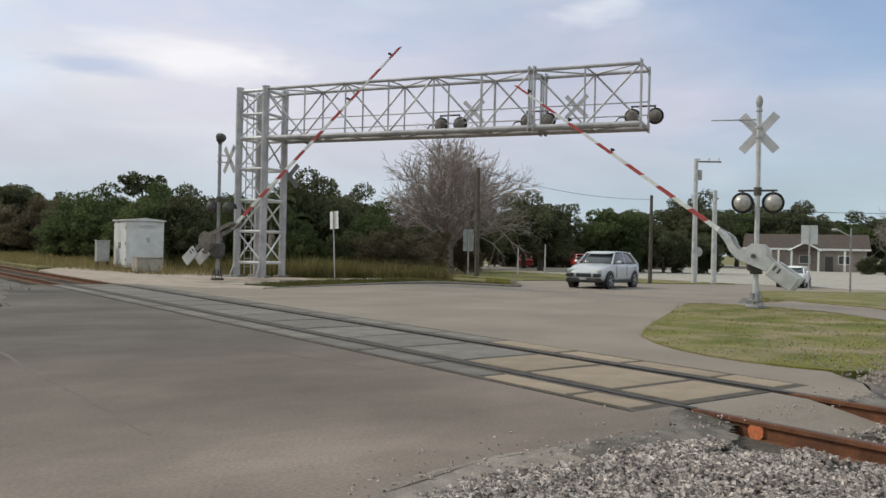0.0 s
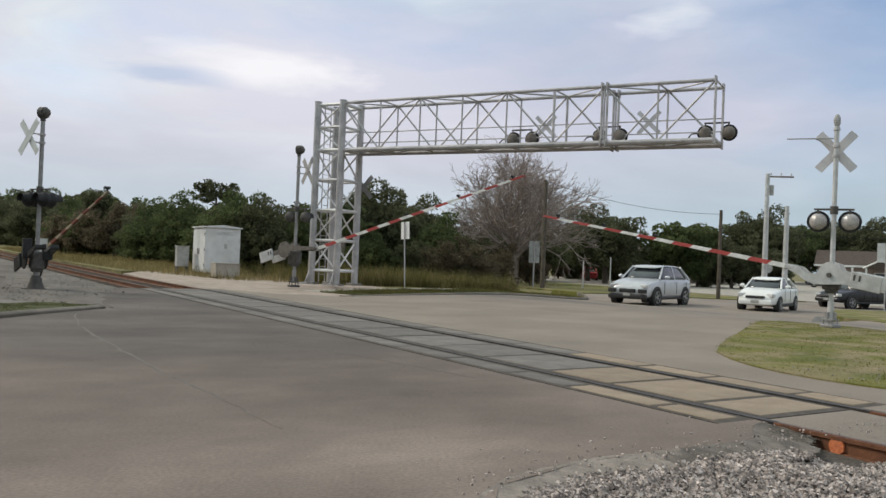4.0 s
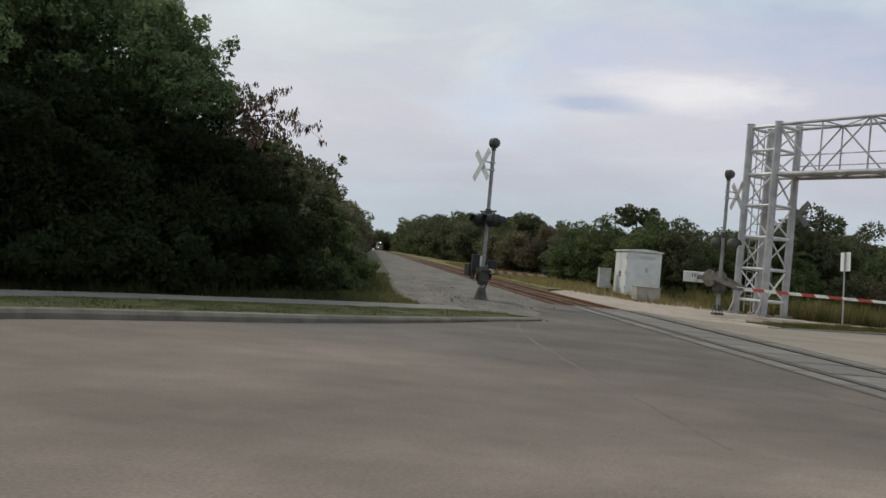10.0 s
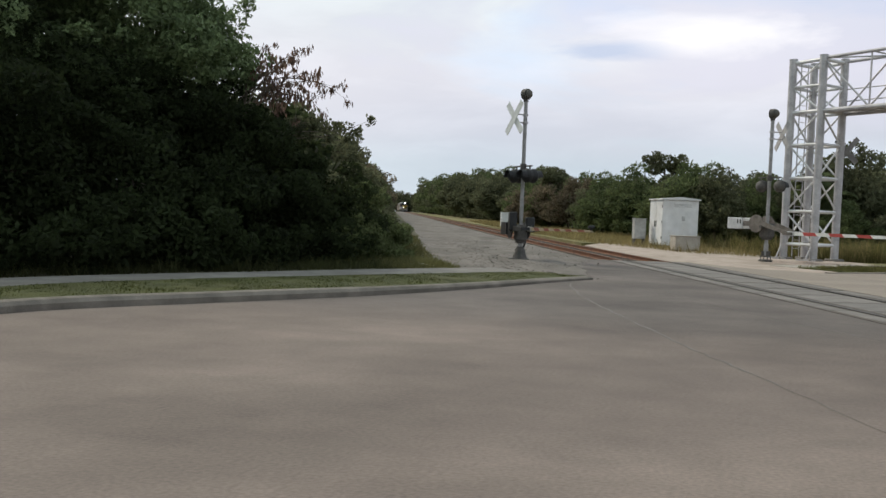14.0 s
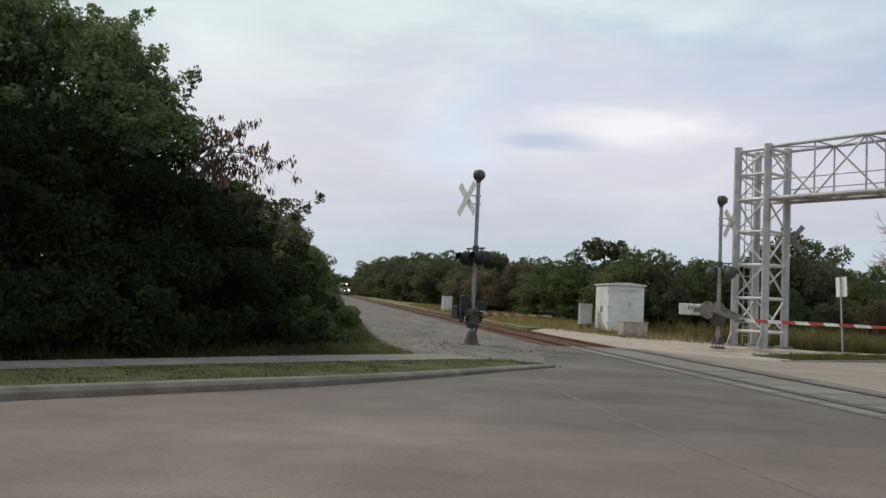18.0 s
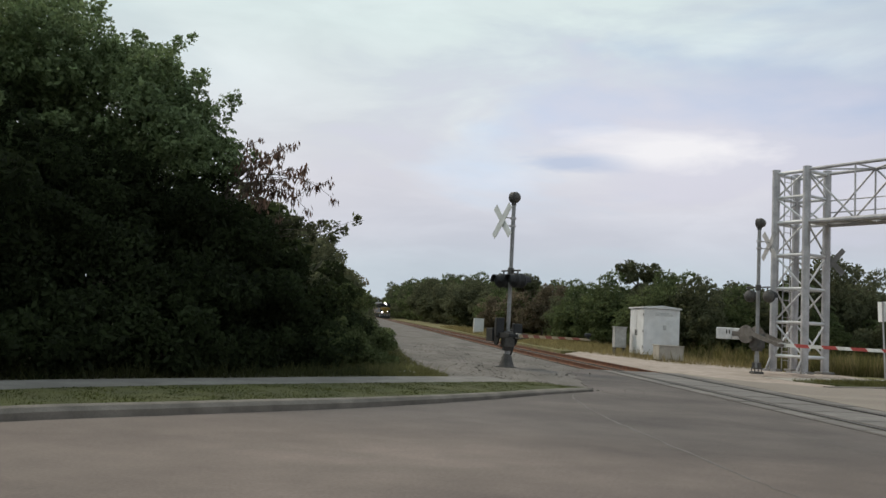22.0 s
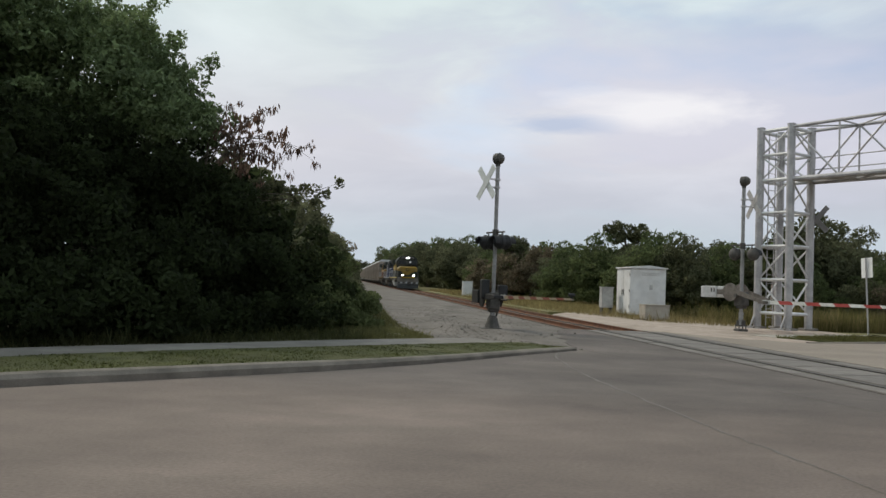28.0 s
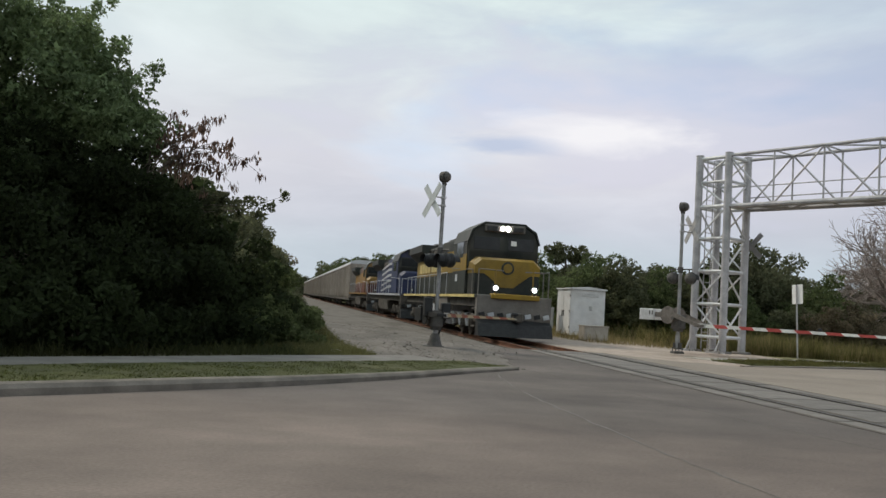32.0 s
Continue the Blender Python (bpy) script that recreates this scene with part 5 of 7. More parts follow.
# ---- cabinets, signs, poles ----
def signal_cabinet():
    c = thing("signal_cabinet", pose(6.12, 43.3, 0.0), "tall white steel signal cabinet with doors on a sandy pad", "signal cabinet")
    bm = bmesh.new()
    box(bm, (0, 0, 0.05), (1.75, 2.1, 0.12))
    part("plinth", bm, M["darkgrey"], c)
    bm = bmesh.new()
    box(bm, (0, 0, 1.27), (1.84, 2.2, 2.32), bevel=0.02)
    part("body", bm, M["cabinet"], c)
    bm = bmesh.new()
    extrude_poly(bm, [(-1.0, 2.44), (1.0, 2.44), (1.0, 2.50), (0.0, 2.60), (-1.0, 2.50)], "y", -1.18, 1.18)
    part("roof", bm, M["cabinet"], c, "overhanging white steel roof")
    for k, name in enumerate(("door", "door")):
        bm = bmesh.new()
        box(bm, (-0.925, -0.55 + 1.1 * k, 1.27), (0.03, 1.04, 2.1), bevel=0.01)
        d = part(name, bm, M["cabinet"], c)
        bm = bmesh.new()
        box(bm, (-0.955, -0.12 + 0.24 * k, 1.2), (0.035, 0.06, 0.30), bevel=0.01)
        part("handle", bm, M["darkgrey"], d, "dark door handle")
        for z in (0.5, 1.3, 2.1):
            bm = bmesh.new()
            rod(bm, (-0.945, -1.05 + 2.1 * k, z - 0.07), (-0.945, -1.05 + 2.1 * k, z + 0.07), 0.02)
            part("hinge", bm, M["darkgrey"], d)
    bm = bmesh.new()
    for z in (2.1, 2.16, 2.22):
        box(bm, (0.1, -1.105, z), (0.9, 0.02, 0.025))
    part("vent", bm, M["greybox"], c, "grey ventilation slots")
    bm = bmesh.new()
    box(bm, (0.15, -1.11, 1.5), (0.16, 0.03, 0.24), bevel=0.01)
    part("vent_cover", bm, M["greybox"], c, "small grey cover plate")


signal_cabinet()


def small_cabinet(x, y, w, d, h, leg, label, mat="greybox", z=0.0):
    c = thing("equipment_box", pose(x, y, gz(x, y) + z), label, "equipment box")
    bm = bmesh.new()
    box(bm, (0, 0, leg + h / 2), (w, d, h), bevel=0.02)
    part("body", bm, M[mat], c)
    bm = bmesh.new()
    box(bm, (0, 0, leg + h + 0.02), (w + 0.06, d + 0.06, 0.04), bevel=0.01)
    part("lid", bm, M[mat], c)
    bm = bmesh.new()
    box(bm, (0, -d / 2 - 0.012, leg + h * 0.5), (w * 0.86, 0.02, h * 0.84), bevel=0.006)
    part("door", bm, M[mat], c)
    for sx in (-1, 1):
        bm = bmesh.new()
        box(bm, (sx * (w / 2 - 0.06), 0, leg / 2), (0.07, d * 0.8, leg))
        part("leg", bm, M["darkgrey"], c)


small_cabinet(4.55, 44.1, 0.62, 0.45, 1.05, 0.35, "grey metal equipment box on short legs")
small_cabinet(5.05, 38.3, 1.15, 0.8, 0.62, 0.04, "low pale concrete-coloured equipment box", "walkway")
small_cabinet(2.1, 82.0, 0.95, 0.7, 1.35, 0.1, "pale equipment box in the dry grass beside the track", "cabinet")


def road_sign(x, y, top, w, h, way, label, post_r=0.03, mat="white", legs=1, z=0.0, disc=False, tilt=0.0):
    """A sign seen from behind: a panel on a post. way: heading of the panel's face."""
    s = thing("road_sign", pose(x, y, gz(x, y) + z, 0, 0, way) @ pose(0, 0, 0, tilt, 0, 0), label, "road sign")
    for k in range(legs):
        bm = bmesh.new()
        rod(bm, (-0.03, (k - (legs - 1) / 2) * w * 0.5, -0.1), (-0.03, (k - (legs - 1) / 2) * w * 0.5, top), post_r, seg=8)
        part("post", bm, M["galv"], s)
    bm = bmesh.new()
    if disc:
        rod(bm, (0.009, 0, top - h / 2), (0.015, 0, top - h / 2), w / 2, seg=24)
    else:
        box(bm, (0.012, 0, top - h / 2), (0.006, w, h), bevel=0.002)
    part("panel", bm, M[mat], s)
    bm = bmesh.new()
    for q in (0.2, 0.8):
        rod(bm, (-0.045, 0, top - h * q), (0.02, 0, top - h * q), 0.012, seg=6)
    part("bolt", bm, M["darkgrey"], s)


road_sign(10.85, 31.25, 2.88, 0.54, 0.76, 12, "white rectangular road sign seen from behind on a slim post", z=0.0, mat="sign_white", tilt=-3.5)
road_sign(28.6, 44.5, 3.15, 0.72, 1.5, 50, "tall pale road sign board seen from behind", 0.05, "greybox")
road_sign(39.5, 26.1, 3.85, 0.9, 1.1, 36, "square pale sign board seen from behind on a pole", 0.04, "cabinet")
road_sign(56.0, 46.0, 2.7, 0.9, 0.9, 220, "round grey sign at the far street corner", 0.05, "greybox", disc=True)
road_sign(42.6, 21.1, 1.75, 0.74, 0.74, 30, "round grey sign seen from behind on the lawn", 0.03, "dull_mast", disc=True)


def utility_pole(x, y, h, r, mat, label, arm=0.0, lamp=False):
    p = thing("utility_pole", pose(x, y, gz(x, y)), label, "utility pole")
    bm = bmesh.new()
    rod(bm, (0, 0, -0.2), (0, 0, h), r, r * 0.72, 12)
    part("pole", bm, M[mat], p)
    if arm:
        bm = bmesh.new()
        box(bm, (arm / 2 - 0.15, -arm / 3, h - 0.2), (arm, 0.09, 0.11), Matrix.Rotation(radians(-40), 3, "Z"))
        part("crossarm", bm, M["wood"], p)
        for k in (0.1, 0.5, 0.9):
            bm = bmesh.new()
            q = Matrix.Rotation(radians(-40), 3, "Z") @ Vector(((k - 0.5) * arm, 0, 0)) + Vector((arm / 2 - 0.15, -arm / 3, h - 0.1))
            rod(bm, q, q + Vector((0, 0, 0.16)), 0.05, 0.03)
            part("insulator", bm, M["greybox"], p)
        bm = bmesh.new()
        rod(bm, (0.28, -0.1, h - 1.5), (0.28, -0.1, h - 0.8), 0.18)
        part("transformer", bm, M["greybox"], p, "grey drum transformer")
    if lamp:
        bm = bmesh.new()
        rod(bm, (0, 0, h - 0.5), (-0.6, 0.5, h - 0.1), 0.04)
        ball(bm, (-0.7, 0.58, h - 0.12), (0.28, 0.18, 0.09))
        part("lamp_head", bm, M["greybox"], p)
    return p


utility_pole(26.3, 40.7, 6.9, 0.16, "bark", "dark weathered wooden utility pole")
utility_pole(37.6, 36.2, 5.9, 0.14, "bark", "dark slim wooden utility pole")
utility_pole(42.6, 36.4, 8.8, 0.20, "alu", "tall pale utility pole with crossarm and transformer", arm=1.7)
utility_pole(42.9, 35.0, 6.5, 0.20, "alu", "shorter pale concrete pole")
utility_pole(40.4, 24.1, 3.7, 0.065, "dull_mast", "dark slim lamp post before the houses", lamp=True)
utility_pole(37.2, 49.0, 2.2, 0.07, "alu", "short pale post by the far parking")
utility_pole(43.0, 52.0, 2.6, 0.07, "alu", "short pale post by the far parking")


def wire(a, b, sag, r, label):
    bm = bmesh.new()
    a, b = Vector(a), Vector(b)
    side = (b - a).cross(Vector((0, 0, 1))).normalized()
    path = [(a.lerp(b, t / 14) - Vector((0, 0, sag * 4 * (t / 14) * (1 - t / 14))), side, (0, 0, 1)) for t in range(15)]
    sweep(bm, [(r * math.cos(k * 1.2566), r * math.sin(k * 1.2566)) for k in range(5)], path)
    tagged(part("overhead_wire", bm, M["black"]), label, "wire")


wire((42.9, 35.0, 4.5), (92.0, -30.0, 4.8), 0.5, 0.016, "thin black overhead wire between utility poles")
wire((42.9, 35.0, 3.9), (92.0, -30.0, 3.9), 0.5, 0.016, "thin black overhead wire between utility poles")
wire((26.3, 40.7, 6.5), (37.6, 36.2, 5.0), 0.5, 0.013, "thin sagging wire between two wooden poles")


# ---- houses beyond the street ----
# cream wall colour lowered to stand for the shade on the porch front
M["wall_cream"] = material("cream_render_darkened_for_shade", (0.24, 0.195, 0.17), (0.33, 0.275, 0.24), 1.0, 0.9, bump=0.1)
M["wall_blue"] = material("pale_blue_siding", (0.56, 0.63, 0.70), (0.66, 0.73, 0.79), 1.0, 0.8, bump=0.1)
M["shingle"] = material("brown_shingle_roof", (0.055, 0.040, 0.033), (0.10, 0.075, 0.062), 3.0, 0.9, bump=0.3, stretch=(1, 1, 4))
M["shingle_grey"] = material("grey_shingle_roof", (0.16, 0.16, 0.16), (0.25, 0.25, 0.25), 3.0, 0.9, bump=0.3)


def house(x, y, way, w, d, h, ridge, wall, roof, label, porch=True, gable=False):
    """w runs along local x, the front faces local -y."""
    b = thing("house", pose(x, y, gz(x, y) - 0.05, 0, 0, way), label, "house")
    bm = bmesh.new()
    box(bm, (0, 0, h / 2), (w, d, h))
    part("wall", bm, M[wall], b)
    bm = bmesh.new()
    o = 0.5
    if gable:
        extrude_poly(bm, [(-w / 2 - o, h - 0.1), (w / 2 + o, h - 0.1), (0, h + ridge)], "y", -d / 2 - o, d / 2 + o)
    else:
        extrude_poly(bm, [(-d / 2 - o, h - 0.1), (d / 2 + o, h - 0.1), (0, h + ridge)], "x", -w / 2 - o, w / 2 + o)
    part("roof", bm, M[roof], b)
    bm = bmesh.new()
    if gable:
        for s in (-1, 1):
            q = Vector((s * (w / 2 + o), 0, h - 0.1)), Vector((0, 0, h + ridge))
            rod(bm, q[0] + Vector((0, -d / 2 - o - 0.03, 0)), q[1] + Vector((0, -d / 2 - o - 0.03, 0)), 0.13, seg=4)
    else:
        box(bm, (0, -d / 2 - o - 0.03, h - 0.12), (w + 2 * o, 0.06, 0.26))
    part("fascia", bm, M["white"], b, "white fascia board")
    for k in range(3):
        q = (-0.32 + 0.32 * k) * w
        bm = bmesh.new()
        box(bm, (q, -d / 2 - 0.02, h * 0.52), (1.5, 0.06, 1.25))
        f = part("window", bm, M["white"], b, "white window frame")
        bm = bmesh.new()
        box(bm, (q, -d / 2 - 0.06, h * 0.52), (1.3, 0.02, 1.05))
        part("pane", bm, M["glass"], f)
    if porch:
        bm = bmesh.new()
        extrude_poly(bm, [(-1.9, h - 0.3), (1.9, h - 0.3), (0, h + 0.75)], "y", -d / 2 - 2.6, -d / 2)
        pr = part("porch_roof", bm, M[roof], b)
        for s in (-1, 1):
            bm = bmesh.new()
            rod(bm, (s * 2.1, -d / 2 - 2.65, h - 0.35), (0, -d / 2 - 2.65, h + 0.8), 0.11, seg=4)
            part("barge_board", bm, M["white"], pr)
        for q in (-5.2, -3.4, -1.7, 1.7, 5.0):
            bm = bmesh.new()
            box(bm, (q, -d / 2 - 2.3 if abs(q) < 2 else -d / 2 - 1.2, h / 2 - 0.15), (0.26, 0.26, h - 0.3))
            part("column", bm, M["white"], b, "white porch column")
    bm = bmesh.new()
    box(bm, (w * 0.42 if gable else w * 0.2, -d / 2 - 0.03, 1.05), (1.0, 0.07, 2.1))
    part("door", bm, M["darkgrey"], b)
    return b


house(107.2, 65.1, -60, 15.5, 9.0, 3.2, 2.1, "wall_cream", "shingle", "low cream bungalow with brown roof and white porch")
house(119.9, 55.0, -64, 4.6, 9.0, 2.6, 1.5, "wall_blue", "shingle_grey", "pale blue bungalow with white gable", porch=False, gable=True)
house(125.7, 52.6, -64, 7.5, 8.0, 2.6, 1.6, "wall_blue", "shingle_grey", "pale blue house with grey roof and dark garage opening", porch=False)
house(120.9, 42.5, -66, 8.6, 9.0, 3.1, 2.2, "wall_blue", "shingle_grey", "pale blue house with a tall white gable", porch=False, gable=True)
house(70.0, 75.0, -35, 20.0, 9.0, 2.8, 1.7, "wall_cream", "shingle", "low pale building behind the far parking", porch=False)


def kerb_stone():
    bm = bmesh.new()
    extrude_poly(bm, [(-0.55, 0), (0.55, 0), (0.35, 0.14), (0.0, 0.2), (-0.3, 0.1)], "y", -0.22, 0.22)
    ob = part("kerb_stone", bm, M["concrete"])
    ob.matrix_world = pose(17.6, 15.75, gz(17.6, 15.75) - 0.01, 0, 0, 20)
    tagged(ob, "broken lump of concrete kerb at the road's edge", "kerb stone")


kerb_stone()


# ---- trees and shrubs ----
def leaves(blobs, count, size, seed, shell=0.55, ragged=0.35):
    """Leaf quads in lumpy clouds. blobs: centre and radii (x, y, z, rx, ry, rz)."""
    rng = np.random.default_rng(seed)
    b = np.array(blobs, float)
    # every lump is broken into tufts of its own size, sunk into or standing out of it
    tufts = []
    for x, y, z, rx, ry, rz in b:
        for _ in range(int(14 + 5 * (rx * ry * rz) ** 0.5)):
            d = rng.normal(size=3)
            d /= np.linalg.norm(d)
            k = rng.uniform(0.45, 1.0 + ragged * 0.35)
            s = rng.uniform(0.16, 0.42) * (rx * ry * rz) ** 0.3333 * 0.8
            tufts.append((x + d[0] * rx * k, y + d[1] * ry * k, z + d[2] * rz * k, s * 1.15, s * 1.15, s * 0.8))
    b = np.concatenate([b * (1, 1, 1, 0.72, 0.72, 0.72), np.array(tufts)])
    share = (b[:, 3] * b[:, 4] * b[:, 5]) ** 0.7
    pick = rng.choice(len(b), count, p=share / share.sum())
    d = rng.normal(size=(count, 3))
    d /= np.linalg.norm(d, axis=1)[:, None]
    r = shell + (1 - shell) * rng.random(count) ** 0.6 + np.abs(rng.normal(0, 0.10, count))
    c = b[pick, :3] + d * b[pick, 3:] * r[:, None]
    c = c[c[:, 2] > 0.02]
    n = len(c)
    a = rng.normal(size=(n, 3))
    a /= np.linalg.norm(a, axis=1)[:, None]
    e = np.cross(a, rng.normal(size=(n, 3)))
    e /= np.linalg.norm(e, axis=1)[:, None]
    s = size * rng.uniform(0.55, 1.35, n)[:, None]
    return np.stack([c - a * s, c - e * s * 0.45, c + a * s, c + e * s * 0.45], 1)


def limb(verts, faces, a, b, r1, r2, seg=6):
    a, b = Vector(a), Vector(b)
    q = (b - a).to_track_quat("Z", "Y").to_matrix()
    k = len(verts)
    for p, r in ((a, r1), (b, r2)):
        for i in range(seg):
            t = 2 * math.pi * i / seg
            verts.append(tuple(p + q @ Vector((math.cos(t) * r, math.sin(t) * r, 0))))
    for i in range(seg):
        j = (i + 1) % seg
        faces.append((k + i, k + j, k + seg + j, k + seg + i))


def branching(rng, start, way, length, radius, depth, spread=0.5, keep=0.72, fork=3, up=0.12, low=0.012):
    """Tapered branches that fork; returns vertices and faces."""
    verts, faces = [], []

    def grow(p, d, l, r, n):
        bend_way = (d + Vector(rng.normal(0, 0.13, 3))).normalized()
        mid = p + d * l * 0.5
        end = mid + bend_way * l * 0.5
        limb(verts, faces, p, mid, r, r * 0.85, 6 if n > 2 else 4)
        limb(verts, faces, mid, end, r * 0.85, r * 0.7, 6 if n > 2 else 4)
        if n <= 0:
            return
        for i in range(fork):
            q = (bend_way + Vector(rng.normal(0, spread, 3)) + Vector((0, 0, up))).normalized()
            grow(mid.lerp(end, rng.uniform(0.2, 1.0)) if i else end, q, l * keep * rng.uniform(0.75, 1.15), max(low, r * 0.62), n - 1)

    grow(Vector(start), Vector(way).normalized(), length, radius, depth)
    return verts, faces


def tree(name, m, label, blobs, count, size, mat, seed, trunk=(0, 0), trunk_top=3.0, trunk_r=0.22, limbs=5, shell=0.5, category="tree", stems=1):
    """A trunk, limbs that reach into the crown, and a crown of leaves."""
    rng = np.random.default_rng(seed)
    t = thing(name, m, label, category)
    verts, faces = [], []
    for k in range(stems):
        x, y = trunk[0] + (k * 0.5 - 0.25 * (stems - 1)), trunk[1] + 0.2 * k
        p = [Vector((x, y, -0.2)), Vector((x + rng.normal(0, 0.08), y, trunk_top * 0.4)), Vector((x + rng.normal(0, 0.2), y + rng.normal(0, 0.2), trunk_top))]
        limb(verts, faces, p[0], p[1], trunk_r, trunk_r * 0.8, 10)
        limb(verts, faces, p[1], p[2], trunk_r * 0.8, trunk_r * 0.5, 10)
    raw("trunk", verts, faces, M["bark"], t)
    for k in range(limbs):
        b = blobs[k % len(blobs)]
        v, f = [], []
        a = Vector((trunk[0], trunk[1], trunk_top * rng.uniform(0.5, 0.95)))
        e = Vector(b[:3]) + Vector(rng.normal(0, 0.4, 3)) * Vector(b[3:]).length * 0.3
        mid = a.lerp(e, 0.5) + Vector(rng.normal(0, 0.2, 3))
        limb(v, f, a, mid, trunk_r * 0.45, trunk_r * 0.28)
        limb(v, f, mid, e, trunk_r * 0.28, trunk_r * 0.10)
        raw("limb", v, f, M["bark"], t)
    quads("crown", leaves(blobs, count, size, seed, shell), M[mat], t)
    return t


# the big dark tree and the hedge beside the near pavement
rng = np.random.default_rng(19)
CROWN = [(-18.8, 22.5, 6.1, 3.8, 3.2, 2.9), (-15.5, 22.5, 6.3, 2.1, 2.4, 2.1), (-13.8, 22.2, 5.2, 1.7, 2.0, 1.6), (-21.2, 19.0, 6.0, 3.8, 3.0, 3.4), (-16.6, 21.6, 7.1, 1.7, 1.9, 1.35), (-14.4, 22.3, 7.0, 1.0, 1.1, 0.95), (-13.3, 22.3, 6.0, 0.9, 1.0, 0.8), (-18.8, 19.4, 4.5, 3.2, 2.0, 1.9), (-22.6, 14.5, 5.2, 2.8, 2.6, 2.4), (-12.7, 22.2, 5.0, 0.8, 0.9, 0.6)]
SPRAYS = []
for x, y, z, rx, ry, rz in CROWN:
    for _ in range(int(26 * rx)):
        d = Vector(rng.normal(size=3)).normalized()
        k, s = rng.uniform(0.98, 1.34), rng.uniform(0.10, 0.26)
        SPRAYS.append((x + d.x * rx * k, y + d.y * ry * k, z + d.z * rz * k, s * rng.uniform(0.8, 1.7), s, s * rng.uniform(0.6, 1.3)))
big = tree("tree", pose(0, 0, 0), "big dark leafy tree overhanging the pavement", CROWN,
           178000, 0.078, "shade_leaf", 11, trunk=(-15.5, 23.5), trunk_top=5.0, trunk_r=0.3, limbs=8, shell=0.6)
quads("outer_sprays", leaves(SPRAYS, 42000, 0.06, 17, 0.1), M["shade_leaf"], big)["kind"] = "stuff"
# the crown's lower lumps stand here too, in leaves darkened for shade
tree("shrub", pose(0, 0, 0), "dense shrubs under the big tree, leaves darkened for shade",
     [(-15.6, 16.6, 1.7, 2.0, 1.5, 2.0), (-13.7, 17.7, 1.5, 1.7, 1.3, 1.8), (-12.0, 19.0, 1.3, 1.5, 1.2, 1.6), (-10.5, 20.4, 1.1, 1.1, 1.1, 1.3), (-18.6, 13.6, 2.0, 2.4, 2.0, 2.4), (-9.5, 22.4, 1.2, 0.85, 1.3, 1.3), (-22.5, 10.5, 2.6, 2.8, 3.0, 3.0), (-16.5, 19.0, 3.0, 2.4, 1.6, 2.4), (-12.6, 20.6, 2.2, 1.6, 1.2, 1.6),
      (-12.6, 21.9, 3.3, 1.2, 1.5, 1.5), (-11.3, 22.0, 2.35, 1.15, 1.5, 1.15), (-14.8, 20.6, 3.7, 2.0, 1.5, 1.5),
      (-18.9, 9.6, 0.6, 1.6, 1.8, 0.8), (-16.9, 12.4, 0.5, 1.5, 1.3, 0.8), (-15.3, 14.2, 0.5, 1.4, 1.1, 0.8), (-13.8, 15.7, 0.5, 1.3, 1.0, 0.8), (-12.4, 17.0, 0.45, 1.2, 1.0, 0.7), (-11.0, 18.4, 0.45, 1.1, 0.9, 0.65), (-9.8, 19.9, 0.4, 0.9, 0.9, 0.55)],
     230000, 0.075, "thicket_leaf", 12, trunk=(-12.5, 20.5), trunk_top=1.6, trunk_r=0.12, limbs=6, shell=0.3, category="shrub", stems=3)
tree("shrub", pose(0, 0, 0), "tangled olive and green shrubs beside the gravel path",
     [(-10.1, 26.5, 1.4, 1.0, 1.8, 1.4), (-9.9, 30.0, 1.5, 1.15, 2.2, 1.6), (-11.2, 28.0, 1.9, 1.1, 2.0, 1.1), (-9.9, 34.0, 1.4, 1.2, 2.4, 1.6), (-9.0, 28.5, 0.8, 0.9, 2.4, 0.9)],
     46000, 0.075, "leaf", 13, trunk=(-10.2, 29), trunk_top=1.8, trunk_r=0.1, limbs=5, shell=0.35, category="shrub", stems=3)
tree("shrub", pose(0, 0, 0), "low green undergrowth at the hedge's end",
     [(-9.0, 21.3, 0.55, 0.75, 0.7, 0.6), (-8.7, 22.6, 0.6, 0.65, 0.8, 0.65), (-8.6, 24.2, 0.5, 0.6, 1.0, 0.55), (-9.2, 23.4, 1.2, 0.8, 1.2, 0.8), (-9.8, 20.6, 0.5, 0.8, 0.5, 0.5), (-8.5, 26.6, 0.5, 0.6, 1.4, 0.6), (-8.3, 21.9, 0.25, 0.5, 0.6, 0.3)],
     26000, 0.055, "leaf2", 63, trunk=(-9.0, 22.6), trunk_top=0.6, trunk_r=0.05, limbs=4, shell=0.4, category="shrub", stems=2)
# thicket added behind, which closes it to the light; its leaves darkened for shade
tree("shrub", pose(0, 0, 0), "thicket behind the big tree, leaves darkened for shade",
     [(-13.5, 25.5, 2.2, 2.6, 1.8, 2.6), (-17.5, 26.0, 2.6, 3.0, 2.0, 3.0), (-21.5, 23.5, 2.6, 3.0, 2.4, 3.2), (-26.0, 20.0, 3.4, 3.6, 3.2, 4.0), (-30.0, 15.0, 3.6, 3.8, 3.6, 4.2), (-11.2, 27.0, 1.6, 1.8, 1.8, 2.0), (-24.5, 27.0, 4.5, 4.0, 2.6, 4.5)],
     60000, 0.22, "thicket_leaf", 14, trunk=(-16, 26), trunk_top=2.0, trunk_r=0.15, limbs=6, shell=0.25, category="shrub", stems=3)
# the branch with hanging brown pods
rng = np.random.default_rng(31)
pod_tree = thing("tree", pose(0, 0, 0), "thin straggling tree with hanging brown seed pods", "tree")
v, f = [], []
limb(v, f, (-12.7, 22.3, -0.1), (-12.5, 22.1, 2.4), 0.10, 0.07, 8)
limb(v, f, (-12.5, 22.1, 2.4), (-12.1, 21.9, 4.2), 0.07, 0.03, 8)
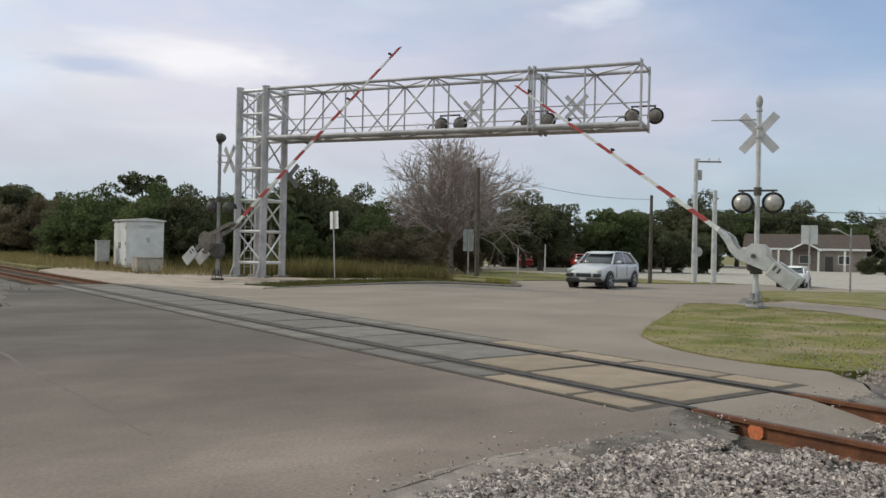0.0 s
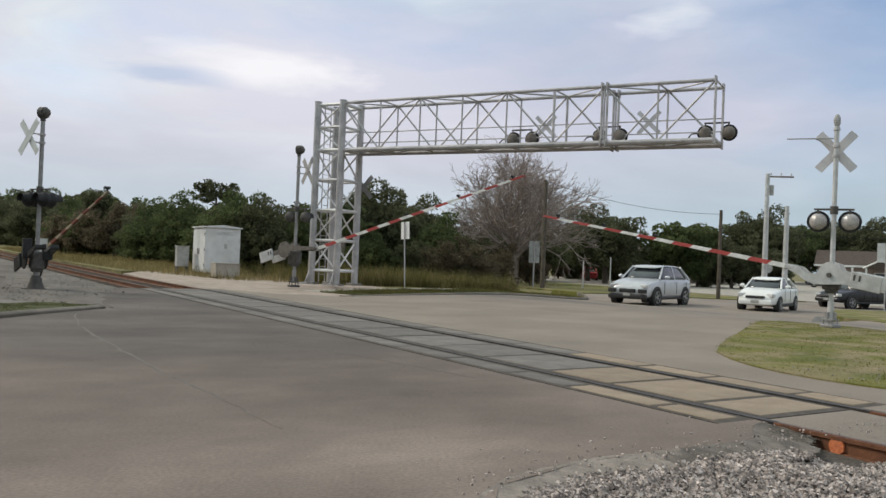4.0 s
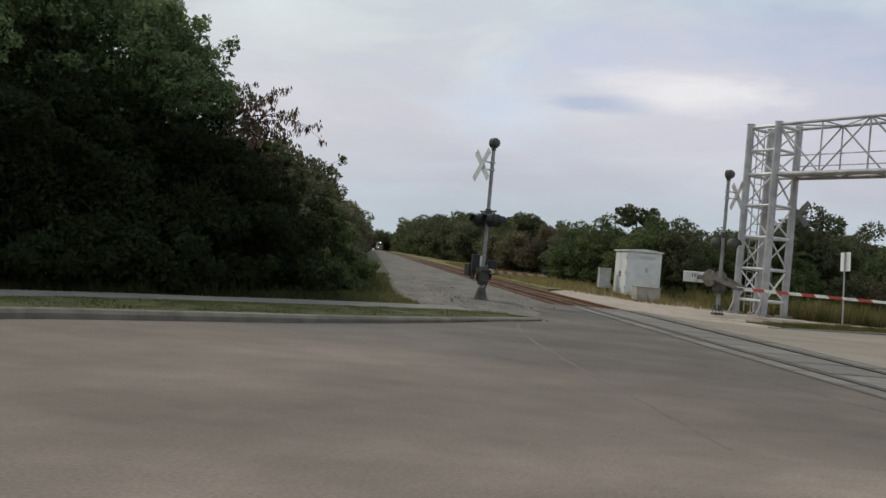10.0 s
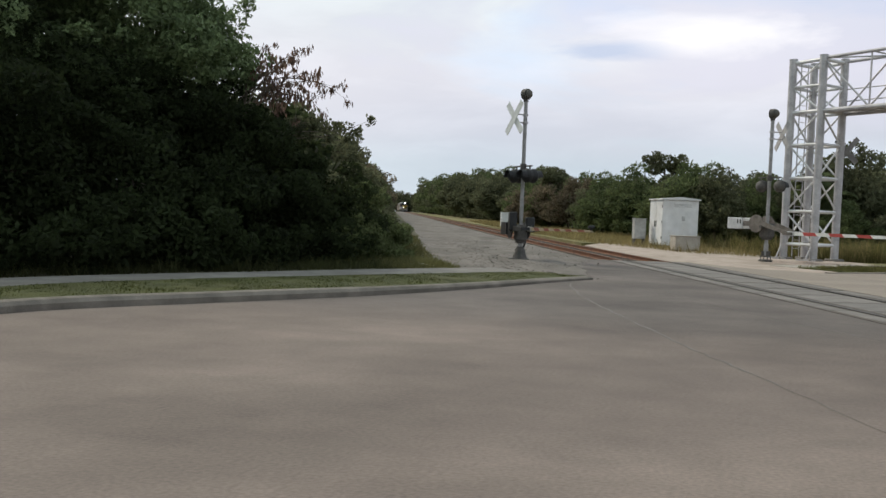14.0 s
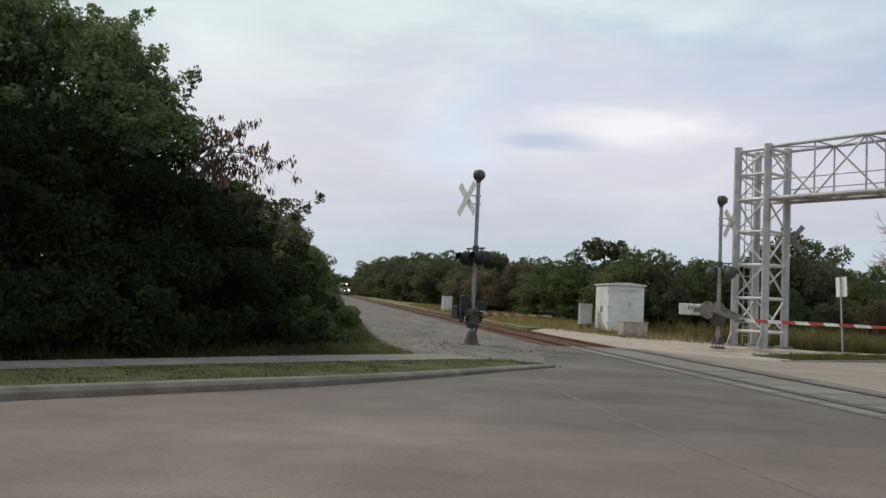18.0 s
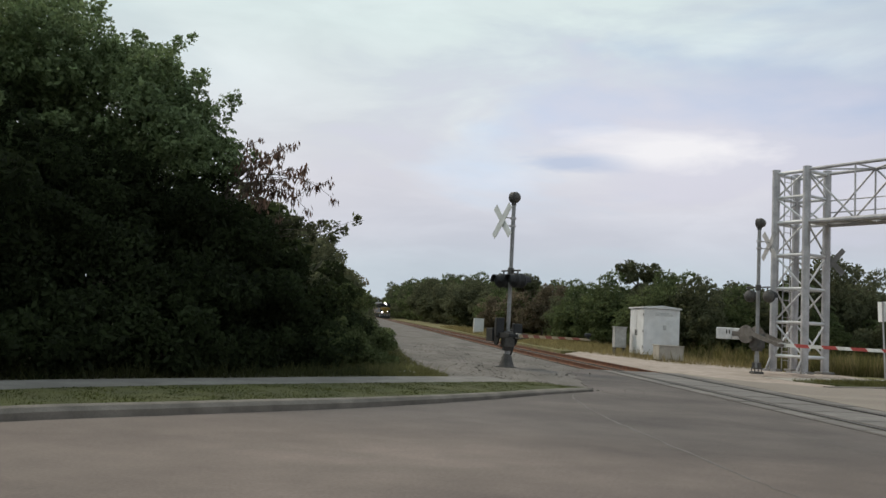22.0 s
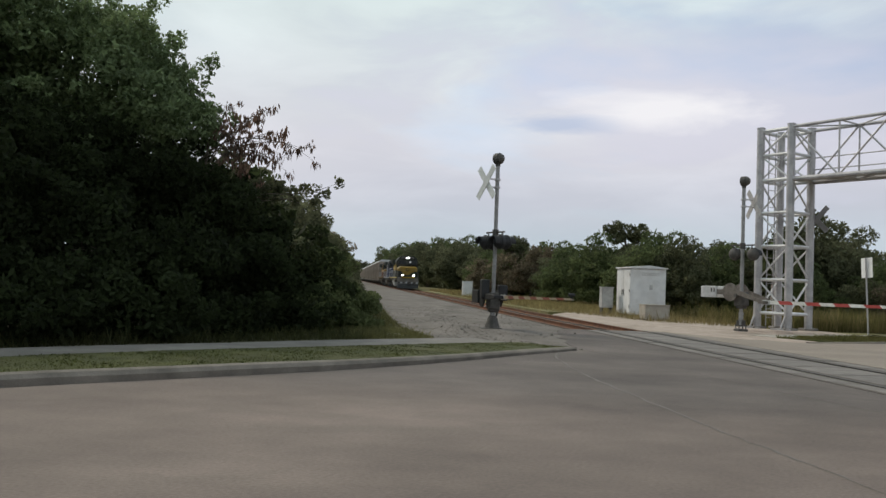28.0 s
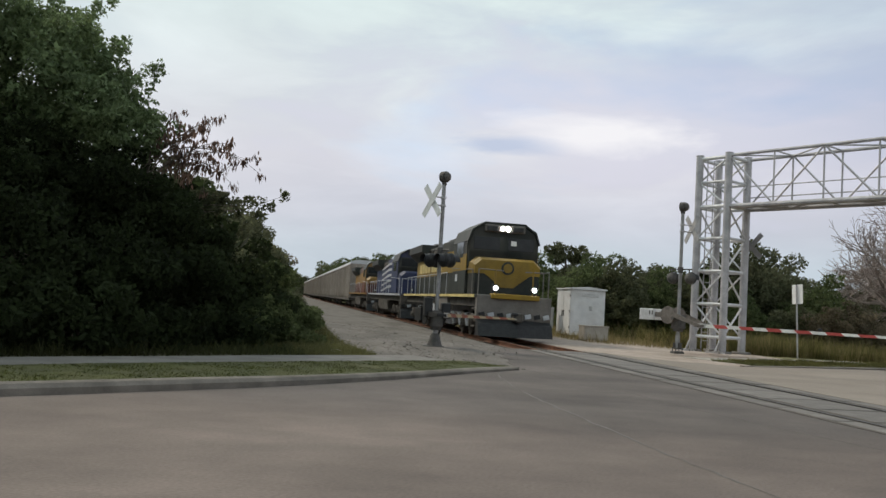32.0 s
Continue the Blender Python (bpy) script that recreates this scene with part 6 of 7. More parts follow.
raw("trunk", v, f, M["bark"], pod_tree)


def twig(start, end, rise_by, r):
    """A drooping branch from start to end in short limbs; returns points along it."""
    a, b = Vector(start), Vector(end)
    pts = [a.lerp(b, k / 6) + Vector((0, 0, rise_by * math.sin(math.pi * k / 6))) + Vector(rng.normal(0, 0.03, 3)) * min(k, 1) for k in range(7)]
    v, f = [], []
    for k in range(6):
        limb(v, f, pts[k], pts[k + 1], r * (1 - k / 7), r * (1 - (k + 1) / 7), 5)
    return pts, v, f


hung = []
for x, z, lift_by in ((-10.62, 5.5, 0.15), (-10.95, 5.0, 0.3), (-10.35, 4.65, 0.4), (-10.0, 4.45, 0.45), (-9.62, 4.12, 0.5), (-10.45, 4.02, 0.35), (-11.0, 4.35, 0.3), (-11.35, 5.05, 0.3), (-10.15, 3.78, 0.4), (-11.7, 5.35, 0.2), (-11.3, 3.9, 0.2)):
    y = 21.8 + rng.uniform(-0.5, 0.5)
    pts, v, f = twig((-12.2 + rng.uniform(-0.1, 0.1), 21.95, rng.uniform(3.4, 4.3)), (x, y, z), lift_by, 0.022)
    for k in (2, 3, 4, 5):
        for _ in range(2):
            q = pts[k] + Vector((rng.uniform(0.0, 0.4), rng.normal(0, 0.2), rng.normal(-0.02, 0.2)))
            limb(v, f, pts[k], q, 0.008, 0.004, 4)
            hung.append(q)
    hung += [pts[5], pts[6], pts[6]]
    raw("branch", v, f, M["bark"], pod_tree)
PODS_IN_BUNCH = 9
at_ends = np.repeat(np.array([tuple(q) for q in hung]), PODS_IN_BUNCH, 0)
POD = len(at_ends)
pick = at_ends + rng.normal(0, 0.055, (POD, 3))
side = rng.normal(size=(POD, 3)) * (1, 1, 0.2)
side /= np.linalg.norm(side, axis=1)[:, None]
ln = rng.uniform(0.09, 0.20, (POD, 1))
hang = np.c_[rng.normal(0, 0.28, (POD, 2)), -np.ones(POD)]
quads("seed_pod", np.stack([pick, pick + side * 0.026 + hang * ln * 0.4, pick + hang * ln, pick - side * 0.026 + hang * ln * 0.4], 1), M["pod"], pod_tree)["kind"] = "stuff"
# the leafy shoots below the pods
tips = []
for x, z, lift_by in ((-8.92, 3.62, -0.15), (-9.3, 3.35, 0.1), (-9.8, 3.4, 0.15), (-10.4, 3.45, 0.15), (-10.9, 3.5, 0.1), (-9.5, 3.05, 0.2)):
    pts, v, f = twig((-11.9, 21.9, 2.9), (x, 21.8 + rng.uniform(-0.4, 0.4), z), lift_by, 0.02)
    raw("branch", v, f, M["bark"], pod_tree)
    tips += [tuple(p + Vector(rng.normal(0, 0.05, 3))) + (0.17, 0.17, 0.11) for p in pts[3:]] + [tuple(pts[6]) + (0.14, 0.14, 0.16)]
quads("crown", leaves(tips, 1150, 0.06, 33, 0.1), M["leaf"], pod_tree)

# kinds of trees for the distance, built once and copied
KINDS = [
    tree("tree", pose(-11.8, 44.0, 0.0), "rounded dark green shrubby tree beside the path",
         [(0, 0, 2.6, 2.0, 2.4, 2.2), (0.9, 1.2, 2.0, 1.5, 1.6, 1.7), (-1.1, -0.8, 2.1, 1.6, 1.6, 1.8), (0.2, -1.2, 1.1, 1.7, 1.5, 1.2)], 14000, 0.125, "leaf", 41, trunk_top=2.0, trunk_r=0.14),
    tree("tree", pose(9.5, 62.0, 0.0), "bushy mid-green tree in the scrub beside the track",
         [(0, 0, 3.0, 2.2, 2.2, 2.2), (1.2, 0.4, 2.0, 1.9, 1.7, 1.7), (-1.3, 0.3, 2.0, 1.8, 1.7, 1.8), (0, -0.9, 1.0, 2.2, 1.4, 1.1)], 14000, 0.13, "leaf2", 42, trunk_top=2.2, trunk_r=0.15),
    tree("tree", pose(8.2, 80.0, 0.0), "olive-brown half-bare scrub tree",
         [(0, 0, 2.7, 2.4, 2.0, 2.3), (1.4, 0.5, 2.0, 1.6, 1.5, 1.6), (-1.2, 0, 1.9, 1.7, 1.6, 1.7)], 10000, 0.12, "leaf3", 43, trunk_top=2.4, trunk_r=0.12, stems=2),
    tree("tree", pose(17.2, 80.0, 0.0), "tall open tree with a flat dark crown",
         [(0, 0, 7.2, 1.9, 1.9, 0.9), (1.4, 0.6, 6.5, 1.1, 1.1, 0.6), (-1.2, -0.4, 6.3, 1.0, 1.0, 0.6), (0.3, 0.2, 5.3, 0.9, 0.9, 0.6), (2.1, 0.2, 5.4, 0.7, 0.7, 0.5)], 4200, 0.16, "leaf", 44, trunk_top=6.2, trunk_r=0.16),
    tree("tree", pose(50.5, 60.5, 0.0), "broad dark oak with a dense round crown",
         [(0, 0, 4.6, 3.6, 3.4, 2.6), (2.4, 0.6, 3.8, 2.3, 2.3, 2.0), (-2.5, 0.4, 3.7, 2.4, 2.3, 2.0), (0.2, -1.8, 3.2, 2.8, 1.8, 1.8)], 17000, 0.18, "leaf", 45, trunk_top=3.0, trunk_r=0.32),
    tree("tree", pose(60.0, 59.0, 0.0), "broad lighter green oak behind the cars",
         [(0, 0, 4.3, 3.6, 3.2, 2.5), (2.6, 0.3, 3.4, 2.3, 2.3, 1.9), (-2.6, 0.3, 3.4, 2.3, 2.3, 1.9)], 16000, 0.19, "leaf2", 46, trunk_top=2.8, trunk_r=0.32),
]


def stand(kind, x, y, size, turn, label=""):
    m = pose(x, y, gz(x, y) - 0.05, 0, 0, turn) @ Matrix.Diagonal((size, size, size * random.uniform(0.9, 1.1), 1))
    ob = copy_thing(KINDS[kind], m)
    if label:
        ob["label"] = label


for k in KINDS:
    k.matrix_world = Matrix.Translation((0, 0, gz(*k.location[:2]))) @ k.matrix_world
# hedge trees along the left of the path
y = 36.0
while y < 330:
    stand(0 if random.random() < 0.6 else 2, -11.0 + bend(y) + random.uniform(-0.6, 0.2), y, random.uniform(0.8, 1.0) * (0.8 if y < 70 else 1.0) * (1 + y / 700), random.uniform(0, 360))
    stand(1 if random.random() < 0.3 else 0, -14.0 + bend(y) + random.uniform(-0.8, 0.8), y + 1.0, random.uniform(1.1, 1.5) * (1 + y / 700), random.uniform(0, 360))
    y += 4.2 + y / 40
# scrub to the right of the track
y = 54.0
while y < 420:
    for dx in (0, 4.6, 9.5, 15.0):
        if y < 60 and dx < 4:
            continue
        kind = random.choice((0, 1, 1, 1, 0, 2)) if y < 110 and dx < 5 else random.choice((0, 1, 0, 1, 0, 1))
        stand(kind, 9.0 + max(0, (75 - y)) * 0.12 + bend(y) + dx + random.uniform(-1.5, 1.5), y + random.uniform(-2, 2), random.uniform(0.84, 1.08) * (1 + dx / 90) * float(np.interp(y, (63, 110, 155, 250, 400), (0.90, 1.22, 1.62, 2.15, 2.65))), random.uniform(0, 360))
    y += 5.0 + y / 30
for x, y, s in ((6.1, 84.0, 0.95), (4.6, 87.0, 0.8)):
    stand(2, x, y, s, 70 * x, "pale tan half-bare bush in the scrub")
for k in range(26):
    stand(0, -64 + 4.2 * k + random.uniform(-1, 1), 655 + random.uniform(-12, 12), random.uniform(2.2, 3.2), random.uniform(0, 360), "far dark trees closing the view along the track")
for k in range(9):
    stand(4, -46 + 9 * k, 690 + random.uniform(-25, 25), random.uniform(1.8, 2.4), random.uniform(0, 360), "far dark trees closing the view along the track")
# behind the tower and the far pavement
for x, y, k, s in ((10.5, 49, 0, 0.85), (13.5, 51, 1, 0.85), (17.3, 48, 0, 1.15), (20.0, 50, 4, 0.75), (22.0, 53, 0, 1.0), (12.0, 56, 1, 1.0), (18.0, 57, 1, 1.0), (24.5, 55, 2, 1.1), (9.0, 51, 1, 0.9), (20.5, 44.5, 1, 0.8), (17.6, 42.5, 0, 0.55), (23.0, 46.0, 1, 0.75), (15.2, 43.5, 1, 0.6), (19.2, 41.8, 2, 0.56), (21.0, 42.6, 2, 0.60), (22.6, 42.0, 2, 0.5), (26.5, 45.5, 2, 0.55), (30.0, 46.5, 2, 0.5), (30.5, 51.0, 0, 0.6)):
    stand(k, x, y, s, 57 * x)
for x, y, s in ((21.4, 86.0, 0.84), (6.6, 83.0, 0.74)):
    stand(3, x, y, s, 40 * x)
# behind the cars and the houses
for x, y, k, s in ((44, 68, 4, 0.95), (55, 68, 4, 1.0), (66, 62, 5, 1.0), (70, 57, 4, 1.1), (75, 60, 4, 1.05), (80, 58, 5, 1.0), (84, 54, 4, 1.1), (88, 60, 4, 1.1), (92, 57, 5, 1.0), (96, 55, 5, 0.95), (99, 60, 4, 1.15),
                   (108, 52, 5, 0.95), (112, 46, 2, 1.5), (116, 40, 5, 1.0), (118, 33, 2, 1.7), (120, 26, 5, 1.1), (122, 18, 4, 1.1), (112, 58, 4, 1.2), (36, 74, 4, 1.0), (30, 70, 1, 1.3), (65.4, 35.3, 0, 0.36), (66.6, 34.2, 0, 0.33), (78.0, 33.5, 0, 0.27), (78.6, 31.4, 0, 0.28), (79.2, 29.2, 0, 0.27), (33.5, 56, 0, 0.9), (38, 57, 4, 0.7)):
    far = x > 64.5
    stand(k, *((-6.9 + 1.42 * (x + 6.9), -0.3 + 1.42 * (y + 0.3)) if far else (x, y)), s * (1.35 if far else 1.0), 31 * x + y)


for x, y, k, size in ((60.5, 57.5, 5, 0.62), (63.2, 55.4, 4, 0.66), (66.6, 54.0, 4, 0.6), (61.8, 57.2, 0, 0.6), (64.8, 55.6, 0, 0.55), (67.9, 53.4, 0, 0.55)):
    stand(k, x, y, size, 51 * x)
for k in range(13):
    stand((0, 1, 0, 2)[k % 4], 49.0 + 2.1 * k, 75.6 - 0.62 * k + random.uniform(-0.6, 0.6), random.uniform(0.50, 0.72), 77 * k, "low dark shrub before the far building")


def bare_tree():
    rng = np.random.default_rng(77)
    t = thing("tree", pose(28.9, 47.2, gz(28.9, 47.2)) @ Matrix.Diagonal((1.12, 1.12, 1.2, 1)), "large bare grey tree with a wide crown of fine twigs", "tree")
    v, f = [], []
    limb(v, f, (0, 0, -0.2), (0.1, 0, 1.5), 0.34, 0.27, 10)
    limb(v, f, (0.1, 0, 1.5), (0.2, 0.1, 3.0), 0.27, 0.18, 10)
    raw("trunk", v, f, M["twig"], t)
    for k in range(15):
        a = 2 * math.pi * k / 15 + rng.uniform(-0.3, 0.3)
        out = rng.uniform(0.3, 1.6)
        v, f = branching(rng, (0.1, 0, 1.4 + 1.3 * rng.random()), (math.cos(a) * out, math.sin(a) * out, 1.0), rng.uniform(1.5, 2.4), 0.10, 5, 0.46, 0.76, 3, 0.05, 0.011)
        raw("limb", v, f, M["twig"], t)
    return t


bare = bare_tree()
copy_thing(bare, pose(30.2, 48.6, gz(30.2, 48.6), 0, 0, 130) @ Matrix.Diagonal((0.95, 0.95, 0.98, 1)))
copy_thing(bare, pose(135.3, 63.8, gz(100, 49), 0, 0, 210) @ Matrix.Diagonal((0.8, 0.8, 1.15, 1)))
for x, y, k, size in ((139, 64, 1, 1.35), (142, 58, 2, 1.6), (146, 52, 1, 1.4), (137, 70, 5, 1.0), (149, 44, 0, 1.5), (152, 37, 1, 1.5), (150, 60, 5, 1.25)):
    stand(k, x, y, size, 13 * x)


def palm(x, y, h, seed):
    rng = np.random.default_rng(seed)
    t = thing("palm_tree", pose(x, y, gz(x, y)), "palm tree with a shaggy brown trunk and drooping fronds", "palm tree")
    v, f = [], []
    for k in range(6):
        limb(v, f, (0.02 * k, 0, h * k / 6), (0.02 * (k + 1), 0, h * (k + 1) / 6), 0.19 - 0.008 * k, 0.20 - 0.008 * k, 10)
    raw("trunk", v, f, M["twig"], t)
    corners = []
    for k in range(26):
        a, tilt = rng.uniform(0, 6.283), rng.uniform(-0.9, 0.9)
        d = Vector((math.cos(a), math.sin(a), 0))
        prev = Vector((0.12, 0, h))
        for s in range(7):
            nxt = prev + (d * math.cos(tilt) + Vector((0, 0, math.sin(tilt)))) * 0.24
            n = d.cross(Vector((0, 0, 1)))
            for sgn in (-1, 1):
                e = n * sgn * 0.32 * math.sin(math.pi * (s + 1.2) / 8.5)
                corners.append([prev, nxt, nxt + e + Vector((0, 0, -0.18)), prev + e + Vector((0, 0, -0.18))])
            prev, tilt = nxt, tilt - 0.24
    quads("fronds", np.array([[tuple(p) for p in c] for c in corners]), M["leaf2"], t)


palm(14.2, 45.0, 4.0, 3)
palm(16.0, 46.5, 3.2, 4)
palm(135.6, 56.4, 6.2, 5)


# ---- vehicles ----
def skin(bm, rings):
    """A closed shell through rings of equally many points."""
    vs = [[bm.verts.new(p) for p in r] for r in rings]
    n = len(vs[0])
    for a, b in zip(vs, vs[1:]):
        for i in range(n):
            bm.faces.new((a[i], a[(i + 1) % n], b[(i + 1) % n], b[i]))
    bm.faces.new(list(reversed(vs[0]))), bm.faces.new(vs[-1])


def hull(stations, bottom, inset=0.86):
    """Rings across the car: (x, half width, belt height, crown height)."""
    rings = []
    for x, w, belt, crown in stations:
        half = [(w * inset, bottom), (w * 0.98, bottom + 0.10), (w, bottom + (belt - bottom) * 0.55), (w * 0.97, belt - 0.05), (w * 0.90, belt), (w * 0.55, crown)]
        rings.append([(x, y, z) for y, z in half] + [(x, -y, z) for y, z in reversed(half)])
    return rings


def cabin(stations):
    """Rings of the glasshouse: (x, half width low, low z, half width high, high z)."""
    rings = []
    for x, wl, zl, wh, zh in stations:
        half = [(wl, zl), (wl * 0.97 + wh * 0.03, zl + (zh - zl) * 0.12), (wh * 1.02, zh - 0.05), (wh * 0.92, zh)]
        rings.append([(x, y, z) for y, z in half] + [(x, -y, z) for y, z in reversed(half)])
    return rings


def wheel(parent, x, y, r, w, side):
    bm = bmesh.new()
    rod(bm, (x, y - w / 2, r), (x, y + w / 2, r), r, seg=24)
    bmesh.ops.bevel(bm, geom=[e for e in bm.edges if len(e.link_faces) == 2 and abs(e.calc_face_angle(0)) > 1.0], offset=0.03, segments=2, affect="EDGES")
    hub = new("wheel")
    hub.parent = parent
    part("tyre", bm, M["tyre"], hub)
    bm = bmesh.new()
    f = y + side * (w / 2 + 0.002)
    rod(bm, (x, f - side * 0.05, r), (x, f, r), r * 0.24, seg=16)
    for k in range(5):
        a = 2 * math.pi * k / 5
        box(bm, (x + math.cos(a) * r * 0.38, f - side * 0.015, r + math.sin(a) * r * 0.38), (r * 0.62, 0.03, r * 0.16), Matrix.Rotation(-a, 3, "Y"))
    for k in range(20):
        a, b = 2 * math.pi * k / 20, 2 * math.pi * (k + 1) / 20
        rod(bm, (x + math.cos(a) * r * 0.66, f - side * 0.01, r + math.sin(a) * r * 0.66), (x + math.cos(b) * r * 0.66, f - side * 0.01, r + math.sin(b) * r * 0.66), 0.02, seg=5)
    part("rim", bm, M["alloy"], hub)
    return hub


def rounded(ob):
    """Smooths a shell's facets."""
    m = ob.modifiers.new("rounded", "SUBSURF")
    m.levels = m.render_levels = 2
    ob.data.shade_smooth()


def vehicle(name, m, label, paint, length, width, height, bonnet, belt, glass_from, roof_from, roof_to, glass_to, r=0.33, clear=0.2, kind="car", bed=None, lamps=True, low=None):
    """A car that faces local +x, its middle over the origin."""
    c = thing(name, m, label, kind)
    L, W = length / 2, width / 2
    top = belt if bed is None else bed
    st = [(-L, W * 0.80, top - 0.16, top - 0.12), (-L + 0.12, W * 0.92, top - 0.04, top), (-L + 0.5, W * 0.98, top, top + 0.02), (-L + 1.0, W, top, top + 0.02)]
    st += [(glass_to, W, top, top + 0.02), (0, W, belt, belt + 0.02), (roof_from, W, belt, belt + 0.02), (glass_from, W, belt - 0.01, belt + 0.03)]
    st += [(L - 0.75, W * 0.97, bonnet - 0.06, bonnet), (L - 0.32, W * 0.92, bonnet - 0.14, bonnet - 0.06), (L - 0.12, W * 0.84, bonnet - 0.26, bonnet - 0.2), (L, W * 0.70, bonnet - 0.40, bonnet - 0.36)]
    st = sorted(st)
    bm = bmesh.new()
    skin(bm, hull(st, clear + 0.05))
    body = part("body", bm, M[paint], c, smooth=True)
    rounded(body)
    bm = bmesh.new()
    gl = [(glass_to + (roof_to - glass_to) * 0.02, W * 0.88, belt - 0.04, W * 0.80, belt + 0.03), (roof_to, W * 0.89, belt - 0.04, W * 0.70, height - 0.03), (0.5 * (roof_from + roof_to), W * 0.90, belt - 0.04, W * 0.72, height - 0.02),
          (roof_from, W * 0.90, belt - 0.04, W * 0.70, height - 0.04), (glass_from, W * 0.86, belt - 0.04, W * 0.78, belt + 0.02)]
    skin(bm, cabin(gl))
    rounded(part("glass", bm, M["glass"], c, "dark tinted windows", smooth=True))
    bm = bmesh.new()
    skin(bm, [[(x, y, z + dz) for y, z in ((W * 0.72, height - 0.07), (W * 0.67, height - 0.006), (W * 0.4, height + 0.012), (-W * 0.4, height + 0.012), (-W * 0.67, height - 0.006), (-W * 0.72, height - 0.07))]
              for x, dz in ((roof_to - 0.26, -0.07), (roof_to - 0.05, -0.015), (roof_to + 0.2, 0), (0.5 * (roof_from + roof_to), 0), (roof_from - 0.1, 0), (roof_from + 0.10, -0.03), (roof_from + 0.24, -0.10))])
    rounded(part("roof", bm, M[paint], c, smooth=True))
    for s in (-1, 1):
        mid = 0.5 * (roof_from + roof_to)
        for (xa, za), (xb, zb), rr in (((glass_from, belt), (roof_from, height - 0.05), 0.045), ((mid, belt), (mid + 0.04, height - 0.05), 0.04), ((glass_to, belt), (roof_to, height - 0.06), 0.07)):
            bm = bmesh.new()
            rod(bm, (xa, s * W * 0.885, za - 0.03), (xb, s * W * 0.705, zb), rr, rr * 0.8, 6)
            part("pillar", bm, M[paint], c)
        bm = bmesh.new()
        ball(bm, (glass_from - 0.35, s * (W + 0.10), belt + 0.08), (0.07, 0.12, 0.08))
        part("mirror", bm, M[paint], c)
        # doors: seams and handles
        for x in (glass_from - 0.35, mid, glass_to + 0.5):
            bm = bmesh.new()
            box(bm, (x, s * (W * 0.995), clear + (belt - clear) * 0.62), (0.012, 0.012, (belt - clear) * 0.62))
            part("door_seam", bm, M["plastic"], body)
        for x in (mid + 0.18, glass_to + 0.62):
            bm = bmesh.new()
            box(bm, (x, s * (W * 0.985), belt - 0.14), (0.18, 0.03, 0.035), bevel=0.008)
            part("door_handle", bm, M[paint], body)
        bm = bmesh.new()
        box(bm, (0, s * W * 0.95, clear + 0.08), (length * 0.48, 0.06, 0.12), bevel=0.02)
        part("sill", bm, M["plastic"], c)
        for x in (L - 0.16 * length - 0.1, -L + 0.16 * length + 0.1):
            # dark wheel arch, then the wheel
            bm = bmesh.new()
            rod(bm, (x, s * (W - 0.22), r + 0.01), (x, s * (W + 0.006), r + 0.01), r * 1.17, seg=24)
            part("wheel_arch", bm, M["plastic"], body)
            wheel(c, x, s * (W - 0.105), r, 0.235, s)
        bm = bmesh.new()
        box(bm, (L - 0.16, s * W * 0.70, bonnet - 0.26), (0.22, W * 0.36, 0.15), Matrix.Rotation(radians(-s * 24), 3, "Z"), bevel=0.04)
        part("headlamp", bm, M["headlamp"], c, "clear headlamp")
        bm = bmesh.new()
        box(bm, (-L + 0.04, s * W * 0.72, top - 0.25), (0.10, 0.26, 0.2), bevel=0.03)
        part("tail_lamp", bm, M["redlens"], c)
    bm = bmesh.new()
    box(bm, (L - 0.05, 0, clear + (0.13 if low else 0.20)), (0.22, width * (0.88 if low else 0.80), 0.20 if low else 0.22), bevel=0.06)
    part("bumper", bm, M["plastic"] if low else M[paint], c, "front bumper")
    for y, w in ((0, 0.70), (-0.66, 0.32), (0.66, 0.32)) if low else ((0, 0.75),):
        bm = bmesh.new()
        box(bm, (L - 0.0, y * W / 0.96, bonnet - 0.47 if low else bonnet - 0.34), (0.12 if y == 0 else 0.24, w, 0.16 if low else 0.10), bevel=0.03)
        part("grille", bm, M["plastic"], c, "black grille opening")
    bm = bmesh.new()
    box(bm, (L + 0.062, 0, clear + 0.22), (0.012, 0.32, 0.12), bevel=0.004)
    part("number_plate", bm, M["greybox"], c, "plain grey plate")
    bm = bmesh.new()
    box(bm, (-0.1, 0, clear + 0.12), (length * 0.86, width * 0.72, 0.16))
    part("underbody", bm, M["plastic"], c)
    return c


CARS = []
SUV_WAY, WHITE_WAY = 200.0, 202.0


def rolling(car, way, places, z=0.0):
    """Rows of (seconds, x, y) for a car that keeps its heading."""
    CARS.append((car, [(t, pose(x, y, gz(x, y) + z, 0, 0, way)) for t, x, y in places]))


suv = vehicle("suv", pose(22.2, 26.7, 0, 0, 0, SUV_WAY), "silver sport utility car with dark windows approaching the gates", "silver_paint", 4.78, 1.93, 1.70, 1.08, 1.12, 1.15, 0.42, -1.45, -2.15, r=0.37, clear=0.24, low=True)
rolling(suv, SUV_WAY, [(0, 23.0, 27.0), (1, 22.85, 26.9), (2, 22.5, 26.7), (3, 21.7, 26.3), (4, 19.9, 25.4), (5, 18.1, 24.7), (6, 17.4, 24.4), (32, 17.4, 24.4)])
coupe = vehicle("car", pose(34, 25, 0, 0, 0, WHITE_WAY), "small white hatchback queuing behind the gate arm", "white_paint", 4.1, 1.66, 1.39, 0.92, 0.93, 0.95, 0.25, -0.85, -1.75, r=0.29, clear=0.17)
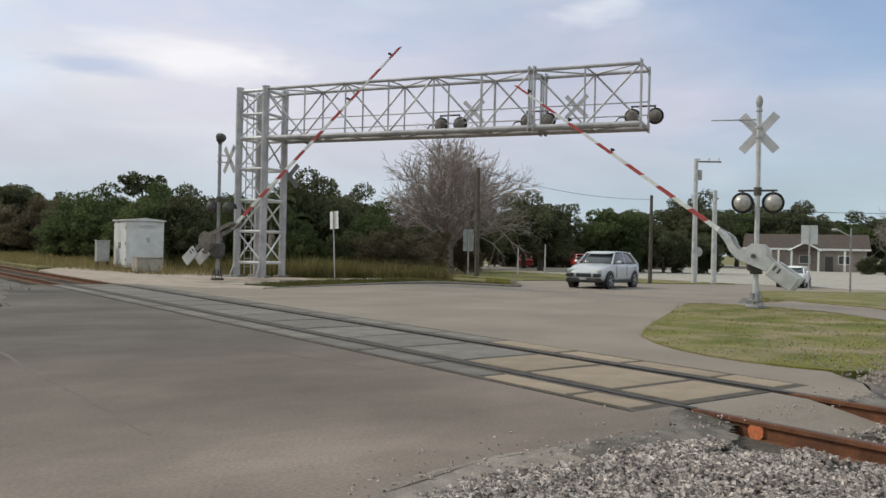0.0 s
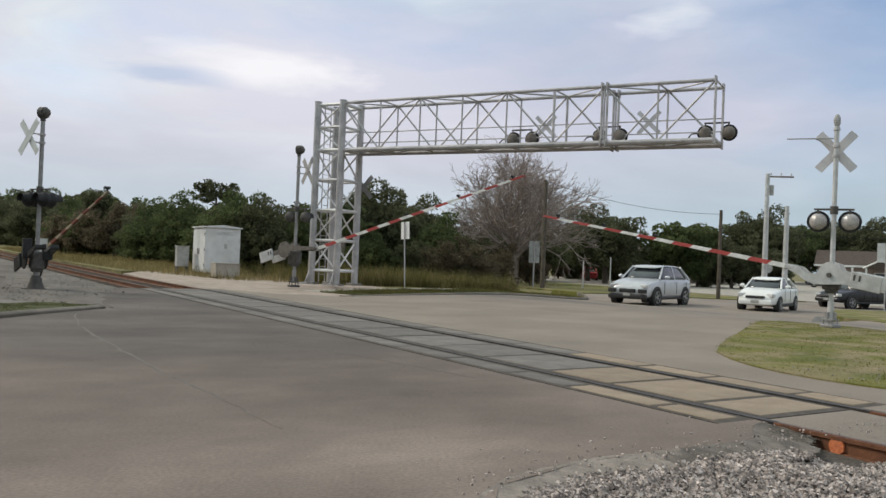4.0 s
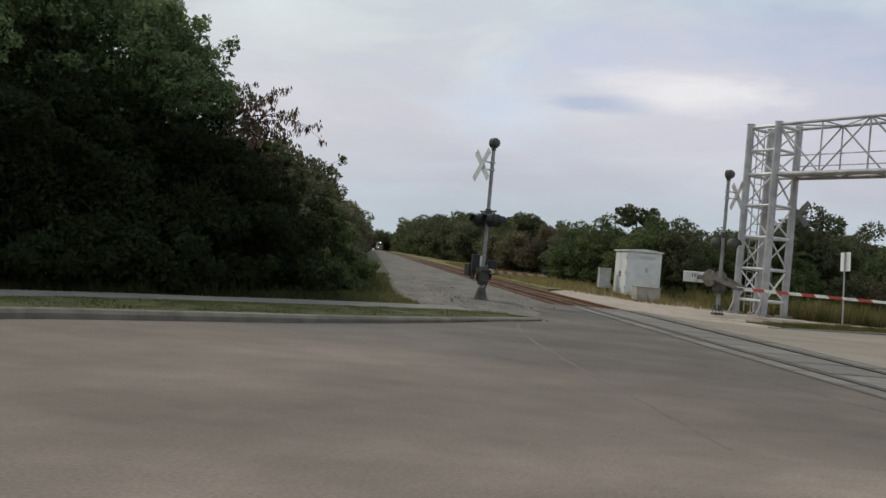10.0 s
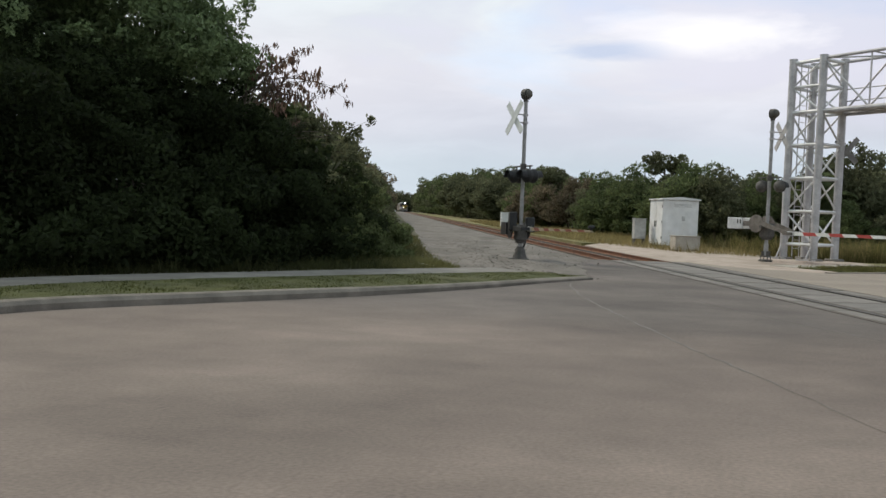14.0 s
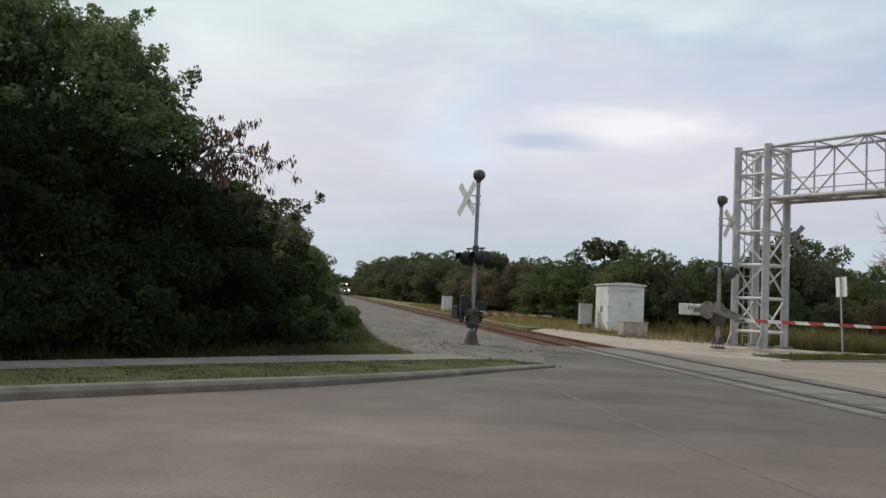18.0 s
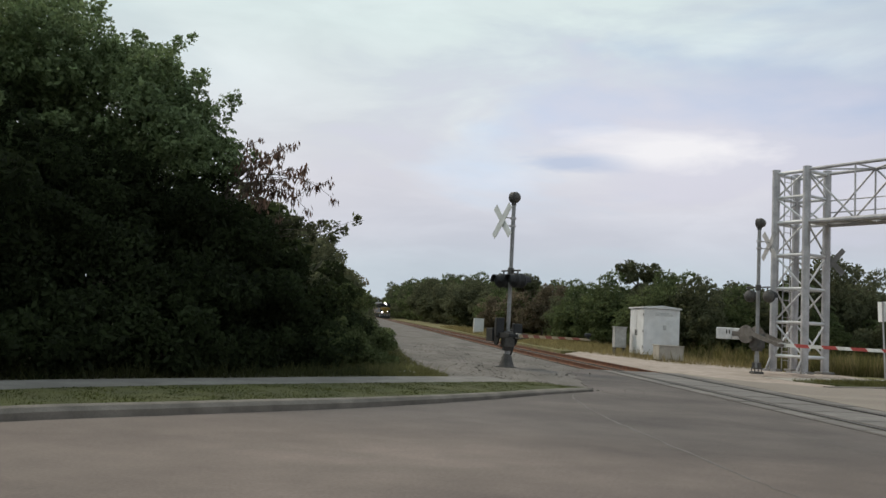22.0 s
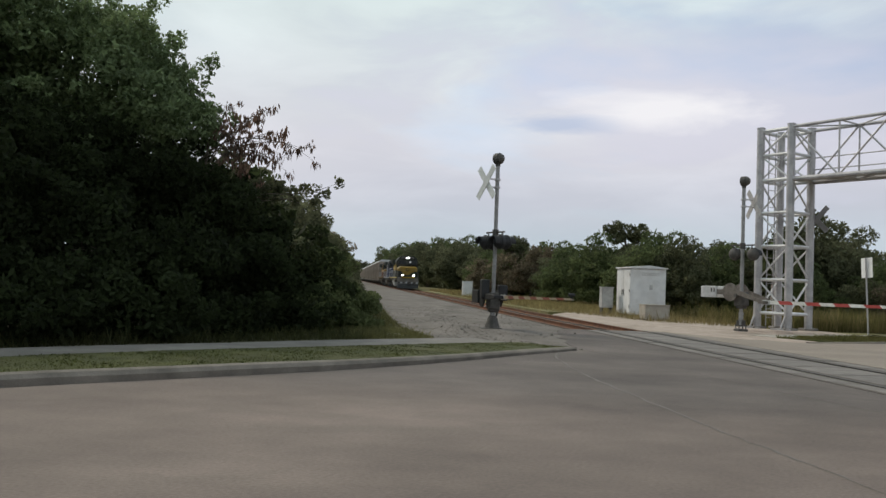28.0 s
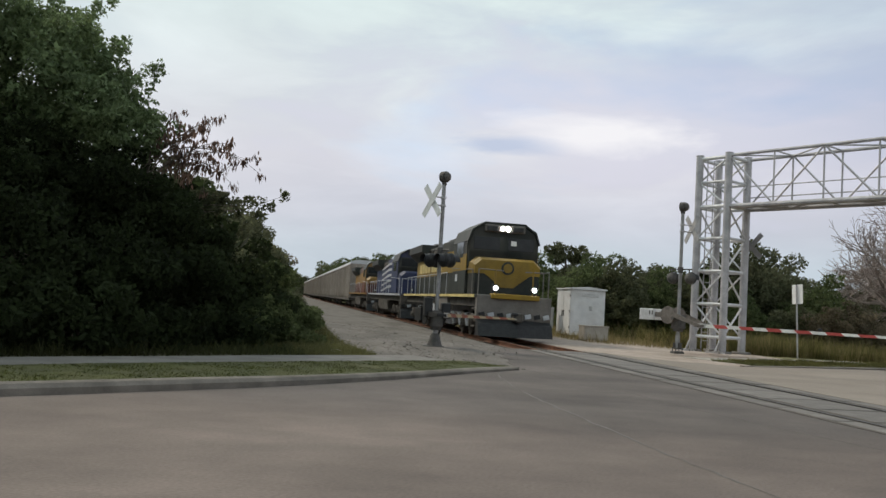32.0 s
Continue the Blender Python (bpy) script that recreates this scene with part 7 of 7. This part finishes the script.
rolling(coupe, WHITE_WAY, [(0, 44.6, 30.0), (1, 39.8, 29.2), (2, 34.0, 27.2), (3, 28.6, 24.9), (4, 23.5, 22.1), (5, 20.6, 20.9), (6, 20.0, 20.6), (32, 20.0, 20.6)])
pickup = vehicle("pickup_truck", pose(45, 22, 0, 0, 0, 150), "black pickup truck turning off the side street", "dark_paint", 5.4, 1.95, 1.68, 1.04, 1.15, 1.05, 0.55, -0.55, -0.95, r=0.38, clear=0.3, kind="truck", bed=1.12)
rolling(pickup, 174, [(0, 55.5, 25.6), (1, 50.1, 27.2), (2, 46.4, 28.2), (3, 43.4, 28.6), (4, 40.0, 28.0), (5, 36.5, 27.0), (6, 33.0, 25.8), (8, 30.5, 24.9), (32, 30.5, 24.9)])
sedan = vehicle("car", pose(60, 12, 0, 0, 0, 150), "white sedan following along the side street", "white_paint", 4.6, 1.75, 1.42, 0.90, 0.93, 1.05, 0.35, -0.95, -1.75, r=0.31, clear=0.18)
rolling(sedan, 178, [(0, 65.0, 18.0), (1, 59.0, 21.2), (2, 53.8, 24.1), (3, 49.5, 26.6), (4, 46.5, 27.6), (5, 44.0, 28.0), (8, 39.0, 27.8), (32, 39.0, 27.8)])
vehicle("car", pose(58.5, 71.5, gz(58.5, 71.5) + 0.02, 0, 0, 48), "red car in the far parking", "red_paint", 4.5, 1.8, 1.45, 0.92, 0.95, 1.05, 0.35, -0.95, -1.75, r=0.31, clear=0.18)
vehicle("pickup_truck", pose(63.5, 67.5, gz(63.5, 67.5) + 0.02, 0, 0, 60), "red pickup truck in the far parking", "red_paint", 5.2, 1.9, 1.7, 1.05, 1.1, 1.05, 0.55, -0.55, -0.95, r=0.36, clear=0.28, kind="truck", bed=1.05)


def lane(u):
    """A place on the street before the houses, u paces along it."""
    return 97.8 - 0.71 * u, 57.9 + 1.23 * u


passing = [("car", "red car driving past the houses", "red_paint", (4.5, 1.8, 1.45, 0.92, 0.95, 1.05, 0.35, -0.95, -1.75), dict(r=0.31, clear=0.18), [(0, -5.6), (0.5, 0.0), (1, 7.2), (1.5, 13.5), (2, 17.5), (2.6, 19.0), (32, 19.0)]),
           ("pickup_truck", "white pickup truck driving past the pale blue houses", "white_paint", (5.4, 1.95, 1.75, 1.08, 1.12, 1.05, 0.55, -0.55, -0.95), dict(r=0.36, clear=0.28, kind="truck", bed=1.05), [(0, -19.2), (1, -9.1), (1.5, -4.0), (2, 1.0), (3, 9.0), (3.8, 12.0), (32, 12.0)]),
           ("car", "dark car following the white pickup truck", "navy_paint", (4.6, 1.8, 1.5, 0.95, 1.0, 1.05, 0.35, -0.95, -1.75), dict(r=0.31, clear=0.18), [(0, -22.0), (1, -12.4), (1.5, -7.4), (2, -4.5), (3, 2.5), (4, 5.5), (32, 5.5)])]
for name, label, colour, sizes, more, way in passing:
    rolling(vehicle(name, pose(66, 40, 0, 0, 0, 120), label, colour, *sizes, **more), 120, [(t, *lane(u)) for t, u in way], 0.03)


# ---- the train ----
def paint(name, dark, light, dirt=(0.10, 0.085, 0.07)):
    return material(name, dark, light, 1.2, 0.6, bump=0.04, fine=25, stain=dirt, stain_scale=0.7, stain_amount=0.35)


M["loco_yellow"] = paint("yellow_locomotive_paint", (0.20, 0.122, 0.009), (0.28, 0.172, 0.014))
M["loco_dark"] = paint("black_green_locomotive_paint", (0.009, 0.012, 0.010), (0.022, 0.028, 0.022))
M["loco_blue"] = paint("blue_locomotive_paint", (0.015, 0.024, 0.075), (0.028, 0.045, 0.12))
M["loco_grey"] = paint("pale_grey_locomotive_paint", (0.42, 0.43, 0.46), (0.55, 0.56, 0.58))
M["loco_orange"] = paint("orange_locomotive_paint", (0.23, 0.125, 0.025), (0.32, 0.18, 0.04))
M["loco_red"] = paint("maroon_locomotive_paint", (0.10, 0.035, 0.022), (0.16, 0.055, 0.035))
M["loco_pilot"] = paint("dusty_grey_pilot_paint", (0.12, 0.108, 0.097), (0.19, 0.172, 0.155))
M["cab_glass"] = material("dark_cab_glass", (0.012, 0.014, 0.015), (0.028, 0.030, 0.032), 2, 0.25, bump=0, spec=0.35)
M["loco_letter"] = paint("pale_yellow_lettering", (0.55, 0.43, 0.16), (0.70, 0.56, 0.24))
M["grime"] = material("grimy_running_gear", (0.035, 0.03, 0.026), (0.12, 0.105, 0.09), 4, 0.85, bump=0.3, fine=30)
M["rack_side"] = material("tan_autorack_panel", (0.31, 0.265, 0.225), (0.43, 0.375, 0.325), 1.0, 0.7, 0.1, bump=0.1, fine=30, stain=(0.18, 0.13, 0.10), stain_scale=0.5, per_piece=0.14)
M["rack_roof"] = material("bright_autorack_roof", (0.52, 0.53, 0.55), (0.68, 0.69, 0.71), 0.8, 0.5, 0.2, bump=0.1, stain=(0.4, 0.38, 0.36), stain_scale=0.6)
TRAIN = []


def bogie(parent, x, axles, gap):
    t = new("bogie")
    t.parent = parent
    for s in (-1, 1):
        bm = bmesh.new()
        box(bm, (x, s * 1.08, 0.78), (gap * (axles - 1) + 1.3, 0.16, 0.32), bevel=0.04)
        for k in range(axles):
            q = x + (k - (axles - 1) / 2) * gap
            box(bm, (q, s * 1.13, 0.55), (0.42, 0.2, 0.42), bevel=0.04)
            rod(bm, (q, s * 1.2, 0.55), (q, s * 1.3, 0.55), 0.15, seg=12)
            if k:
                for d in (-0.2, 0.2):
                    rod(bm, (q - gap / 2 + d, s * 1.16, 0.45), (q - gap / 2 + d, s * 1.16, 0.95), 0.10, seg=10)
        part("side_frame", bm, M["grime"], t)
    for k in range(axles):
        q = x + (k - (axles - 1) / 2) * gap
        bm = bmesh.new()
        for s in (-1, 1):
            rod(bm, (q, s * 0.68, 0.52), (q, s * 0.82, 0.52), 0.52, seg=20)
            rod(bm, (q, s * 0.64, 0.52), (q, s * 0.68, 0.52), 0.545, seg=20)
        rod(bm, (q, -0.8, 0.52), (q, 0.8, 0.52), 0.09, seg=10)
        part("wheelset", bm, M["grime"], t)


def locomotive(label, top, band, low, front, stripe, lit, zebra=False, nose_v=True):
    """A six-axle freight engine facing local +x, rail level at 0, its front at x = 0."""
    e = thing("locomotive", pose(0, 0, 0), label, "locomotive", "engines of the train")
    def blk(name, x0, x1, w, z0, z1, mat, bevel=0.03, label="", y=0.0, parent=None):
        bm = bmesh.new()
        box(bm, ((x0 + x1) / 2, y, (z0 + z1) / 2), (x1 - x0, w, z1 - z0), bevel=bevel)
        return part(name, bm, M[mat], parent or e, label)
    blk("frame", -21.8, -0.9, 2.7, 1.25, 1.62, "grime", 0.02)
    blk("deck", -21.9, -0.85, 3.1, 1.62, 1.74, low, 0.02)
    for s in (-1, 1):
        blk("deck_stripe", -21.8, -1.2, 0.03, 1.62, 1.74, "loco_letter" if lit else stripe, 0.0, "bright line along the deck", s * 1.56)
    # long hood in bands of colour
    blk("hood", -20.4, -7.4, 2.0, 1.74, 2.75, low)
    blk("hood_band", -20.4, -7.4, 2.02, 2.75, 3.75, band, 0.0)
    blk("hood_top", -20.4, -7.4, 2.0, 3.75, 4.35, top, 0.08)
    bm = bmesh.new()
    extrude_poly(bm, [(-1.0, 3.7), (1.0, 3.7), (1.52, 4.15), (1.52, 4.55), (-1.52, 4.55), (-1.52, 4.15)], "x", -20.6, -15.6)
    part("radiator", bm, M[top], e, "flared radiator housing")
    for k in range(3):
        bm = bmesh.new()
        rod(bm, (-19.8 + 1.6 * k, 0, 4.55), (-19.8 + 1.6 * k, 0, 4.68), 0.68, seg=24)
        part("fan", bm, M["grime"], e)
    blk("exhaust", -13.2, -11.6, 0.9, 4.35, 4.72, "grime", 0.05)
    blk("inverter_cabinet", -9.9, -5.9, 2.7, 1.74, 4.3, low, 0.05)
    for s in (-1, 1):
        for k in range(11):
            blk("hood_door", -20.2 + 0.95 * k, -19.32 + 0.95 * k, 0.03, 1.9, 2.68, low, 0.0, "", s * 1.012)
        blk("air_intake", -15.2, -12.4, 0.04, 3.85, 4.25, "grime", 0.0, "dark intake grille", s * 1.01)
        blk("cabinet_band", -9.85, -5.95, 0.03, 2.75, 3.75, band, 0.0, "", s * 1.36)
    if zebra:
        for s in (-1, 1):
            for k in range(5):
                bm = bmesh.new()
                extrude_poly(bm, [(-13.2, 2.0 + 0.42 * k), (-9.0, 2.35 + 0.42 * k), (-7.4, 2.35 + 0.42 * k), (-7.4, 2.18 + 0.42 * k), (-9.0, 2.18 + 0.42 * k), (-13.2, 1.88 + 0.42 * k)], "y", s * 1.39 - 0.01, s * 1.39 + 0.01)
                part("white_stripe", bm, M["loco_grey"], e, "pale slanting stripe")
    # cab
    bm = bmesh.new()
    sec = [(-1.52, 1.74), (1.52, 1.74), (1.55, 3.9), (1.35, 4.45), (0.85, 4.78), (-0.85, 4.78), (-1.35, 4.45), (-1.55, 3.9)]
    extrude_poly(bm, sec, "x", -5.95, -3.1)
    part("cab", bm, M[top if lit else band], e)
    if lit:
        for s in (-1, 1):
            blk("cab_band", -5.9, -3.1, 0.03, 2.75, 3.45, band, 0.0, "bright band on the cab side", s * 1.548)
    bm = bmesh.new()
    roof = [(1.58, 3.98), (1.40, 4.50), (0.88, 4.84), (-0.88, 4.84), (-1.40, 4.50), (-1.58, 3.98), (-1.54, 3.96), (-1.36, 4.44), (-0.84, 4.77), (0.84, 4.77), (1.36, 4.44), (1.54, 3.96)]
    extrude_poly(bm, roof, "x", -6.05, -2.9)
    part("cab_roof", bm, M[top], e)
    bm = bmesh.new()
    extrude_poly(bm, [(-1.50, 3.3), (1.50, 3.3), (1.50, 3.95), (1.33, 4.42), (0.85, 4.72), (-0.85, 4.72), (-1.33, 4.42), (-1.50, 3.95)], "x", -3.15, -2.97)
    part("cab_front", bm, M[top if lit else front], e, "front of the cab round the windscreens")
    bm = bmesh.new()
    extrude_poly(bm, [(-1.47, 3.28), (1.47, 3.28), (1.47, 3.95), (1.36, 4.26), (0.14, 4.26), (0.10, 3.98), (-0.10, 3.98), (-0.14, 4.26), (-1.36, 4.26), (-1.47, 3.95)], "x", -2.98, -2.95)
    part("windscreen_mask", bm, M[top], e, "dark mask round the windscreens")
    blk("cab_front_low", -3.15, -2.95, 3.02, 2.9, 3.62, top, 0.03, "dark front of the cab below the windscreens")
    for s in (-1, 1):
        blk("windscreen", -2.98, -2.935, 1.14, 3.66, 4.20, "cab_glass", 0.02, "dark windscreen", s * 0.74)
        blk("side_window", -5.15, -3.75, 0.04, 3.3, 4.0, "glass", 0.02, "dark side window", s * 1.55)
        blk("cab_lower", -5.93, -3.15, 0.03, 1.78, 2.75, low, 0.0, "", s * 1.545)
        blk("number_board", -2.85, -2.79, 0.46, 4.46, 4.66, "plastic", 0.02, "dark number board with unreadable marks", s * 0.56)
    blk("brow", -3.15, -2.83, 1.75, 4.42, 4.74, "loco_pilot" if lit else top, 0.04)
    # nose
    bm = bmesh.new()
    skin(bm, [[(x, -w, 1.74), (x, w, 1.74), (x, w, h - 0.25), (x, w * 0.8, h), (x, -w * 0.8, h), (x, -w, h - 0.25)] for x, w, h in ((-3.2, 1.46, 3.34), (-2.9, 1.45, 3.32), (-2.35, 1.42, 3.28), (-2.15, 1.36, 3.18))])
    nose = part("nose", bm, M[low], e)
    bm = bmesh.new()
    skin(bm, [[(x, -w, z0), (x, w, z0), (x, w, h - 0.24), (x, w * 0.8, h + 0.012), (x, -w * 0.8, h + 0.012), (x, -w, h - 0.24)] for x, w, h, z0 in ((-3.18, 1.48, 3.34, 2.62), (-2.9, 1.47, 3.32, 2.62), (-2.35, 1.44, 3.28, 2.62), (-2.13, 1.38, 3.18, 2.62))])
    part("nose_band", bm, M[front], e, "bright band round the nose")
    if nose_v:
        bm = bmesh.new()
        extrude_poly(bm, [(-1.0, 2.64), (1.0, 2.64), (0.62, 2.36), (0.26, 2.08), (-0.26, 2.08), (-0.62, 2.36)], "x", -2.16, -2.10)
        part("nose_emblem", bm, M[front], e, "bright pointed panel on the nose")
        bm = bmesh.new()
        rod(bm, (-2.14, 0, 2.88), (-2.085, 0, 2.88), 0.27, seg=20)
        roundel = part("nose_roundel", bm, M["loco_dark"], e, "plain dark ring on the nose")
        bm = bmesh.new()
        rod(bm, (-2.12, 0, 2.88), (-2.078, 0, 2.88), 0.19, seg=20)
        part("roundel_centre", bm, M[front], roundel)
        bm = bmesh.new()
        box(bm, (-2.925, 0.42, 3.98), (0.012, 0.24, 0.2))
        part("window_card", bm, M["white"], e, "small white card behind the windscreen")
        for s in (-1, 1):
            bm = bmesh.new()
            rod(bm, (-1.0, s * 0.78, 1.8), (-1.0, s * 0.78, 2.75), 0.03, seg=8)
            part("grab_rail", bm, M[stripe], e, "yellow upright grab rail")
    # pilot, steps, plough
    blk("pilot", -1.1, -0.78, 3.05, 0.75, 1.74, "loco_pilot" if lit else "grime", 0.03)
    blk("anticlimber", -1.0, -0.60, 1.95, 1.60, 1.80, stripe if lit else "grime", 0.03)
    bm = bmesh.new()
    skin(bm, [[(-0.95, y, 0.14), (-0.95, y, 0.86), (-0.55 + 0.35 * (1 - abs(y) / 1.6), y, 0.62), (-0.35 + 0.35 * (1 - abs(y) / 1.6), y, 0.14)] for y in (-1.5, -0.75, 0, 0.75, 1.5)])
    plough = part("plough", bm, M["black"], e, "black snow plough")
    for k in range(8):
        bm = bmesh.new()
        box(bm, (-0.74, -1.32 + 0.377 * k, 0.96), (0.06, 0.24, 0.17), Matrix.Rotation(radians(14), 3, "X"))
        part("warning_stripe", bm, M["loco_grey" if k % 2 else "black"], plough)
    bm = bmesh.new()
    box(bm, (-0.35, 0, 0.9), (0.85, 0.28, 0.34), bevel=0.05)
    part("coupler", bm, M["grime"], e)
    for s in (-1, 1):
        for z in (0.45, 0.80, 1.15):
            blk("step", -1.75, -1.15, 0.3, z, z + 0.05, "grime", 0.0, "", s * 1.36)
        bm = bmesh.new()
        rod(bm, (-1.05, s * 1.45, 0.8), (-1.05, s * 1.45, 2.75), 0.025, seg=6)
        rod(bm, (-1.95, s * 1.5, 1.74), (-1.95, s * 1.5, 2.75), 0.022, seg=6)
        rod(bm, (-1.95, s * 1.5, 2.75), (-6.0, s * 1.58, 2.9), 0.02, seg=6)
        rod(bm, (-1.05, s * 1.45, 2.75), (-1.0, s * 0.45, 2.72), 0.022, seg=6)
        part("hand_rail", bm, M["loco_grey" if not lit else "loco_pilot"], e)
        bm = bmesh.new()
        rod(bm, (-20.8, s * 1.5, 2.75), (-7.5, s * 1.5, 2.75), 0.02, seg=6)
        part("hand_rail", bm, M["loco_grey"], e)
        for k in range(9):
            bm = bmesh.new()
            rod(bm, (-20.8 + 1.65 * k, s * 1.5, 1.74), (-20.8 + 1.65 * k, s * 1.5, 2.75), 0.02, seg=6)
            part("stanchion", bm, M["loco_grey"], e)
        bm = bmesh.new()
        rod(bm, (-0.95, s * 0.80, 2.02), (-0.80, s * 0.80, 2.02), 0.15, seg=16)
        box(bm, (-0.9, s * 0.88, 1.86), (0.1, 0.1, 0.2))
        d = part("ditch_lamp", bm, M["black"], e)
        bm = bmesh.new()
        rod(bm, (-0.80, s * 0.80, 2.02), (-0.785, s * 0.80, 2.02), 0.08, seg=16)
        part("lamp_glass", bm, M["train_lamp" if lit else "headlamp"], d, "lit white lamp" if lit else "")
    for y in (-0.12, 0.12):
        bm = bmesh.new()
        rod(bm, (-2.86, y, 4.58), (-2.80, y, 4.58), 0.085, seg=16)
        part("headlamp", bm, M["train_lamp" if lit else "headlamp"], e, "lit white headlamp" if lit else "")
    # below the frame
    bm = bmesh.new()
    extrude_poly(bm, [(-1.35, 0.55), (-1.05, 0.32), (1.05, 0.32), (1.35, 0.55), (1.45, 1.25), (-1.45, 1.25)], "x", -14.2, -8.6)
    part("fuel_tank", bm, M["loco_grey" if lit else "grime"], e)
    for s in (-1, 1):
        bm = bmesh.new()
        rod(bm, (-14.9, s * 1.2, 1.05), (-8.4, s * 1.2, 1.05), 0.2, seg=12)
        part("air_tank", bm, M["loco_grey" if lit else "grime"], e)
    bogie(e, -4.9, 3, 1.75)
    bogie(e, -18.2, 3, 1.75)
    if lit:
        for s in (-1, 1):
            for k, (x, w, h) in enumerate(((-19.2, 0.9, 0.55), (-18.1, 0.8, 0.55), (-17.1, 0.7, 0.55), (-16.2, 0.8, 0.55), (-14.9, 0.7, 0.55), (-14.0, 0.8, 0.55), (-13.0, 0.7, 0.55), (-12.1, 0.6, 0.55), (-11.2, 0.7, 0.55))):
                blk("lettering_bar", x, x + w, 0.02, 2.98, 2.98 + h, "loco_letter", 0.0, "plain pale bar in place of lettering", s * 1.03)
            blk("unit_mark", -5.2, -4.8, 0.02, 2.3, 2.6, "loco_grey", 0.0, "small pale panel on the cab side", s * 1.57)
            blk("battery_box", -10.4, -7.2, 0.34, 1.0, 1.62, "loco_pilot", 0.03, "grey equipment box below the deck", s * 1.33)
            for k in range(3):
                bm = bmesh.new()
                rod(bm, (-3.4 - 1.5 * k, s * 1.26, 0.42), (-3.4 - 1.5 * k, s * 1.36, 0.95), 0.09, seg=8)
                part("sand_pipe", bm, M["loco_grey"], e, "pale dusty sand pipe")
    return e


def autorack():
    c = thing("autorack_wagon", pose(0, 0, 0), "tall tan covered car-carrier wagon with a pale roof", "wagon", "car carriers of the train")
    ln = 27.0
    bm = bmesh.new()
    box(bm, (-ln / 2 - 0.4, 0, 1.0), (ln, 2.9, 0.35), bevel=0.03)
    part("underframe", bm, M["grime"], c)
    bm = bmesh.new()
    box(bm, (-ln / 2 - 0.4, 0, 3.2), (ln - 0.6, 2.8, 4.1))
    part("body", bm, M["rack_side"], c)
    bm = bmesh.new()
    extrude_poly(bm, [(-1.55, 5.15), (1.55, 5.15), (1.5, 5.42), (0.8, 5.72), (-0.8, 5.72), (-1.5, 5.42)], "x", -ln - 0.25, -0.55)
    part("roof", bm, M["rack_roof"], c, "pale ribbed metal roof")
    me = None
    for s in (-1, 1):
        for k in range(13):
            if me is None:
                bm = bmesh.new()
                wave = [(-0.96, 0.025)]
                for q in range(6):
                    mid = -0.8 + 0.32 * q
                    wave += [(mid - 0.06, 0.025), (mid - 0.045, 0.04), (mid + 0.045, 0.04), (mid + 0.06, 0.025)]
                wave.append((0.96, 0.025))
                loop = wave + [(a, -b) for a, b in reversed(wave)]
                low = [bm.verts.new((a, b, 1.33)) for a, b in loop]
                high = [bm.verts.new((a, b, 5.07)) for a, b in loop]
                n = len(loop)
                for q in range(n):
                    bm.faces.new((low[q], low[(q + 1) % n], high[(q + 1) % n], high[q]))
                bm.faces.new(high)
                bm.faces.new(low[::-1])
                bmesh.ops.recalc_face_normals(bm, faces=bm.faces)
                me = mesh_of("side_panel", bm, M["rack_side"])
            ob = new("side_panel", me)
            ob.parent = c
            ob.matrix_basis = pose(-1.5 - 2.06 * k, s * 1.44, 0)
        for k in range(14):
            bm = bmesh.new()
            box(bm, (-0.47 - 2.06 * k, s * 1.49, 3.15), (0.1, 0.1, 4.1))
            part("post", bm, M["rack_side"], c)
        bm = bmesh.new()
        box(bm, (-ln / 2 - 0.4, s * 1.5, 5.12), (ln - 0.5, 0.08, 0.16))
        part("top_rail", bm, M["rack_side"], c)
    for x in (-0.55, -ln - 0.25):
        bm = bmesh.new()
        box(bm, (x, 0, 3.2), (0.12, 2.86, 4.1), bevel=0.04)
        door = part("end_door", bm, M["rack_side"], c, "tall ribbed end door")
        for q in range(7):
            bm = bmesh.new()
            box(bm, (x, -1.2 + 0.4 * q, 3.2), (0.2, 0.08, 3.9))
            part("rib", bm, M["rack_side"], door)
    bogie(c, -3.4, 2, 1.75)
    bogie(c, -ln + 2.6, 2, 1.75)
    return c


lead = locomotive("yellow and black-green lead locomotive with lit headlamps", "loco_dark", "loco_yellow", "loco_dark", "loco_yellow", "loco_yellow", True)
second = locomotive("blue locomotive with pale slanting stripes", "loco_dark", "loco_blue", "loco_blue", "loco_blue", "loco_grey", False, zebra=True, nose_v=False)
third = locomotive("orange and maroon locomotive", "loco_dark", "loco_orange", "loco_red", "loco_orange", "loco_orange", False, nose_v=False)
TRAIN += [(lead, 0.0), (second, 22.7), (third, 45.4)]
rack = autorack()
TRAIN.append((rack, 68.2))
for k in range(1, 8):
    TRAIN.append((copy_thing(rack, pose(0, 0, 0)), 68.2 + 28.2 * k))


def train_pose(t, behind):
    y = 32.7 + 21.85 * (32.0 - t) + behind
    a = math.degrees(math.atan2(bend(y + 18) - bend(y), 18))
    p = math.degrees(math.atan2(rise(y + 18) - rise(y), 18))
    return pose(bend(y), y, rise(y), 0, 0, -90 - a) @ pose(0, 0, 0, 0, p, 0)


# ---- motions ----
def motions():
    for arm, mast, hub, way, angles, back in ARMS:
        walk(arm, [(t, pose(0, 0, hub, 0, 0, way) @ pose(-back, 0, 0, 0, -deg, 0)) for t, deg in angles])
    for car, rows in CARS:
        walk(car, rows)
    for wagon, behind in TRAIN:
        walk(wagon, [(t, train_pose(t, behind)) for t in range(33)])


motions()
